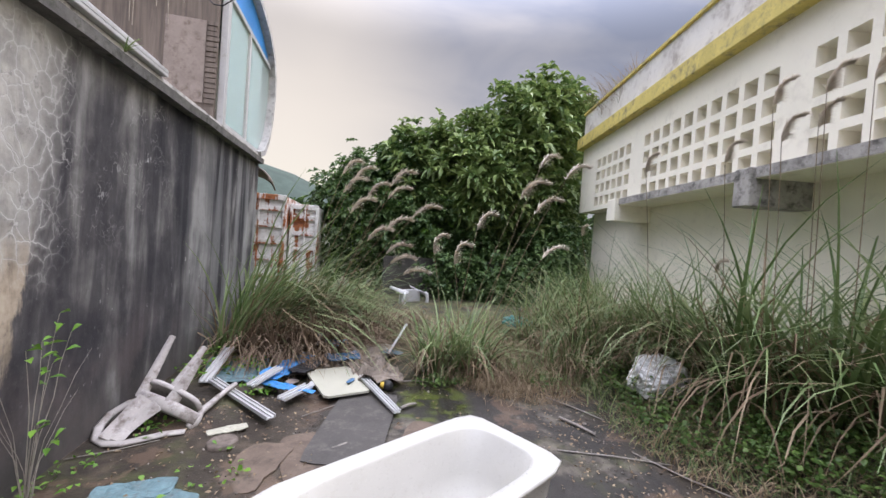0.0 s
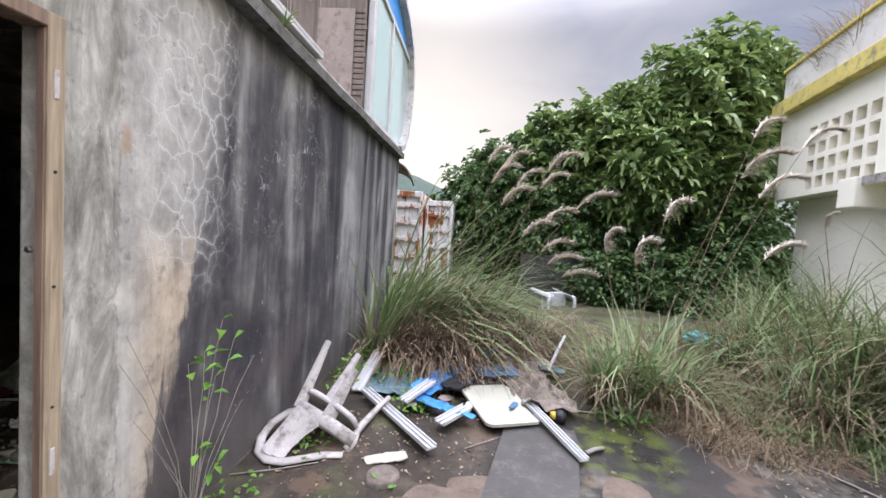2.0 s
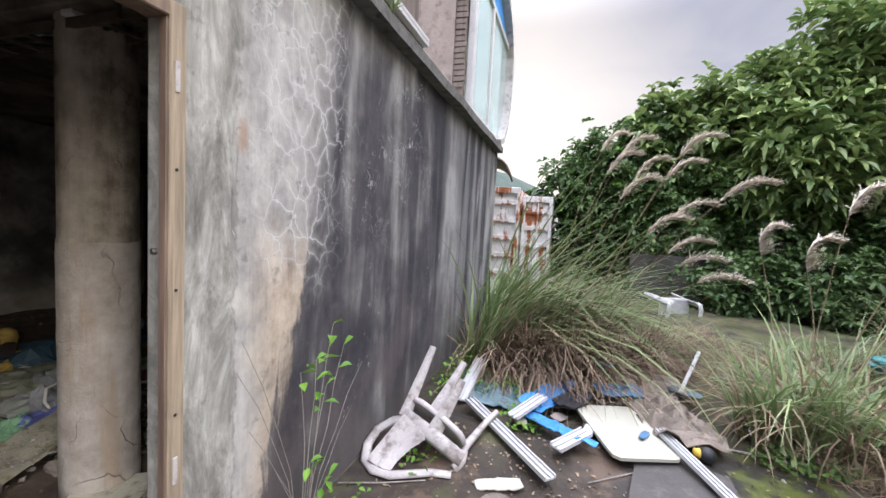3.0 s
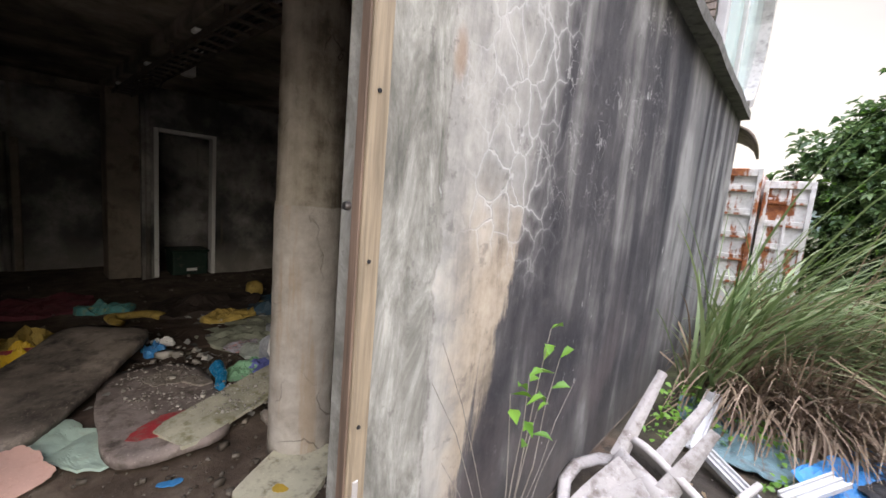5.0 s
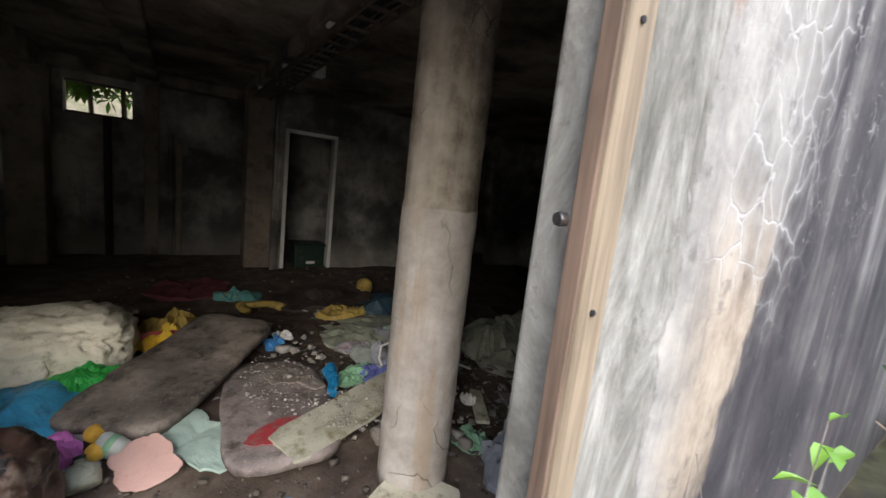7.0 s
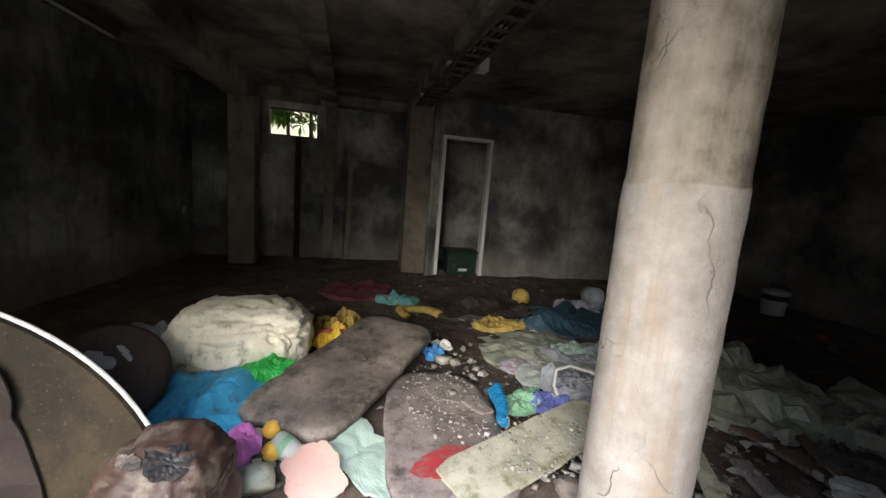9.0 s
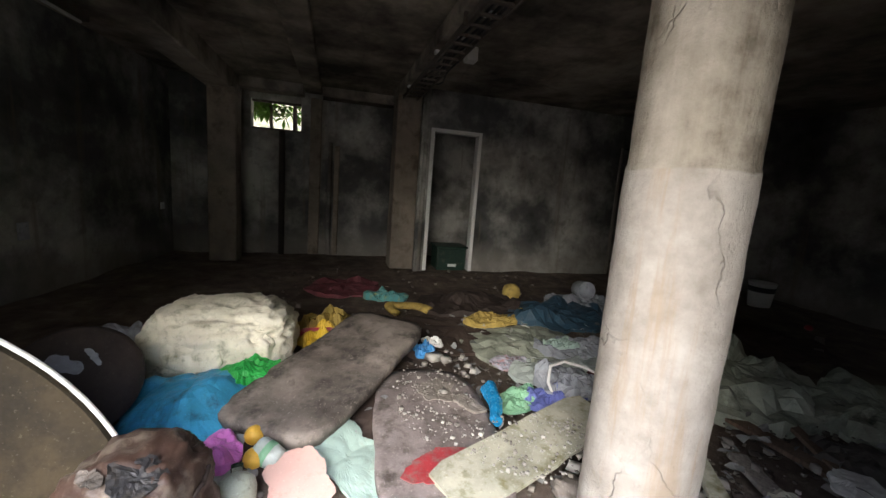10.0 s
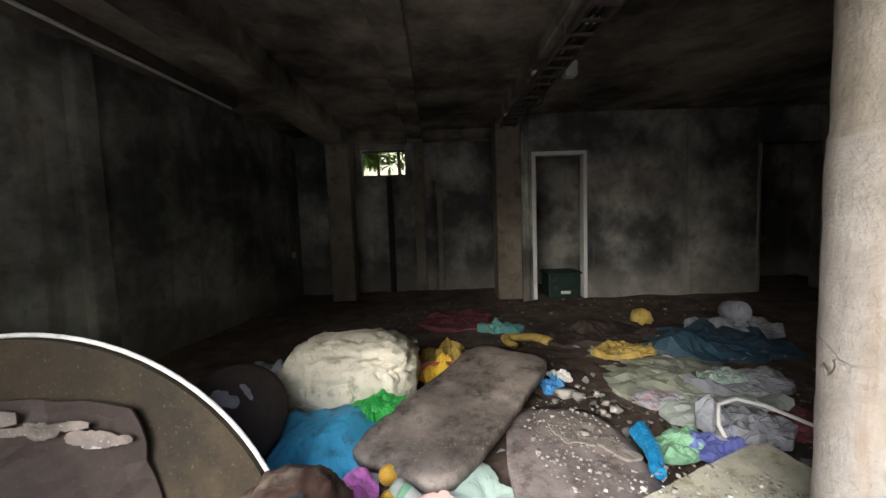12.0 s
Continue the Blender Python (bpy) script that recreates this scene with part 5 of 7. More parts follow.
def plastic_chair(m, label, group="", mat=M_CHAIR):
    """A moulded garden armchair, standing at m."""
    c = empty("garden_chair", m, label, "chair", group)
    bm = turned(sheet_bm(outline(0.25, 0.245, 5, 0.0), 0.05, 0.0, 2, 0.0, 8), pose(0, 0, 0.375))
    part("seat", bm, mat, c, "", True)
    for sx in (-1, 1):
        for sy, top in ((-1, 0.63), (1, 0.42)):
            bm = band_bm([(sx * 0.225, sy * 0.20, top), (sx * 0.235, sy * 0.215, 0.36), (sx * 0.25, sy * 0.235, 0.18), (sx * 0.265, sy * 0.255, 0.0)], 0.125, 0.065, 0.03, (sx, sy, 0))
            part("leg", bm, mat, c, "", True)
        arm = [(sx * 0.235, -0.20, 0.60), (sx * 0.265, -0.18, 0.645), (sx * 0.285, -0.08, 0.655), (sx * 0.285, 0.06, 0.645), (sx * 0.265, 0.20, 0.65), (sx * 0.22, 0.27, 0.70)]
        part("armrest", band_bm(arm, 0.075, 0.085, 0.022, (0, 0, 1)), mat, c, "", True)
    rim = [(-0.235, 0.215, 0.42), (-0.245, 0.25, 0.58), (-0.225, 0.285, 0.72), (-0.15, 0.315, 0.80), (0, 0.325, 0.825), (0.15, 0.315, 0.80), (0.225, 0.285, 0.72), (0.245, 0.25, 0.58), (0.235, 0.215, 0.42)]
    part("back_rim", band_bm(rim, 0.10, 0.10, 0.024, (0, 1, -0.2)), mat, c, "", True)
    for x in (-0.05, 0.05):
        part("back_slat", band_bm([(x * 1.9, 0.22, 0.41), (x * 1.2, 0.265, 0.60), (x * 1.7, 0.315, 0.79)], 0.12, 0.13, 0.02, (0, 1, -0.2)), mat, c, "", True)
    return c


def fallen_chair():
    """The garden chair tipped on its back and one arm: looped back rim on the ground, tapered legs in the air."""
    c = empty("garden_chair", pose(-1.40, 3.50, 0.0), "overturned grimy white plastic garden chair beside the stained wall", "chair", "garden chairs")
    # seat slab stands askew, its underside towards the yard
    seat = sheet_bm(outline(0.22, 0.18, 4, 0.06, 1.0), 0.03, 0.012, 4, -0.02, 9, 2.0)
    part("seat", turned(seat, pose(0.03, 0.17, 0.13, -58, 20, -14)), M_CHAIR, c, "", True)
    back = (0.3, -0.7, 1.0)
    rim = [(-0.13, 0.12, 0.20), (-0.25, 0.09, 0.17), (-0.34, 0.05, 0.11), (-0.355, -0.05, 0.06), (-0.31, -0.16, 0.03), (-0.21, -0.24, 0.035), (-0.10, -0.25, 0.04), (0.01, -0.20, 0.045), (0.12, -0.15, 0.05), (0.23, -0.13, 0.05)]
    part("back_rim", band_bm(rim, 0.075, 0.05, 0.012, (0.1, -0.35, 1.0)), M_CHAIR, c, "", True)
    part("back_slat", band_bm([(-0.10, 0.02, 0.24), (-0.16, -0.05, 0.16), (-0.21, -0.12, 0.09), (-0.24, -0.20, 0.045)], 0.11, 0.09, 0.012, back), M_CHAIR, c)
    part("back_slat", band_bm([(0.0, -0.02, 0.20), (-0.08, -0.07, 0.14), (-0.14, -0.14, 0.08), (-0.16, -0.22, 0.04)], 0.10, 0.08, 0.012, back), M_CHAIR, c)
    part("apron", band_bm([(-0.17, 0.06, 0.24), (-0.02, 0.02, 0.20), (0.12, -0.02, 0.16), (0.27, -0.04, 0.09)], 0.10, 0.09, 0.016, (0.2, -1.0, 0.5)), M_CHAIR, c, "", True)
    for foot, root, w in (((-0.08, 0.36, 0.61), (-0.16, 0.08, 0.22), 0.08), ((0.12, 0.50, 0.48), (-0.03, 0.20, 0.15), 0.10), ((0.19, 0.20, 0.47), (0.05, 0.0, 0.15), 0.11)):
        f, r = Vector(foot), Vector(root)
        leg = part("leg", band_bm([r, r.lerp(f, 0.35), r.lerp(f, 0.7), f], w, 0.045, 0.02, (0.35, -1.0, 0.15)), M_CHAIR, c)
        part("foot", band_bm([f - (f - r) * 0.02, f + (f - r) * 0.015], 0.05, 0.05, 0.026, (0.35, -1.0, 0.15)), M_CHAIR, leg)
    arm = [(0.24, -0.07, 0.04), (0.27, 0.0, 0.07), (0.26, 0.12, 0.09), (0.29, 0.26, 0.10), (0.33, 0.42, 0.12), (0.38, 0.56, 0.14)]
    part("armrest", band_bm(arm, 0.07, 0.04, 0.02, (0.8, -0.3, 0.6)), M_CHAIR, c, "", True)


fallen_chair()
plastic_chair(pose(0.95, 8.85, 0.22, 0, 0, 205) @ pose(0, 0, 0, -90, 0, 0), "white plastic garden chair fallen over in the grass", "garden chairs", M_UPVC)


def strip(a, b, w=0.075, h=0.03, z=0.03, label="discarded white plastic window frame strip on the mud"):
    a, b = Vector(a), Vector(b)
    d = b - a
    s = empty("frame_strip", pose(a.x, a.y, a.z + z, 0, 0, math.degrees(math.atan2(d.y, d.x))) @ pose(0, 0, 0, 0, -math.degrees(math.atan2(d.z, d.xy.length)), 0), label, "window frame", "window frame strips")
    L = d.length
    part("base", box_bm((0, -w / 2, 0), (L, w / 2, h * 0.5), 0.003), M_UPVC, s)
    for y in (-w / 2, w / 2 - 0.012, -0.006):
        part("rib", box_bm((0, y, h * 0.5 + 0.0005), (L, y + 0.012, h), 0.002), M_UPVC, s)


strip((-1.28, 4.25, 0.06), (-0.62, 3.55, 0.01), 0.085)
strip((-1.36, 4.28, 0.03), (-1.34, 4.95, 0.16), 0.10)
strip((0.10, 4.34, 0.06), (0.40, 3.62, 0.0), 0.07)
strip((-0.92, 4.12, 0.05), (-0.72, 4.42, 0.12), 0.09)
strip((-0.60, 3.86, 0.03), (-0.40, 4.12, 0.05), 0.10)
strip((0.44, 5.2, 0.05), (0.72, 5.75, 0.3), 0.03, 0.02)
board = thing("panel_board", sheet_bm(outline(0.235, 0.34, 14, 0.0), 0.022, 0.006, 2, 0, 6, 1.0), M_BOARD, pose(-0.14, 4.30, 0.055, 2, 1, 21), "cream board with rounded corners lying on rubbish", "board", False)
thing("rubber_sheet", sheet_bm(outline(0.27, 0.62, 14, 0.0), 0.006, 0.008, 2, 0, 6, 3.0), M_MAT, pose(0.06, 3.50, 0.012, 0, 0, -13), "flat dark grey sheet lying on the ground", "sheet", False)
k = 0
for x, y, z, rx, ry, rot, mt, lab, amp in ((-0.66, 4.70, 0.07, 0.40, 0.12, 66, M_BLUE, "crumpled bright blue plastic sheet", 0.10), (-0.29, 5.42, 0.12, 0.22, 0.10, -14, M_BLUE, "torn blue plastic scrap", 0.12), (-0.60, 4.14, 0.06, 0.30, 0.06, -30, M_BLUE, "folded blue plastic strip", 0.05),
                                           (-0.12, 4.90, 0.11, 0.18, 0.13, 20, M_DULLBLUE, "faded blue cloth rag", 0.09), (-0.48, 4.60, 0.10, 0.20, 0.11, 58, M_BLACK, "black rubber scrap", 0.04), (-0.15, 5.15, 0.03, 0.46, 0.36, 25, M_BROWNCLOTH, "muddy brown cloth", 0.14),
                                           (0.20, 4.75, 0.04, 0.25, 0.50, 14, M_BROWNCLOTH, "crumpled muddy brown cloth", 0.20), (0.25, 5.5, 0.06, 0.26, 0.14, 0, M_BOARD, "pale torn board scrap", 0.03), (-0.42, 4.8, 0.02, 0.36, 0.2, 30, M_PALEPLY, "brown torn fabric", 0.06),
                                           (-1.05, 4.55, 0.02, 0.3, 0.2, 10, M_TEALSHEET, "grey-green plastic sheet", 0.06), (-1.18, 2.72, 0.012, 0.2, 0.09, 10, M_TEALSHEET, "broken grey-blue sheet", 0.02), (-0.98, 2.62, 0.01, 0.15, 0.10, -20, M_TEALSHEET, "broken grey-blue sheet", 0.02),
                                           (-1.25, 5.0, 0.02, 0.3, 0.3, 10, M_TEALSHEET, "grey-green plastic sheet", 0.06), (-0.90, 3.42, 0.02, 0.14, 0.05, 25, M_BOARD, "pale broken plastic shard", 0.03), (0.84, 4.72, 0.03, 0.05, 0.07, 0, M_BAG, "small white plastic scrap", 0.05), (0.5, 5.3, 0.06, 0.14, 0.07, -25, M_TEALSHEET, "grey metal scrap", 0.03)):
    k += 1
    thing("scrap_sheet", sheet_bm(outline(rx, ry, 8, 0.10, k * 1.7), 0.006, amp, 7, 0, 9, k * 2.3, 0.012), mt, pose(x, y, max(z, ground_z(x, y)), 0, 0, rot), lab + " dumped in the yard", "scrap", False, "yard scrap")
# broken concrete and splinters round the rubbish
M_SLABROSE = simple("rosy_worn_concrete", (0.15, 0.112, 0.085), 0.85, 0.35, 5, (0.06, 0.05, 0.04), 0.5, bump=0.5)
for i, (x, y, rx, ry, rot) in enumerate(((-0.26, 3.02, 0.17, 0.34, 12), (-0.60, 2.95, 0.15, 0.26, -18), (-0.42, 2.55, 0.24, 0.17, 30), (0.50, 3.10, 0.16, 0.42, -20))):
    thing("concrete_slab", sheet_bm(outline(rx, ry, 6, 0.22, i * 2.7 + 0.6, 44), 0.012, 0.008, 5, 0, 7, i * 1.9, 0.003), M_SLABROSE, pose(x, y, ground_z(x, y) - 0.002, 0, 0, rot), "cracked brown concrete slab set in the mud", "slab", False, "broken slabs")
for i in range(16):
    x, y = -0.25 + 0.62 * math.sin(i * 2.4), 4.75 + 0.55 * math.cos(i * 1.7)
    thing("board_scrap", sheet_bm(outline(0.05 + 0.022 * (i % 4), 0.022 + 0.012 * (i % 3), 7, 0.2, i * 1.3, 28), 0.008, 0.012, 9, 0, 5, i * 0.7), (M_PALEPLY, M_BROWNCLOTH, M_GREYWOOD, M_UPVC, M_DULLBLUE)[i % 5], pose(x, y, ground_z(x, y) + 0.03 + 0.012 * (i % 5), 6 * math.sin(i), 6 * math.cos(i * 2), i * 47), "splintered board scrap on the yard rubbish", "scrap", False, "board scraps")
ball = thing("float_ball", lathe_bm([(0.004, 0)] + [(0.055 * math.sin(a * math.pi / 12), 0.055 - 0.055 * math.cos(a * math.pi / 12)) for a in range(1, 12)] + [(0.004, 0.11)]), M_BLACK, pose(0.36, 4.2, 0.0, 0, 0, 0), "black rubber bulb with a yellow cap", "ball")
part("cap", turned(lathe_bm([(0.03, 0), (0.034, 0.02), (0.026, 0.05)], 16), pose(-0.03, 0, 0.055, 0, -80, 0)), M_OCHRE, ball, "yellow cap", True)
thing("stump", roughen(lathe_bm([(0.10, -0.03), (0.105, 0.01), (0.10, 0.045), (0.09, 0.055), (0.05, 0.055), (0.02, 0.05)], 26), 0.008, 9), M_PLY, pose(-0.88, 3.24, -0.015), "short weathered round post stump", "stump")
thing("sack", blob_bm(0.30, 0.26, 0.24, 0.22, 1.6, 0.10, 5, 3.1), M_BAG, pose(3.12, 3.72, ground_z(3.12, 3.72), 0, 0, 20), "white woven sack half hidden in the weeds", "sack", False)
thing("plastic_bag", blob_bm(0.22, 0.14, 0.09, 0.4, 2.5, 0.2, 4, 6.1), simple("teal_plastic", (0.05, 0.30, 0.30), 0.4, 0.3, 9, (0.4, 0.4, 0.4), 0.3), pose(2.62, 6.3, ground_z(2.62, 6.3) + 0.10, 0, 0, -20), "crumpled teal plastic bag in the grass", "bag", False)
for (x0, y0, x1, y1, r) in ((1.92, 3.55, 2.06, 3.2, 0.02), (1.6, 3.0, 2.4, 2.7, 0.008), (2.0, 4.0, 2.35, 3.5, 0.01), (0.45, 3.75, 0.6, 3.85, 0.02), (-0.12, 3.12, 0.06, 3.24, 0.018), (2.2, 2.9, 2.5, 2.2, 0.009), (0.55, 4.45, 1.0, 4.4, 0.012), (-1.75, 3.1, -1.3, 3.3, 0.006), (-0.4, 3.7, 0.1, 4.05, 0.005)):
    thing("stick", tube_bm([(x0, y0, ground_z(x0, y0) + r), ((x0 + x1) / 2, (y0 + y1) / 2, ground_z((x0 + x1) / 2, (y0 + y1) / 2) + r + 0.01), (x1, y1, ground_z(x1, y1) + r)], r, 7, 0.8, 0.6), M_GREYWOOD, pose(0, 0, 0), "dead grey stick lying on the ground", "stick", True, "sticks")


def rubble(name, base, size, mat, label):
    """Loose angular chips in one mesh."""
    n = len(base)
    cube = np.array([(x, y, z) for x in (-1, 1) for y in (-1, 1) for z in (-1, 1)], dtype=float)
    v = cube[None] * rng.uniform(0.55, 1.0, (n, 8, 3)) * (size * rng.lognormal(0, 0.55, n))[:, None, None] * rng.uniform(0.5, 1.0, (n, 1, 3))
    a = rng.random(n) * 6.28
    ca, sa = np.cos(a)[:, None], np.sin(a)[:, None]
    v = np.stack([v[..., 0] * ca - v[..., 1] * sa, v[..., 0] * sa + v[..., 1] * ca, v[..., 2] * 0.6], axis=-1) + base[:, None, :]
    fs = np.array([(0, 1, 3, 2), (4, 6, 7, 5), (0, 4, 5, 1), (2, 3, 7, 6), (0, 2, 6, 4), (1, 5, 7, 3)])
    f = (np.arange(n) * 8)[:, None, None] + fs[None]
    return tagged(raw_mesh(name, v.reshape(-1, 3), f.reshape(-1, 4), mat), label, "rubble", kind="stuff")


def chip_material(name, lo, hi):
    m = Mat(name, 0.9)
    return m.done(m.ramp(m.random(), [(0, lo), (0.75, tuple((a + b) / 2 for a, b in zip(lo, hi))), (1, hi)]), None, m.noise(60), 0.3, 0.004)


M_CHIP = chip_material("stone_chips", (0.07, 0.058, 0.047), (0.30, 0.27, 0.235))
M_PALECHIP = chip_material("plaster_chips", (0.24, 0.22, 0.195), (0.62, 0.60, 0.56))
rubble("gravel", raised(np.concatenate([scatter(-0.7, 3.4, 0.9, 1.0, 420), scatter(0.9, 3.2, 1.2, 1.0, 90), scatter(2.2, 2.9, 0.5, 1.3, 500), scatter(-0.5, 4.4, 0.5, 0.5, 200)]), 0.0, 0.006), 0.0052, M_CHIP, "small stones and broken bits on the muddy ground")

# ---- inside the room ----
M_FOAM = simple("yellowed_foam", (0.92, 0.88, 0.73), 0.9, 0.12, 7, (0.34, 0.33, 0.20), 0.5, bump=0.8)
M_GREYCUSH = simple("filthy_grey_cushion", (0.275, 0.235, 0.205), 0.75, 0.65, 3.2, (0.045, 0.04, 0.036), 0.8, bump=0.5)
M_MAUVE = simple("dusty_mauve_board", (0.33, 0.28, 0.265), 0.85, 0.45, 5, (0.085, 0.07, 0.06), 0.75, bump=0.5)
M_RED = simple("red_paint", (0.46, 0.05, 0.06), 0.6, 0.3, 8, (0.26, 0.20, 0.18), 0.7)
M_LICHEN = simple("mossy_white_board", (0.50, 0.49, 0.39), 0.9, 0.3, 6, (0.20, 0.19, 0.09), 0.6)
M_BLUECLOTH = simple("bright_blue_sheet", (0.06, 0.40, 0.66), 0.5, 0.3, 5, (0.035, 0.07, 0.10), 0.5)
M_GREEN = simple("green_plastic", (0.03, 0.42, 0.08), 0.4, 0.25, 7, (0.03, 0.10, 0.03), 0.3)
M_PINK = simple("pale_pink_plastic", (0.68, 0.44, 0.385), 0.45, 0.08, 6, (0.45, 0.22, 0.14), 0.3)
M_MINT = simple("mint_foam_sheet", (0.41, 0.55, 0.485), 0.8, 0.1, 7, (0.32, 0.36, 0.30), 0.35)
M_MAGENTA = simple("magenta_plastic", (0.66, 0.20, 0.58), 0.4, 0.2, 9, dirty=0.2)
M_ORANGE = simple("orange_yellow_rind", (0.80, 0.47, 0.07), 0.5, 0.15, 12, (0.35, 0.22, 0.08), 0.25)
M_RUSTBROWN = simple("red_brown_leather", (0.060, 0.034, 0.025), 0.5, 0.6, 5, (0.20, 0.17, 0.135), 0.55)
M_BROWNPANEL = simple("stained_brown_panel", (0.046, 0.034, 0.018), 0.7, 0.6, 2.6, (0.018, 0.014, 0.009), 0.65, bump=0.4)
M_DARKDISC = simple("dark_brown_disc", (0.045, 0.033, 0.028), 0.7, 0.4, 6, (0.02, 0.016, 0.014), 0.4)
M_WHITE = simple("dirty_white_paint", (0.76, 0.76, 0.74), 0.6, 0.08, 6, (0.40, 0.37, 0.33), 0.3)
M_YELLOWFOAM = simple("ochre_foam", (0.50, 0.36, 0.10), 0.85, 0.25, 8, (0.14, 0.10, 0.04), 0.45)
M_YELLOWBAG = simple("yellow_packaging", (0.78, 0.52, 0.05), 0.45, 0.15, 8, dirty=0.2)
M_CYAN = simple("blue_foil", (0.02, 0.30, 0.62), 0.25, 0.3, 14, (0.02, 0.10, 0.22), 0.5, spec=0.7)
M_GREYGREEN = simple("grey_green_plastic_sheet", (0.42, 0.45, 0.36), 0.55, 0.45, 4, (0.06, 0.07, 0.05), 0.5)
M_PALEGREEN = simple("pale_green_mesh", (0.26, 0.52, 0.32), 0.6, 0.25, 9)
M_PURPLE = simple("violet_blue_cloth", (0.15, 0.18, 0.50), 0.7, 0.2, 8, (0.05, 0.05, 0.07), 0.35)
M_MAROON = simple("maroon_cloth", (0.18, 0.05, 0.065), 0.8, 0.3, 7)
M_GREYCLOTH = simple("grey_cloth", (0.36, 0.38, 0.42), 0.9, 0.25, 7, (0.14, 0.13, 0.12), 0.4)
M_DARKBROWN = simple("dark_brown_sheet", (0.075, 0.052, 0.042), 0.85, 0.35, 4)
M_NAVY = simple("dark_blue_plastic", (0.035, 0.08, 0.12), 0.5, 0.35, 6, (0.12, 0.12, 0.12), 0.4)
M_GREENBOX = simple("dark_green_plastic", (0.012, 0.035, 0.024), 0.5, 0.2, 6)
M_CLEAR = simple("cloudy_clear_plastic", (0.50, 0.56, 0.52), 0.3, 0.2, 9, (0.3, 0.32, 0.28), 0.3, spec=0.6)
M_GALV = simple("rusty_galvanised_metal", (0.12, 0.105, 0.09), 0.75, 0.3, 12, (0.12, 0.07, 0.04), 0.5, metal=0.3)

# white inner door frame, with what stands in it
frame_in = empty("door_2", pose(0, 0, 0), "empty white-painted door frame in the dark inner wall", "door", kind="structure")
part("jamb", box_bm((DX - 0.13, DYA - 0.05, 0.0), (DX + 0.02, DYA + 0.0, DTOP + 0.05), 0.004), M_WHITE, frame_in)
part("jamb", box_bm((DX - 0.13, DYB - 0.0, 0.0), (DX + 0.02, DYB + 0.05, DTOP + 0.05), 0.004), M_WHITE, frame_in)
part("head", box_bm((DX - 0.13, DYA, DTOP), (DX + 0.019, DYB, DTOP + 0.05), 0.004), M_WHITE, frame_in)
part("jamb", box_bm((DX - 0.02, 6.01, 0.0), (DX + 0.02, 6.06, 2.02), 0.004), M_GREYWOOD, frame_in, "grey side jamb")
crate = empty("plastic_crate", pose(-7.62, 3.36, 0.0), "dark green plastic crate standing in the inner doorway", "crate")
part("bin", box_bm((-0.18, -0.22, 0.0), (0.18, 0.22, 0.33), 0.02, 2), M_GREENBOX, crate)
part("rim", box_bm((-0.2, -0.24, 0.3305), (0.2, 0.24, 0.36), 0.008), M_GREENBOX, crate)
part("label", box_bm((0.181, -0.05, 0.06), (0.184, 0.08, 0.1), 0.0), M_WHITE, crate, "pale torn label")

# window bars and foliage outside the small window
win = empty("window_1", pose(0, 0, 0), "small high window opening with a rusted frame", "window", kind="structure")
part("window_frame", box_bm((RX0 - 0.12, WY0, WZ0), (RX0 - 0.08, WY1, WZ0 + 0.03), 0.0), M_GALV, win)
part("window_frame", box_bm((RX0 - 0.12, WY0, WZ1 - 0.03), (RX0 - 0.08, WY1, WZ1), 0.0), M_GALV, win)
part("window_bar", box_bm((RX0 - 0.12, 1.04, WZ0 + 0.03), (RX0 - 0.09, 1.07, WZ1 - 0.03), 0.0), M_GALV, win)
M_EARTH = simple("dry_bank_earth", (0.16, 0.135, 0.085), 0.95, 0.45, 3.0, (0.05, 0.075, 0.02), 0.6)
structure("bank", grid_bm([RX0 - 4.5 + 0.3 * i for i in range(13)], [-2.4 + 0.3 * i for i in range(21)], lambda x, y: (x, y, 3.4 * smoothstep(-x, -RX0 + 0.9, -RX0 + 4.0) - 0.1 + 0.15 * noise.noise(Vector((x * 2, y * 2, 1))))), M_EARTH, "pale earth bank outside the small window", "bank", True)
backbush = empty("bush", pose(0, 0, 0), "sunlit green bush outside the small window", "bush")
crown("crown", [(RX0 - 1.3, 0.6, 2.75, 0.4, 1.5, 0.55)], 420, 6, 0.16, 0.07, M_FRESH, backbush)
for yy in (0.1, 0.55, 0.95):
    part("stem", tube_bm([(RX0 - 1.2, yy, -0.1), (RX0 - 1.2, yy + 0.05, 1.6), (RX0 - 1.25, yy - 0.05, 3.6)], 0.04, 7, 0.7), M_BARK, backbush)

# ceiling services
tray = empty("cable_tray", pose(0, 0, 0), "rusty cable tray with loose cables under the ceiling", "cable tray")
TX0, TY0, TZ = -7.35, 2.50, 2.30
for y in (TY0, TY0 + 0.18):
    part("side_rail", box_bm((TX0, y, TZ), (TX0 + 5.0, y + 0.02, TZ + 0.045), 0.002), M_GALV, tray)
for i in range(26):
    part("rung", box_bm((TX0 + 0.1 + i * 0.19, TY0 + 0.021, TZ + 0.005), (TX0 + 0.135 + i * 0.19, TY0 + 0.179, TZ + 0.02), 0.0), M_GALV, tray)
for j in range(4):
    part("cable", tube_bm([(TX0 + i * 0.31, TY0 + 0.04 + 0.04 * j + 0.02 * math.sin(i * 1.3 + j), TZ + 0.036 + 0.012 * math.sin(i * 2 + j)) for i in range(16)], 0.011, 6), M_BLACK, tray)
part("cable", tube_bm([(TX0 + 0.9 + i * 0.16, TY0 + 0.19 + 0.03 * math.sin(i * 1.1), TZ + 0.01 - 0.05 * math.sin(i * 0.52)) for i in range(13)], 0.008, 6), M_BLACK, tray, "loose sagging cable")
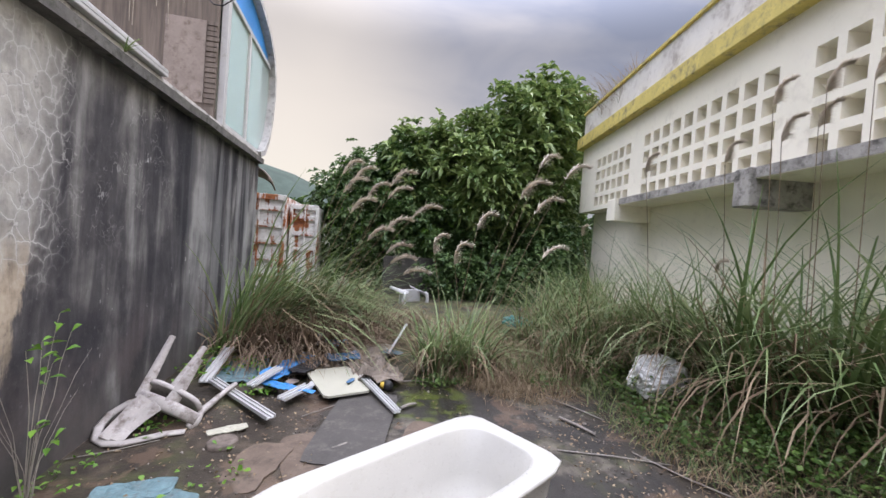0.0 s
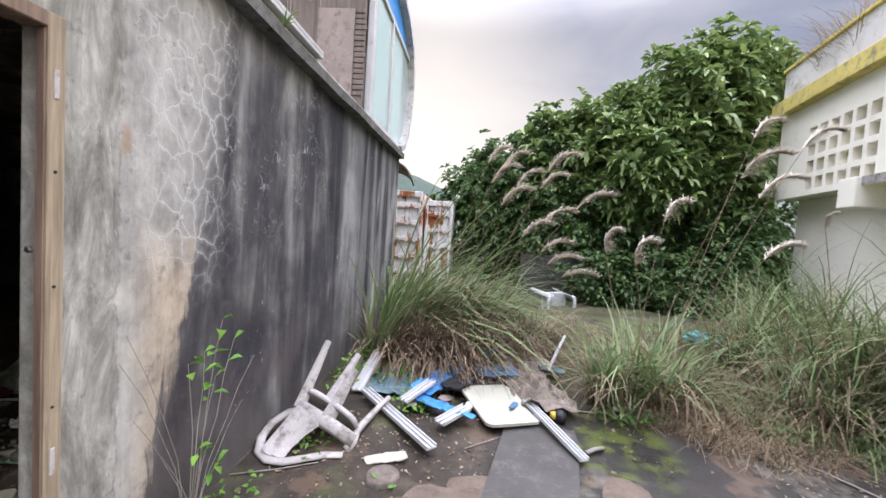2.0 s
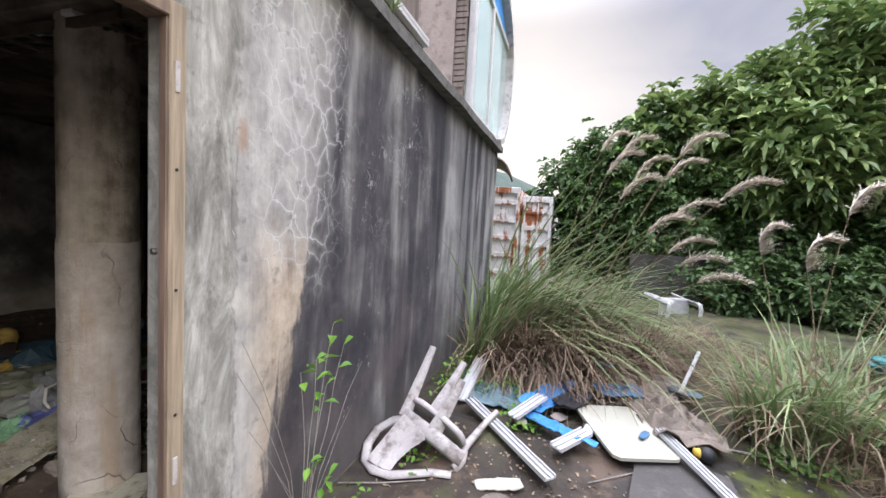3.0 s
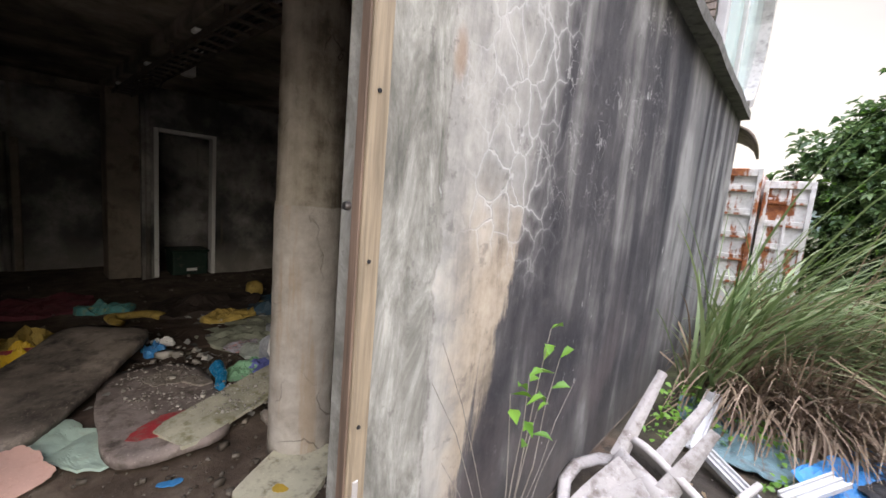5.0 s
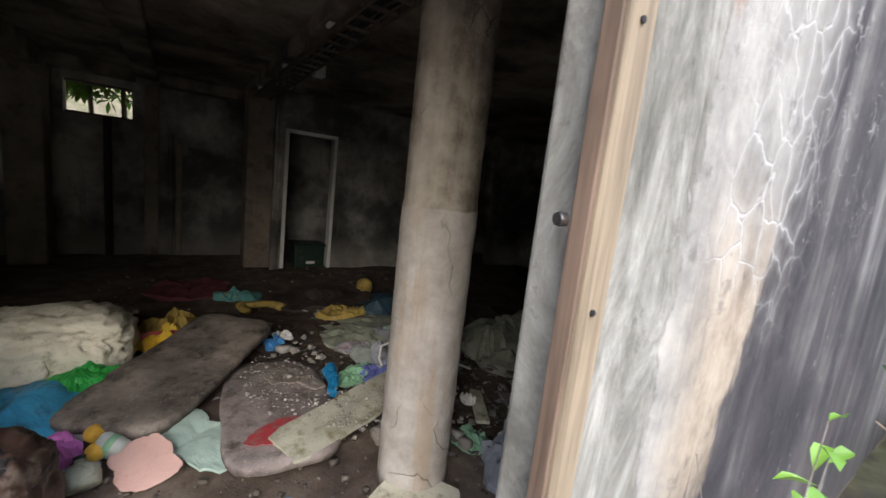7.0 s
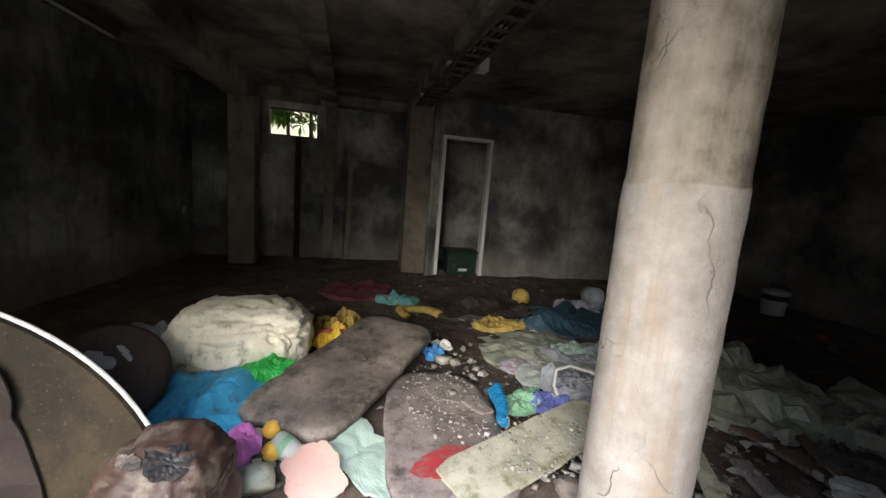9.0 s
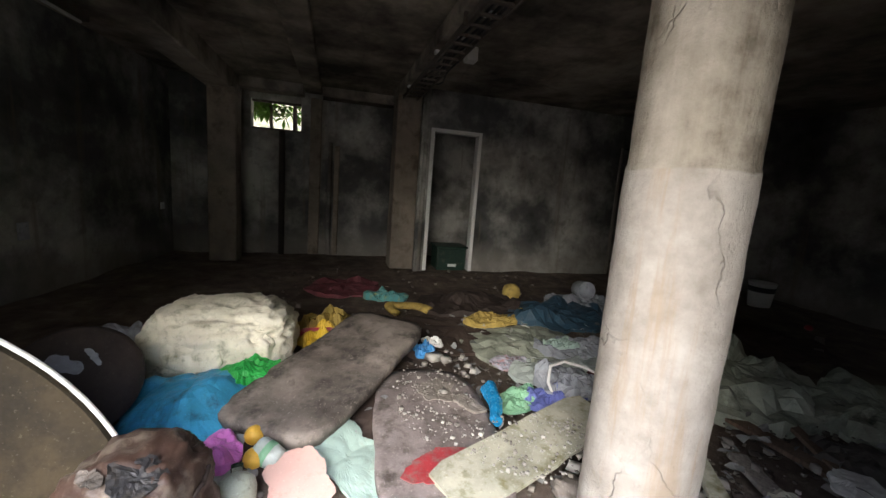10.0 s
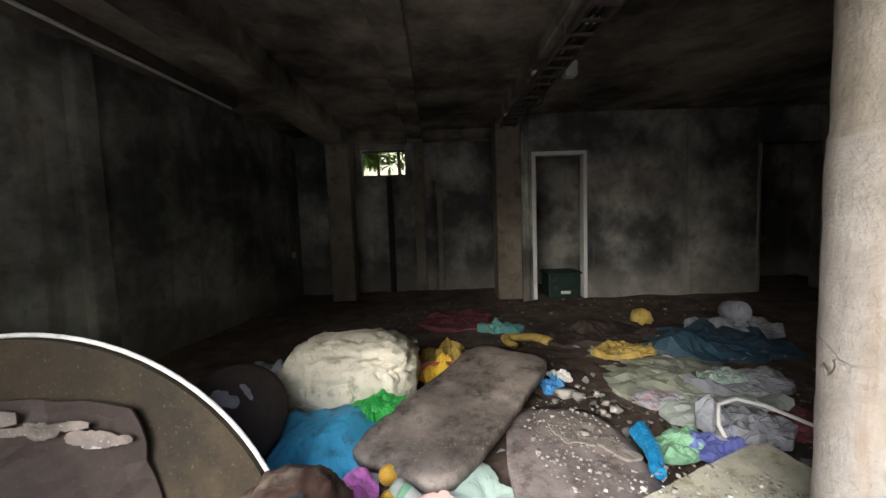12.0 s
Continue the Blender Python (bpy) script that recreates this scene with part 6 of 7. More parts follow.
for i in range(10):
    x = TX0 + 0.4 + i * 0.45
    part("clip", box_bm((x, TY0 - 0.02 + 0.06 * (i % 3), TZ + 0.046), (x + 0.07, TY0 + 0.05 + 0.06 * (i % 3), TZ + 0.075), 0.006), M_WHITE, tray)
for i in range(5):
    part("hanger", box_bm((TX0 + 0.4 + i * 1.1, TY0 - 0.021, TZ), (TX0 + 0.42 + i * 1.1, TY0 - 0.001, CEIL + 0.01), 0.0), M_GALV, tray)
thing("junction_box", box_bm((-0.055, -0.055, 0), (0.055, 0.055, 0.13), 0.01), M_WHITE, pose(-5.72, 2.86, CEIL - 0.13), "white junction box hanging at the ceiling", "box", False)
lamp = empty("batten_light", pose(-4.3, -0.62, 0, 0, 0, -3), "dead fluorescent batten fitting on the ceiling", "light fitting")
part("housing", box_bm((-2.2, -0.05, CEIL - 0.09), (0.3, 0.05, CEIL + 0.005), 0.008), M_GALV, lamp)
part("tube", tube_bm([(-2.15, 0.0, CEIL - 0.105), (-1.0, 0.0, CEIL - 0.105), (0.25, 0.0, CEIL - 0.105)], 0.014, 10), M_WHITE, lamp, "dusty glass tube")
thing("pipe", tube_bm([(RX0 + 0.07, 0.91, WZ0 - 0.01), (RX0 + 0.07, 0.91, 1.2), (RX0 + 0.07, 0.91, 0.0)], 0.045, 10), M_DARKDISC, pose(0, 0, 0), "dark drainpipe under the small window", "pipe")
thing("pipe", tube_bm([(RX0 + 0.04, 1.60, 1.75), (RX0 + 0.04, 1.60, 0.0)], 0.035, 8), M_PLASTER, pose(0, 0, 0), "plastered-over pipe on the back wall", "pipe")
thing("pipe", tube_bm([(-7.41, 2.86, CEIL), (-7.41, 2.86, 1.2), (-7.41, 2.86, 0.0)], 0.03, 8), M_PLASTER, pose(0, 0, 0), "pale pipe beside the door frame", "pipe")
thing("light_switch", box_bm((0, 0, 0), (0.09, 0.012, 0.09), 0.004), M_WHITE, LEFT @ pose(0.22, 0, 0.62), "white wall switch on the mouldy wall", "switch", False)
thing("socket_plate", box_bm((0, 0, 0), (0.11, 0.012, 0.15), 0.004), M_GREYCLOTH, LEFT @ pose(2.35, 0, 0.50), "dirty socket plate on the wall", "socket", False)

# near the door
M_CHIPCAKE = simple("fallen_plaster", (0.30, 0.265, 0.235), 0.95, 0.4, 9, (0.14, 0.115, 0.095), 0.5, bump=0.8)
M_PALESLAB = simple("pale_mossy_tile", (0.66, 0.64, 0.50), 0.85, 0.12, 7, (0.16, 0.13, 0.06), 0.45)
tile = thing("floor_tile", sheet_bm(outline(0.17, 0.24, 10, 0.05, 4.2, 56), 0.035, 0.006, 4, 0, 8, 3.1), M_PALESLAB, pose(-2.71, 2.50, 0.005, 0, 0, 30), "broken mossy pale tile at the column's foot", "tile", False)
part("rust_stain", turned(sheet_bm(outline(0.035, 0.025, 2, 0.4, 1.2, 28), 0.002, 0.003, 8, 0, 5, 1.0), pose(0.02, -0.13, 0.040)), M_OCHRE, tile, "orange rust stain")
thing("blue_scrap", sheet_bm(outline(0.05, 0.018, 3, 0.3, 1.7, 32), 0.004, 0.02, 14, 0, 6, 2.0), M_BLUE, pose(-2.98, 2.06, 0.03, 0, 0, 60), "small bright blue strip on the floor", "scrap", False)
thing("plaster_lump", roughen(blob_bm(0.10, 0.07, 0.05, 0.3, 3, 0.1, 4, 3.3), 0.006, 16), M_CHIPCAKE, pose(-3.20, 2.66, 0.0, 0, 0, 30), "broken lump of plaster beside the column", "rubble")
bale = thing("foam_bale", blob_bm(0.40, 0.33, 0.25, 0.13, 1.7, 0.09, 5, 2.0, 0.7), M_FOAM, pose(-4.62, 1.06, 0.0, 0, 0, 88), "large lumpy cream foam bale lying on rubbish", "foam bale")
part("fold", turned(sheet_bm(outline(0.16, 0.10, 2.6, 0.35, 4.1, 48), 0.012, 0.035, 8, 0.02, 10, 3.0, 0.008), pose(-0.10, -0.30, 0.20, 68, 0, -12)), M_FOAM, bale, "sagging fold of the foam", True)
part("fold", turned(sheet_bm(outline(0.13, 0.08, 2.6, 0.35, 7.1, 48), 0.012, 0.03, 8, 0.02, 10, 5.0, 0.008), pose(0.18, -0.27, 0.24, 62, 0, 14)), M_FOAM, bale, "", True)
thing("foam_scrap", sheet_bm(outline(0.07, 0.16, 3, 0.3, 2), 0.02, 0.05, 6, 0.02, 7, 3), M_FOAM, pose(-4.34, 1.18, 0.06, 0, 0, 80), "torn flap of cream foam", "foam", True)
slabA = thing("cushion", sheet_bm(outline(0.66, 0.29, 7, 0.07, 1.2, 72), 0.045, 0.03, 2.2, 0.008, 14, 1.5, 0.006), M_GREYCUSH, pose(-4.27, 1.755, 0.11, 0, -5, 146), "filthy grey-brown flat cushion leaning on the rubbish", "cushion")
mauve = thing("mauve_panel", sheet_bm(outline(0.58, 0.29, 4, 0.05, 3.4, 60), 0.04, 0.02, 2.0, 0.01, 9, 7.5, 0.004), M_MAUVE, pose(-3.71, 2.19, 0.03, 0, 2, 175), "dusty mauve panel covered with plaster chips", "panel")
part("plaster_cake", turned(sheet_bm(outline(0.13, 0.10, 3, 0.4, 2.7, 44), 0.006, 0.012, 10, 0, 8, 3.0, 0.006), pose(0.28, -0.05, 0.058)), M_CHIPCAKE, mauve, "grey cake of fallen plaster")
part("plaster_cake", turned(sheet_bm(outline(0.10, 0.05, 3, 0.4, 5.2, 40), 0.012, 0.012, 12, 0, 7, 6.0, 0.006), pose(0.12, -0.20, 0.058, 0, 0, 30)), M_CHIPCAKE, mauve)
thing("red_patch", sheet_bm(outline(0.18, 0.09, 2.2, 0.4, 6.1), 0.003, 0.006, 6, 0, 7, 2.0), M_RED, pose(-3.38, 2.15, 0.098, 0, 2, 105), "flaking red plastic sheet on the panel", "sheet", False)
thing("broken_board", sheet_bm(outline(0.50, 0.135, 12, 0.05, 5.5, 60), 0.02, 0.01, 4, 0, 8, 2.2), M_LICHEN, pose(-3.41, 2.56, 0.11, 4, -3, 112), "mossy broken white board strewn with chips", "board", False)
thing("pink_panel", sheet_bm(outline(0.135, 0.105, 5, 0.26, 8.8, 60), 0.005, 0.012, 3, 0.0, 8, 3.3), M_PINK, pose(-3.45, 1.585, 0.055, 12, 14, 25), "pale pink broken plastic panel on rubbish", "panel", False)
thing("foam_sheet", sheet_bm(outline(0.27, 0.14, 4.5, 0.42, 4.8, 84), 0.014, 0.05, 4.5, 0.0, 16, 5.3, 0.006), M_MINT, pose(-3.575, 1.765, 0.02, 0, 0, 43), "torn mint-green foam sheet on the floor", "foam", False)
thing("blue_sheet", sheet_bm(outline(0.34, 0.31, 3.4, 0.16, 3.8, 60), 0.008, 0.10, 4, 0.12, 10, 6.3, 0.018), M_BLUECLOTH, pose(-4.09, 1.03, 0.0, 0, 0, 20), "crumpled bright blue plastic sheet on rubbish", "sheet", False)
thing("blue_sheet", sheet_bm(outline(0.12, 0.09, 3, 0.3, 3), 0.006, 0.06, 8, 0.05, 8, 1.3), M_BLUE, pose(-4.71, 0.59, 0.05, 0, 0, 20), "small crumpled blue bag beside the foam", "bag", False)
thing("green_bag", sheet_bm(outline(0.19, 0.11, 2.5, 0.35, 2.8, 54), 0.006, 0.10, 9, 0.05, 10, 8.3, 0.02), M_GREEN, pose(-4.22, 1.24, 0.10, 0, 0, 120), "crumpled bright green plastic bag on rubbish", "bag", False)
thing("magenta_bag", sheet_bm(outline(0.11, 0.085, 3, 0.25, 7.8), 0.006, 0.06, 10, 0.05, 8, 4.3, 0.012), M_MAGENTA, pose(-3.63, 1.25, 0.05, 0, 0, 30), "crumpled magenta plastic packet on rubbish", "packet", False)
for x, y, z in ((-3.73, 1.375, 0.045), (-3.575, 1.40, 0.045)):
    thing("orange", roughen(blob_bm(0.042, 0.042, 0.042, 0.06, 2, 0.02, 3, x), 0.001, 20), M_ORANGE, pose(x, y, z), "small shrivelled orange on the rubbish", "fruit", True, "oranges")
jar = thing("plastic_tub", turned(lathe_bm([(0.035, 0), (0.045, 0.005), (0.05, 0.04), (0.05, 0.10), (0.042, 0.115)], 22), pose(0, 0, 0, 70, 0, 0)), M_CLEAR, pose(-3.56, 1.50, 0.06, 0, 0, -30), "crushed clear plastic tub with a green band", "tub")
part("band", turned(lathe_bm([(0.0512, 0.045), (0.0515, 0.06), (0.0512, 0.075)], 22), pose(0, 0, 0, 70, 0, 0)), M_PALEGREEN, jar, "green printed band", True)
bott = thing("plastic_jug", turned(lathe_bm([(0.10, 0), (0.13, 0.01), (0.135, 0.10), (0.12, 0.16), (0.06, 0.20), (0.035, 0.21), (0.035, 0.235)], 26), pose(0, 0, 0, -48, 0, 0)), M_GREYGREEN, pose(-3.37, 1.38, 0.05, 0, 0, 100) @ Matrix.Scale(0.5, 4), "cloudy grey plastic jug lying on its side", "jug")
part("cap", turned(lathe_bm([(0.042, 0.236), (0.042, 0.262), (0.03, 0.266)], 20), pose(0, 0, 0, -48, 0, 0)), M_GREENBOX, bott, "dark cap", True)
thing("paper_scrap", sheet_bm(outline(0.10, 0.20, 5, 0.12, 3), 0.004, 0.02, 6, 0.01, 6, 4), M_CLEAR, pose(-3.52, 1.11, 0.03, 0, 0, 20), "pale greenish plastic scrap on the floor", "scrap", False)
pouf = thing("pouf", roughen(blob_bm(0.185, 0.18, 0.24, 0.10, 2.6, 0.06, 5, 9.0, 0.7), 0.007, 16), M_RUSTBROWN, pose(-3.20, 1.16, 0.0, 0, 0, 80), "cracked red-brown leather pouf, torn open", "pouf")
part("piping", tube_bm([(0.178 * math.cos(k * math.pi / 18), 0.172 * math.sin(k * math.pi / 18), 0.30 + 0.012 * math.sin(k * 0.9)) for k in range(37)], 0.007, 6), M_DARKDISC, pouf, "worn seam piping", True)
# no hollow is cut: a thin black sheet paints the shade inside the tear
part("torn_pit_shade", turned(sheet_bm(outline(0.07, 0.05, 2.4, 0.4, 3.3, 40), 0.004, 0.012, 14, 0.0, 7, 2.0, 0.008), pose(0.06, -0.09, 0.395, 24, 12, 20)), M_BLACK, pouf, "flat black patch painting the dark inside of a torn pit in the leather")
part("peel", turned(sheet_bm(outline(0.05, 0.02, 2.4, 0.5, 6.3, 36), 0.003, 0.012, 14, 0.0, 6, 4.0, 0.006), pose(-0.05, -0.10, 0.40, 22, -8, -30)), M_GREYCUSH, pouf, "pale peeling flake")
seat_tilt = pose(0, 0, 0, 0, 52, 0)
stool = thing("round_seat", turned(lathe_bm([(0.02, 0), (0.22, 0.0), (0.25, 0.02), (0.255, 0.06), (0.23, 0.085), (0.02, 0.09)], 40), seat_tilt), M_DARKDISC, pose(-4.05, 0.58, 0.20, 0, 0, 12), "dark brown round seat with torn paper patches", "stool seat")
for x, y, rx, ry, r in ((-0.07, -0.04, 0.075, 0.032, 70), (-0.10, 0.06, 0.055, 0.014, 35), (-0.02, -0.08, 0.04, 0.02, 10)):
    part("torn_paper", turned(sheet_bm(outline(rx, ry, 3, 0.45, rx * 50, 36), 0.002, 0.006, 9, 0, 6, ry * 60), seat_tilt @ pose(x, y, 0.0895, 0, 0, r)), M_GREYCLOTH, stool, "torn pale paper stuck on")

# arched panel with its pale rim
arch = empty("arched_panel", pose(-3.37, 0.24, -0.045, 0, -3, 0), "brown stained arched panel with a white rim, leaning upright", "panel")
bm = bmesh.new()
R = 0.862
arc = [(R * math.cos(a * math.pi / 48), R * math.sin(a * math.pi / 48)) for a in range(49)]
fr1 = [bm.verts.new((0.02, y, z)) for y, z in arc]
bk1 = [bm.verts.new((-0.03, y, z)) for y, z in arc]
bm.faces.new(fr1)
bm.faces.new(bk1[::-1])
for a in range(48):
    bm.faces.new((fr1[a], bk1[a], bk1[a + 1], fr1[a + 1]))
bm.faces.new((fr1[48], bk1[48], bk1[0], fr1[0]))
part("board", bm, M_BROWNPANEL, arch)
part("rim", tube_bm([(0.0, (R + 0.012) * math.cos(a * math.pi / 40), max(0.02, (R + 0.012) * math.sin(a * math.pi / 40))) for a in range(41)], 0.008, 8), M_WHITE, arch, "white plastic rim", True)
part("torn_cover", turned(sheet_bm(outline(0.68, 0.31, 9, 0.10, 2.4, 72), 0.008, 0.035, 5, 0, 9, 2.2, 0.014), pose(0.022, -0.22, 0.35, 90, 0, 90)), M_DARKDISC, arch, "dark torn covering")
for i in range(7):
    part("flake", turned(sheet_bm(outline(0.05 + 0.02 * (i % 3), 0.014 + 0.012 * (i % 2), 3, 0.4, i * 1.1, 28), 0.003, 0.012, 8, 0, 4, i), pose(0.068, -0.10 + 0.075 * i, 0.625 - 0.012 * i + 0.02 * math.sin(i * 2), 90, 12 * math.sin(i * 3), 90)), M_GREYCUSH, arch, "pale peeling flake" if i == 0 else "")
part("label", turned(sheet_bm(outline(0.035, 0.018, 6, 0.05, 1.0, 20), 0.003, 0.004, 8, 0, 4, 1.0), pose(0.068, 0.28, 0.54, 90, 0, 90)), M_GREYCLOTH, arch, "dirty pale label")

# middle ground
SHEETS = [("yellow_bag", -5.12, 1.69, 0.0, 0.24, 0.22, 20, M_YELLOWFOAM, 0.22, "crumpled ochre bag", "bag"), ("yellow_packet", -4.83, 1.62, 0.05, 0.14, 0.17, 30, M_YELLOWBAG, 0.12, "bright yellow crumpled packet", "packet"),
          ("foam_strip", -5.20, 3.08, 0.02, 0.16, 0.26, 15, M_YELLOWFOAM, 0.09, "ochre foam piece", "foam"), ("foam_strip", -5.49, 3.53, 0.0, 0.16, 0.08, 60, M_YELLOWFOAM, 0.07, "ochre foam piece", "foam"),
          ("snack_packet", -6.01, 2.25, 0.0, 0.13, 0.22, 0, simple("teal_packet", (0.10, 0.33, 0.33), 0.4, 0.4, 9, (0.5, 0.35, 0.05), 0.4), 0.10, "teal and yellow snack packet", "packet"),
          ("basin", -6.43, 1.81, 0.0, 0.35, 0.40, 0, M_MAROON, 0.06, "dull red plastic basin", "basin"), ("dark_sheet", -5.05, 2.79, 0.0, 0.45, 0.5, 20, M_DARKBROWN, 0.05, "dark brown sheet", "sheet"), ("dark_sheet", -5.68, 3.02, 0.02, 0.35, 0.55, 0, M_DARKDISC, 0.12, "black crumpled sheet", "sheet"),
          ("green_sheet", -4.66, 3.20, 0.0, 0.42, 0.55, 10, M_GREYGREEN, 0.09, "grey-green plastic sheet", "sheet"), ("blue_bag", -5.33, 3.89, 0.0, 0.42, 0.55, 0, M_NAVY, 0.16, "dark blue plastic bag", "bag"), ("pale_bag", -5.77, 4.44, 0.0, 0.28, 0.42, 0, M_GREYCLOTH, 0.13, "pale crumpled bag", "bag"),
          ("crisp_packet", -4.34, 2.91, 0.03, 0.11, 0.15, 0, simple("printed_foil", (0.45, 0.45, 0.52), 0.35, 0.5, 22, (0.50, 0.16, 0.10), 0.5), 0.04, "printed foil snack packet", "packet"), ("white_cloth", -4.49, 3.52, 0.04, 0.18, 0.32, 10, M_GREYCLOTH, 0.11, "crumpled pale cloth", "cloth"), ("pale_sheet", -4.19, 3.17, 0.03, 0.16, 0.36, 5, M_CLEAR, 0.09, "cloudy plastic sheet", "sheet"),
          ("purple_cloth", -3.81, 2.93, 0.06, 0.13, 0.18, 20, M_PURPLE, 0.08, "violet-blue cloth", "cloth"), ("grey_bag", -3.93, 3.09, 0.08, 0.17, 0.22, 20, M_GREYCLOTH, 0.11, "pale grey bag with white piping", "bag"), ("maroon_cloth", -3.96, 3.44, 0.05, 0.14, 0.24, -10, M_MAROON, 0.07, "maroon cloth", "cloth"),
          ("green_net", -3.86, 2.72, 0.05, 0.09, 0.17, 25, M_PALEGREEN, 0.07, "pale green plastic net", "net"), ("blue_scrap", -4.59, 2.33, 0.03, 0.10, 0.07, 0, M_BLUE, 0.08, "bright blue wrapper", "wrapper"), ("white_scrap", -4.71, 2.42, 0.05, 0.09, 0.04, 40, M_WHITE, 0.05, "torn white wrapper", "wrapper"), ("teal_scrap", -4.48, 3.36, 0.10, 0.08, 0.14, 0, M_MINT, 0.05, "pale teal cloth scrap", "cloth"),
          ("pale_scrap", -5.05, 0.33, 0.0, 0.2, 0.24, 0, M_GREYCLOTH, 0.10, "crumpled grey paper", "paper"), ("white_scrap", -4.71, 0.43, 0.02, 0.16, 0.1, 20, M_WHITE, 0.06, "dirty white packaging", "packaging"), ("pale_scrap", -4.55, 0.76, 0.03, 0.08, 0.4, 10, M_GREYCLOTH, 0.06, "pale torn cloth", "cloth"),
          ("rag", -4.74, 2.05, 0.0, 0.5, 0.5, 0, M_DARKBROWN, 0.05, "dark matted rag", "rag"), ("grey_rag", -4.00, 1.61, 0.0, 0.4, 0.4, 0, M_DARKBROWN, 0.04, "dark matted rag", "rag"),
          # behind the column
          ("green_tarp", -3.93, 4.30, 0.0, 0.55, 0.6, 0, M_GREYGREEN, 0.30, "grey-green tarpaulin heap", "tarpaulin"), ("green_tarp", -3.35, 5.01, 0.0, 0.4, 0.55, 30, M_GREYGREEN, 0.16, "dark green tarpaulin", "tarpaulin"), ("grey_cloth", -2.68, 3.24, 0.02, 0.24, 0.30, 20, M_GREYCLOTH, 0.16, "bundled blue-grey cloth", "cloth"),
          ("grey_cloth", -3.08, 4.24, 0.02, 0.16, 0.28, -30, M_MAT, 0.10, "dark grey rag", "cloth"), ("white_shard", -2.96, 3.87, 0.08, 0.09, 0.12, 20, M_WHITE, 0.02, "white plastic shard", "shard"), ("white_shard", -3.23, 3.22, 0.1, 0.05, 0.05, 0, M_WHITE, 0.04, "small white scrap", "scrap"), ("tan_shard", -2.89, 3.43, 0.04, 0.13, 0.17, 10, M_LICHEN, 0.05, "broken tan board", "board"),
          ("teal_scrap", -2.97, 3.05, 0.03, 0.10, 0.09, 0, M_PALEGREEN, 0.05, "green plastic scrap", "scrap"), ("cloth", -4.61, 5.40, 0.0, 0.5, 0.6, 0, M_DARKBROWN, 0.12, "dark heap of rags", "rags")]
for i, (nm, x, y, z, rx, ry, rot, mt, amp, lab, cat) in enumerate(SHEETS):
    thing(nm, sheet_bm(outline(rx, ry, 2.8, 0.25, i * 1.3 + 0.4, 44), 0.007, amp, 2.2 / max(rx, ry), amp * 0.35, 9, i * 3.1 + 1, amp * 0.22), mt, pose(x, y, z, 0, 0, rot), lab + " among the rubbish", cat, False)
thing("red_packet", sheet_bm(outline(0.035, 0.125, 6, 0.08, 0.4), 0.006, 0.008, 6, 0, 6, 1.0), M_RED, pose(-4.78, 1.60, 0.13, 0, 55, 0), "red printed packet among the rubbish", "packet", False)
txt = bpy.data.curves.new("price", "FONT")
txt.body, txt.size, txt.extrude, txt.align_x = "29", 0.10, 0.001, "CENTER"
txt_me = new("price", txt)
dg = bpy.context.evaluated_depsgraph_get()
me = bpy.data.meshes.new_from_object(txt_me.evaluated_get(dg))
bpy.data.objects.remove(txt_me)
me.materials.append(M_WHITE)
tx = tagged(new("packet_lettering", me), "white printed numerals on the red packet", "lettering")
tx.matrix_world = pose(-4.778, 1.60, 0.118, 35, 0, 90) @ pose(0, 0, 0.014) @ Matrix.Scale(0.62, 4)
thing("piping", tube_bm([(-3.80, 2.91, 0.08), (-3.84, 2.88, 0.17), (-3.90, 2.92, 0.235), (-3.92, 3.02, 0.25), (-3.88, 3.13, 0.23), (-3.81, 3.26, 0.18), (-3.71, 3.40, 0.13), (-3.60, 3.53, 0.09)], 0.009, 7), M_WHITE, pose(0, 0, 0), "loop of white plastic piping on rubbish", "piping")
thing("foam_roll", tube_bm([(-5.47 - 0.2 * math.sin(a * 0.3), 2.45 + 0.2 * math.cos(a * 0.3 + 0.6) - 0.04, 0.05 + 0.01 * math.sin(a)) for a in range(12)], 0.06, 9, 0.7, 0.6), M_YELLOWFOAM, pose(0, 0, 0), "curled ochre foam roll on the floor", "foam")
thing("wire", tube_bm([(-4.11, 1.78, 0.03), (-4.17, 1.90, 0.05), (-4.15, 2.03, 0.04), (-4.11, 2.15, 0.08)], 0.005, 6), M_WHITE, pose(0, 0, 0), "thin white cable across the rubbish", "cable")
btl = roughen(tube_bm([(0, 0, 0.045), (0.06, 0, 0.05), (0.14, 0.01, 0.05), (0.22, 0.0, 0.045), (0.28, -0.01, 0.04), (0.31, -0.01, 0.04)], 0.048, 14, 0.5), 0.012, 28)
thing("blue_bottle", btl, M_CYAN, pose(-3.92, 2.56, 0.06, 0, 0, -12), "crushed shiny blue plastic bottle", "bottle", False)
thing("yellow_can", roughen(blob_bm(0.08, 0.09, 0.10, 0.1, 2, 0.04, 3, 4.4, 0.7), 0.004, 9), M_YELLOWFOAM, pose(-6.02, 3.67, 0.0), "dirty yellow plastic container", "container")
tin = thing("paint_tin", turned(lathe_bm([(0.09, 0), (0.1, 0.005), (0.1, 0.2), (0.095, 0.2), (0.09, 0.02), (0.01, 0.02)], 26), pose(0, 0, 0.1, 0, 80, 0)), M_GREYCLOTH, pose(-5.90, 4.48, 0.05, 0, 0, -10), "open pale tin lying on its side", "tin")
bk = empty("bucket", pose(-5.64, 6.98, 0.0), "white plastic bucket with a dark band", "bucket")
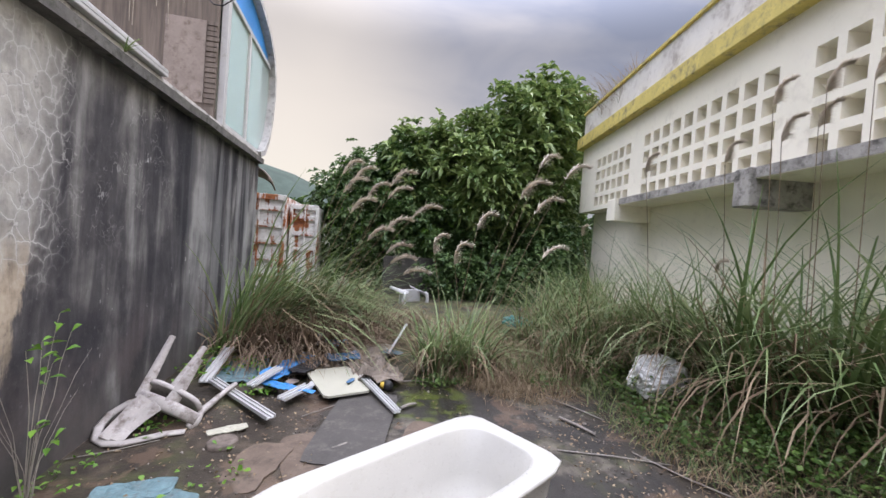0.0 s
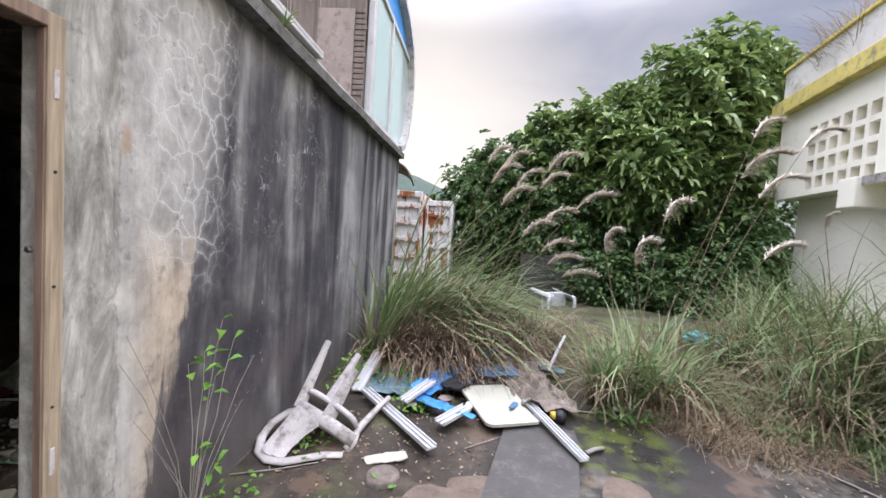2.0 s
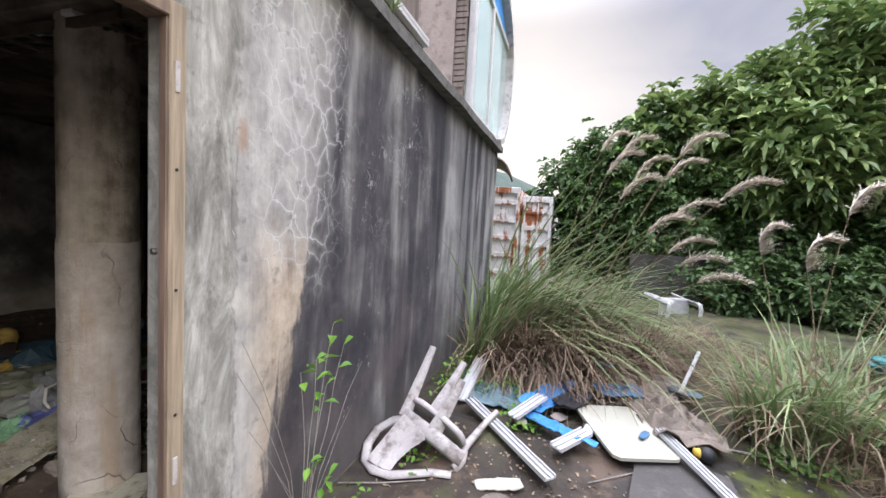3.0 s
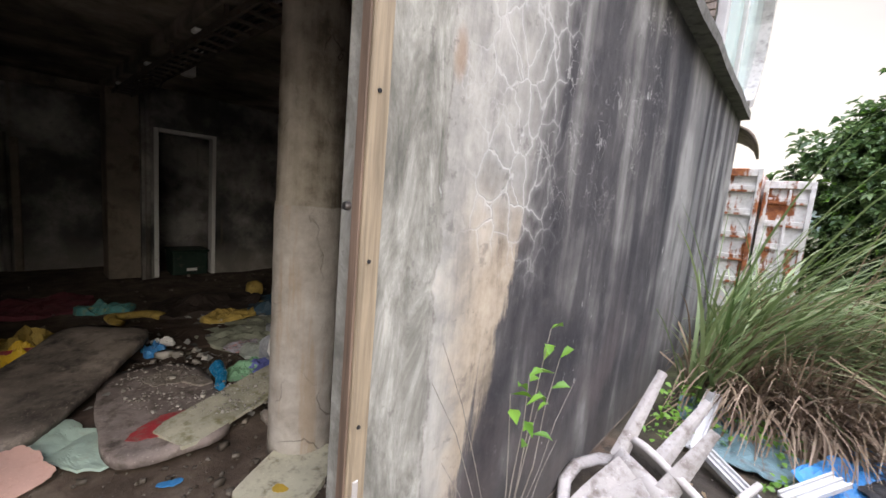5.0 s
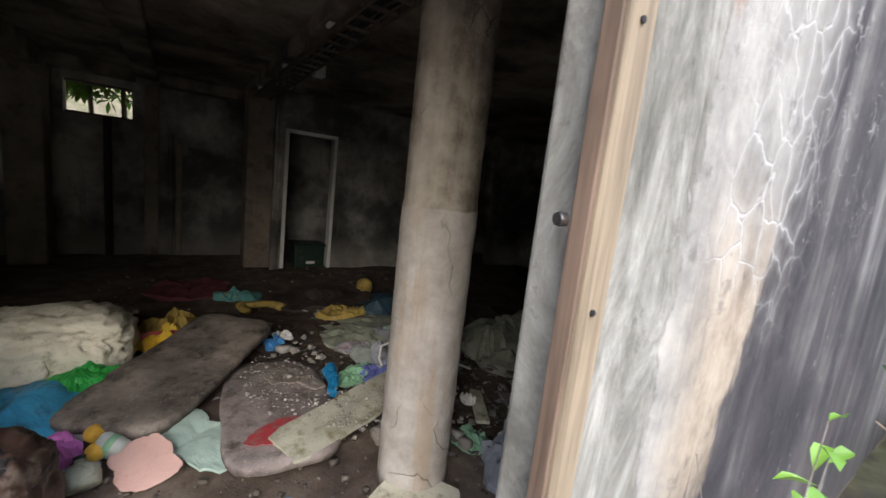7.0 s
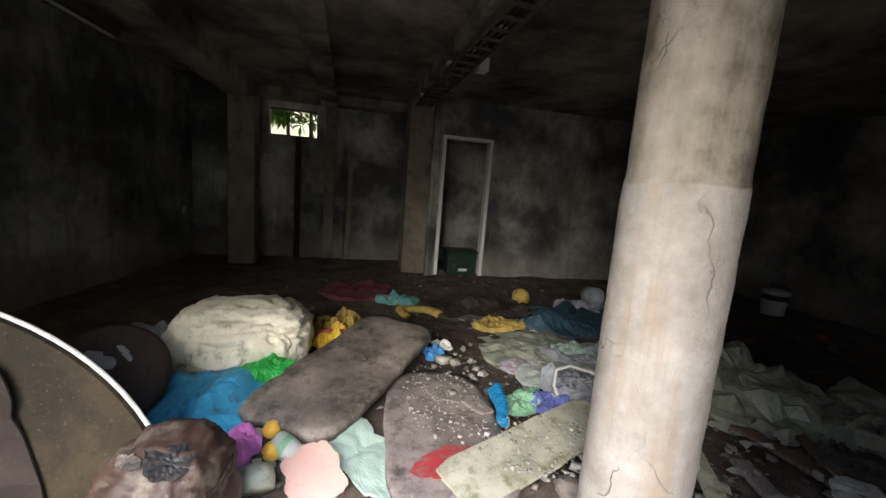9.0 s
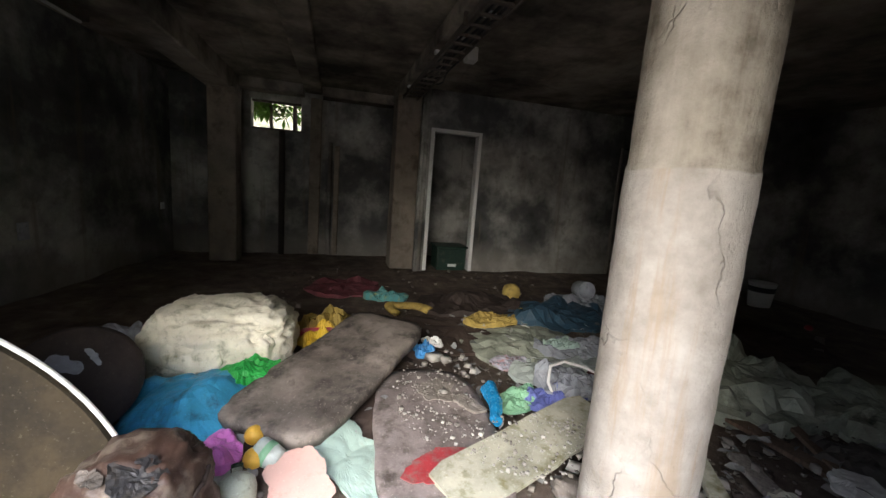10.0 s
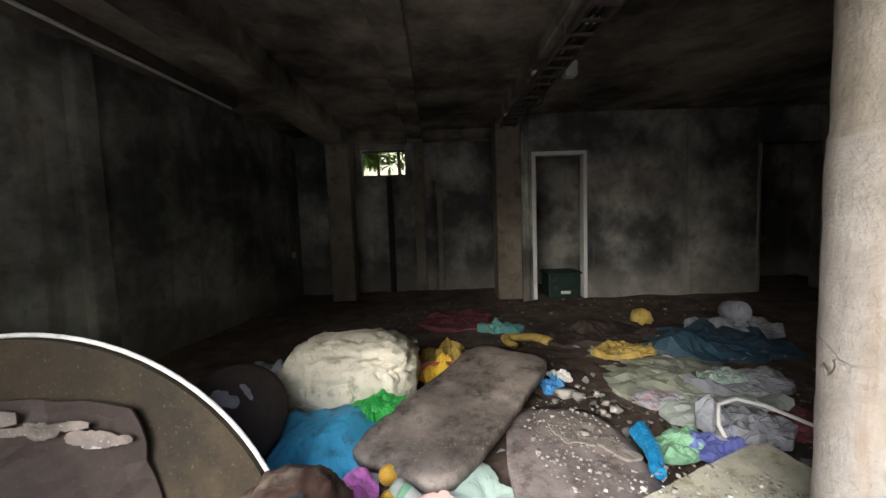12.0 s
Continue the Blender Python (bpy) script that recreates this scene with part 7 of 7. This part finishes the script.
part("body", lathe_bm([(0.11, 0), (0.12, 0.01), (0.145, 0.30), (0.15, 0.305), (0.15, 0.32), (0.138, 0.32), (0.115, 0.03), (0.01, 0.03)], 28), M_WHITE, bk, "", True)
part("band", lathe_bm([(0.137, 0.20), (0.1395, 0.205), (0.145, 0.262), (0.142, 0.267)], 28), M_BLACK, bk, "dark band", True)
thing("plastic_scrap", blob_bm(0.035, 0.035, 0.025, 0.1, 2, 0.05, 3, 1), M_RED, pose(-2.88, 4.25, 0.05), "small bright red plastic scrap", "scrap")
thing("plastic_scrap", blob_bm(0.035, 0.035, 0.03, 0.1, 2, 0.05, 3, 2), M_RED, pose(-4.79, 6.52, 0.02), "small red plastic scrap on the floor", "scrap")


def plank(x, y, rot, L, w, mat=M_GREYWOOD, z=0.03, tilt=0):
    thing("plank", turned(roughen(box_bm((-w / 2, -0.012, -L / 2), (w / 2, 0.012, L / 2), 0.004), 0.006, 5, x), pose(0, 0, 0, 90, 0, 0)), mat, pose(x, y, z, tilt, 0, rot), "broken weathered plank on the rubbish heap", "plank", False, "planks")


for args in ((-3.02, 3.48, 70, 0.5, 0.09, M_GREYWOOD, 0.06), (-2.82, 3.93, 85, 0.45, 0.07, M_GREYWOOD, 0.05), (-3.28, 3.90, 95, 1.1, 0.10, M_DARKWOOD, 0.05), (-2.72, 4.21, 110, 0.6, 0.08, M_GREYWOOD, 0.03), (-4.39, 6.01, 30, 0.7, 0.07, M_GREYWOOD, 0.03), (-3.17, 3.26, 60, 0.35, 0.08, M_LICHEN, 0.09), (-3.44, 4.17, 60, 0.9, 0.06, M_DARKWOOD, 0.06)):
    plank(*args)


def heap(cx, cy, rx, ry, n, z0, z1):
    a, r = rng.random(n) * 2 * math.pi, np.sqrt(rng.random(n))
    return np.stack([cx + rx * r * np.cos(a), cy + ry * r * np.sin(a), rng.uniform(z0, z1, n)], axis=1)


rubble("plaster_chips", np.concatenate([heap(-3.90, 2.23, 0.40, 0.22, 300, 0.085, 0.1), heap(-3.38, 2.57, 0.22, 0.32, 320, 0.145, 0.16)]), 0.0048, M_PALECHIP, "pale plaster chips lying on the broken boards")
rubble("floor_rubble", np.concatenate([heap(-3.54, 1.95, 1.2, 1.5, 900, 0.0, 0.02), heap(-4.50, 2.65, 1.3, 1.4, 900, 0.0, 0.03), heap(-3.18, 3.74, 0.8, 1.0, 700, 0.0, 0.06), heap(-5.33, 3.03, 2.5, 2.8, 900, 0.0, 0.02), heap(-2.46, 2.06, 0.5, 0.8, 260, 0.0, 0.015)]), 0.009, M_CHIP, "broken rubble and dirt on the floor")
rubble("floor_rubble", np.concatenate([heap(-3.22, 2.94, 0.25, 0.25, 24, 0.02, 0.08), heap(-3.07, 3.42, 0.4, 0.5, 40, 0.02, 0.09), heap(-4.26, 2.50, 0.3, 0.25, 40, 0.03, 0.07)]), 0.017, M_PALECHIP, "lumps of fallen plaster on the floor")
M_LITTER = chip_material("paper_litter", (0.10, 0.10, 0.10), (0.62, 0.62, 0.60))
n_l = 520
lb = np.concatenate([heap(-4.42, 3.05, 1.4, 1.5, 260, 0.02, 0.06), heap(-3.28, 3.84, 0.8, 1.2, 160, 0.03, 0.1), heap(-4.16, 0.99, 0.9, 0.9, 100, 0.02, 0.06)])
ax = rng.normal(0, 1, (n_l, 3)) * np.array([1, 1, 0.25])
v, f = leaf_arrays(lb, ax, rng.uniform(0.03, 0.10, n_l), rng.uniform(0.02, 0.06, n_l), 0.05)
tagged(raw_mesh("litter", v, f, M_LITTER), "torn paper and plastic scraps over the floor", "litter", kind="stuff")
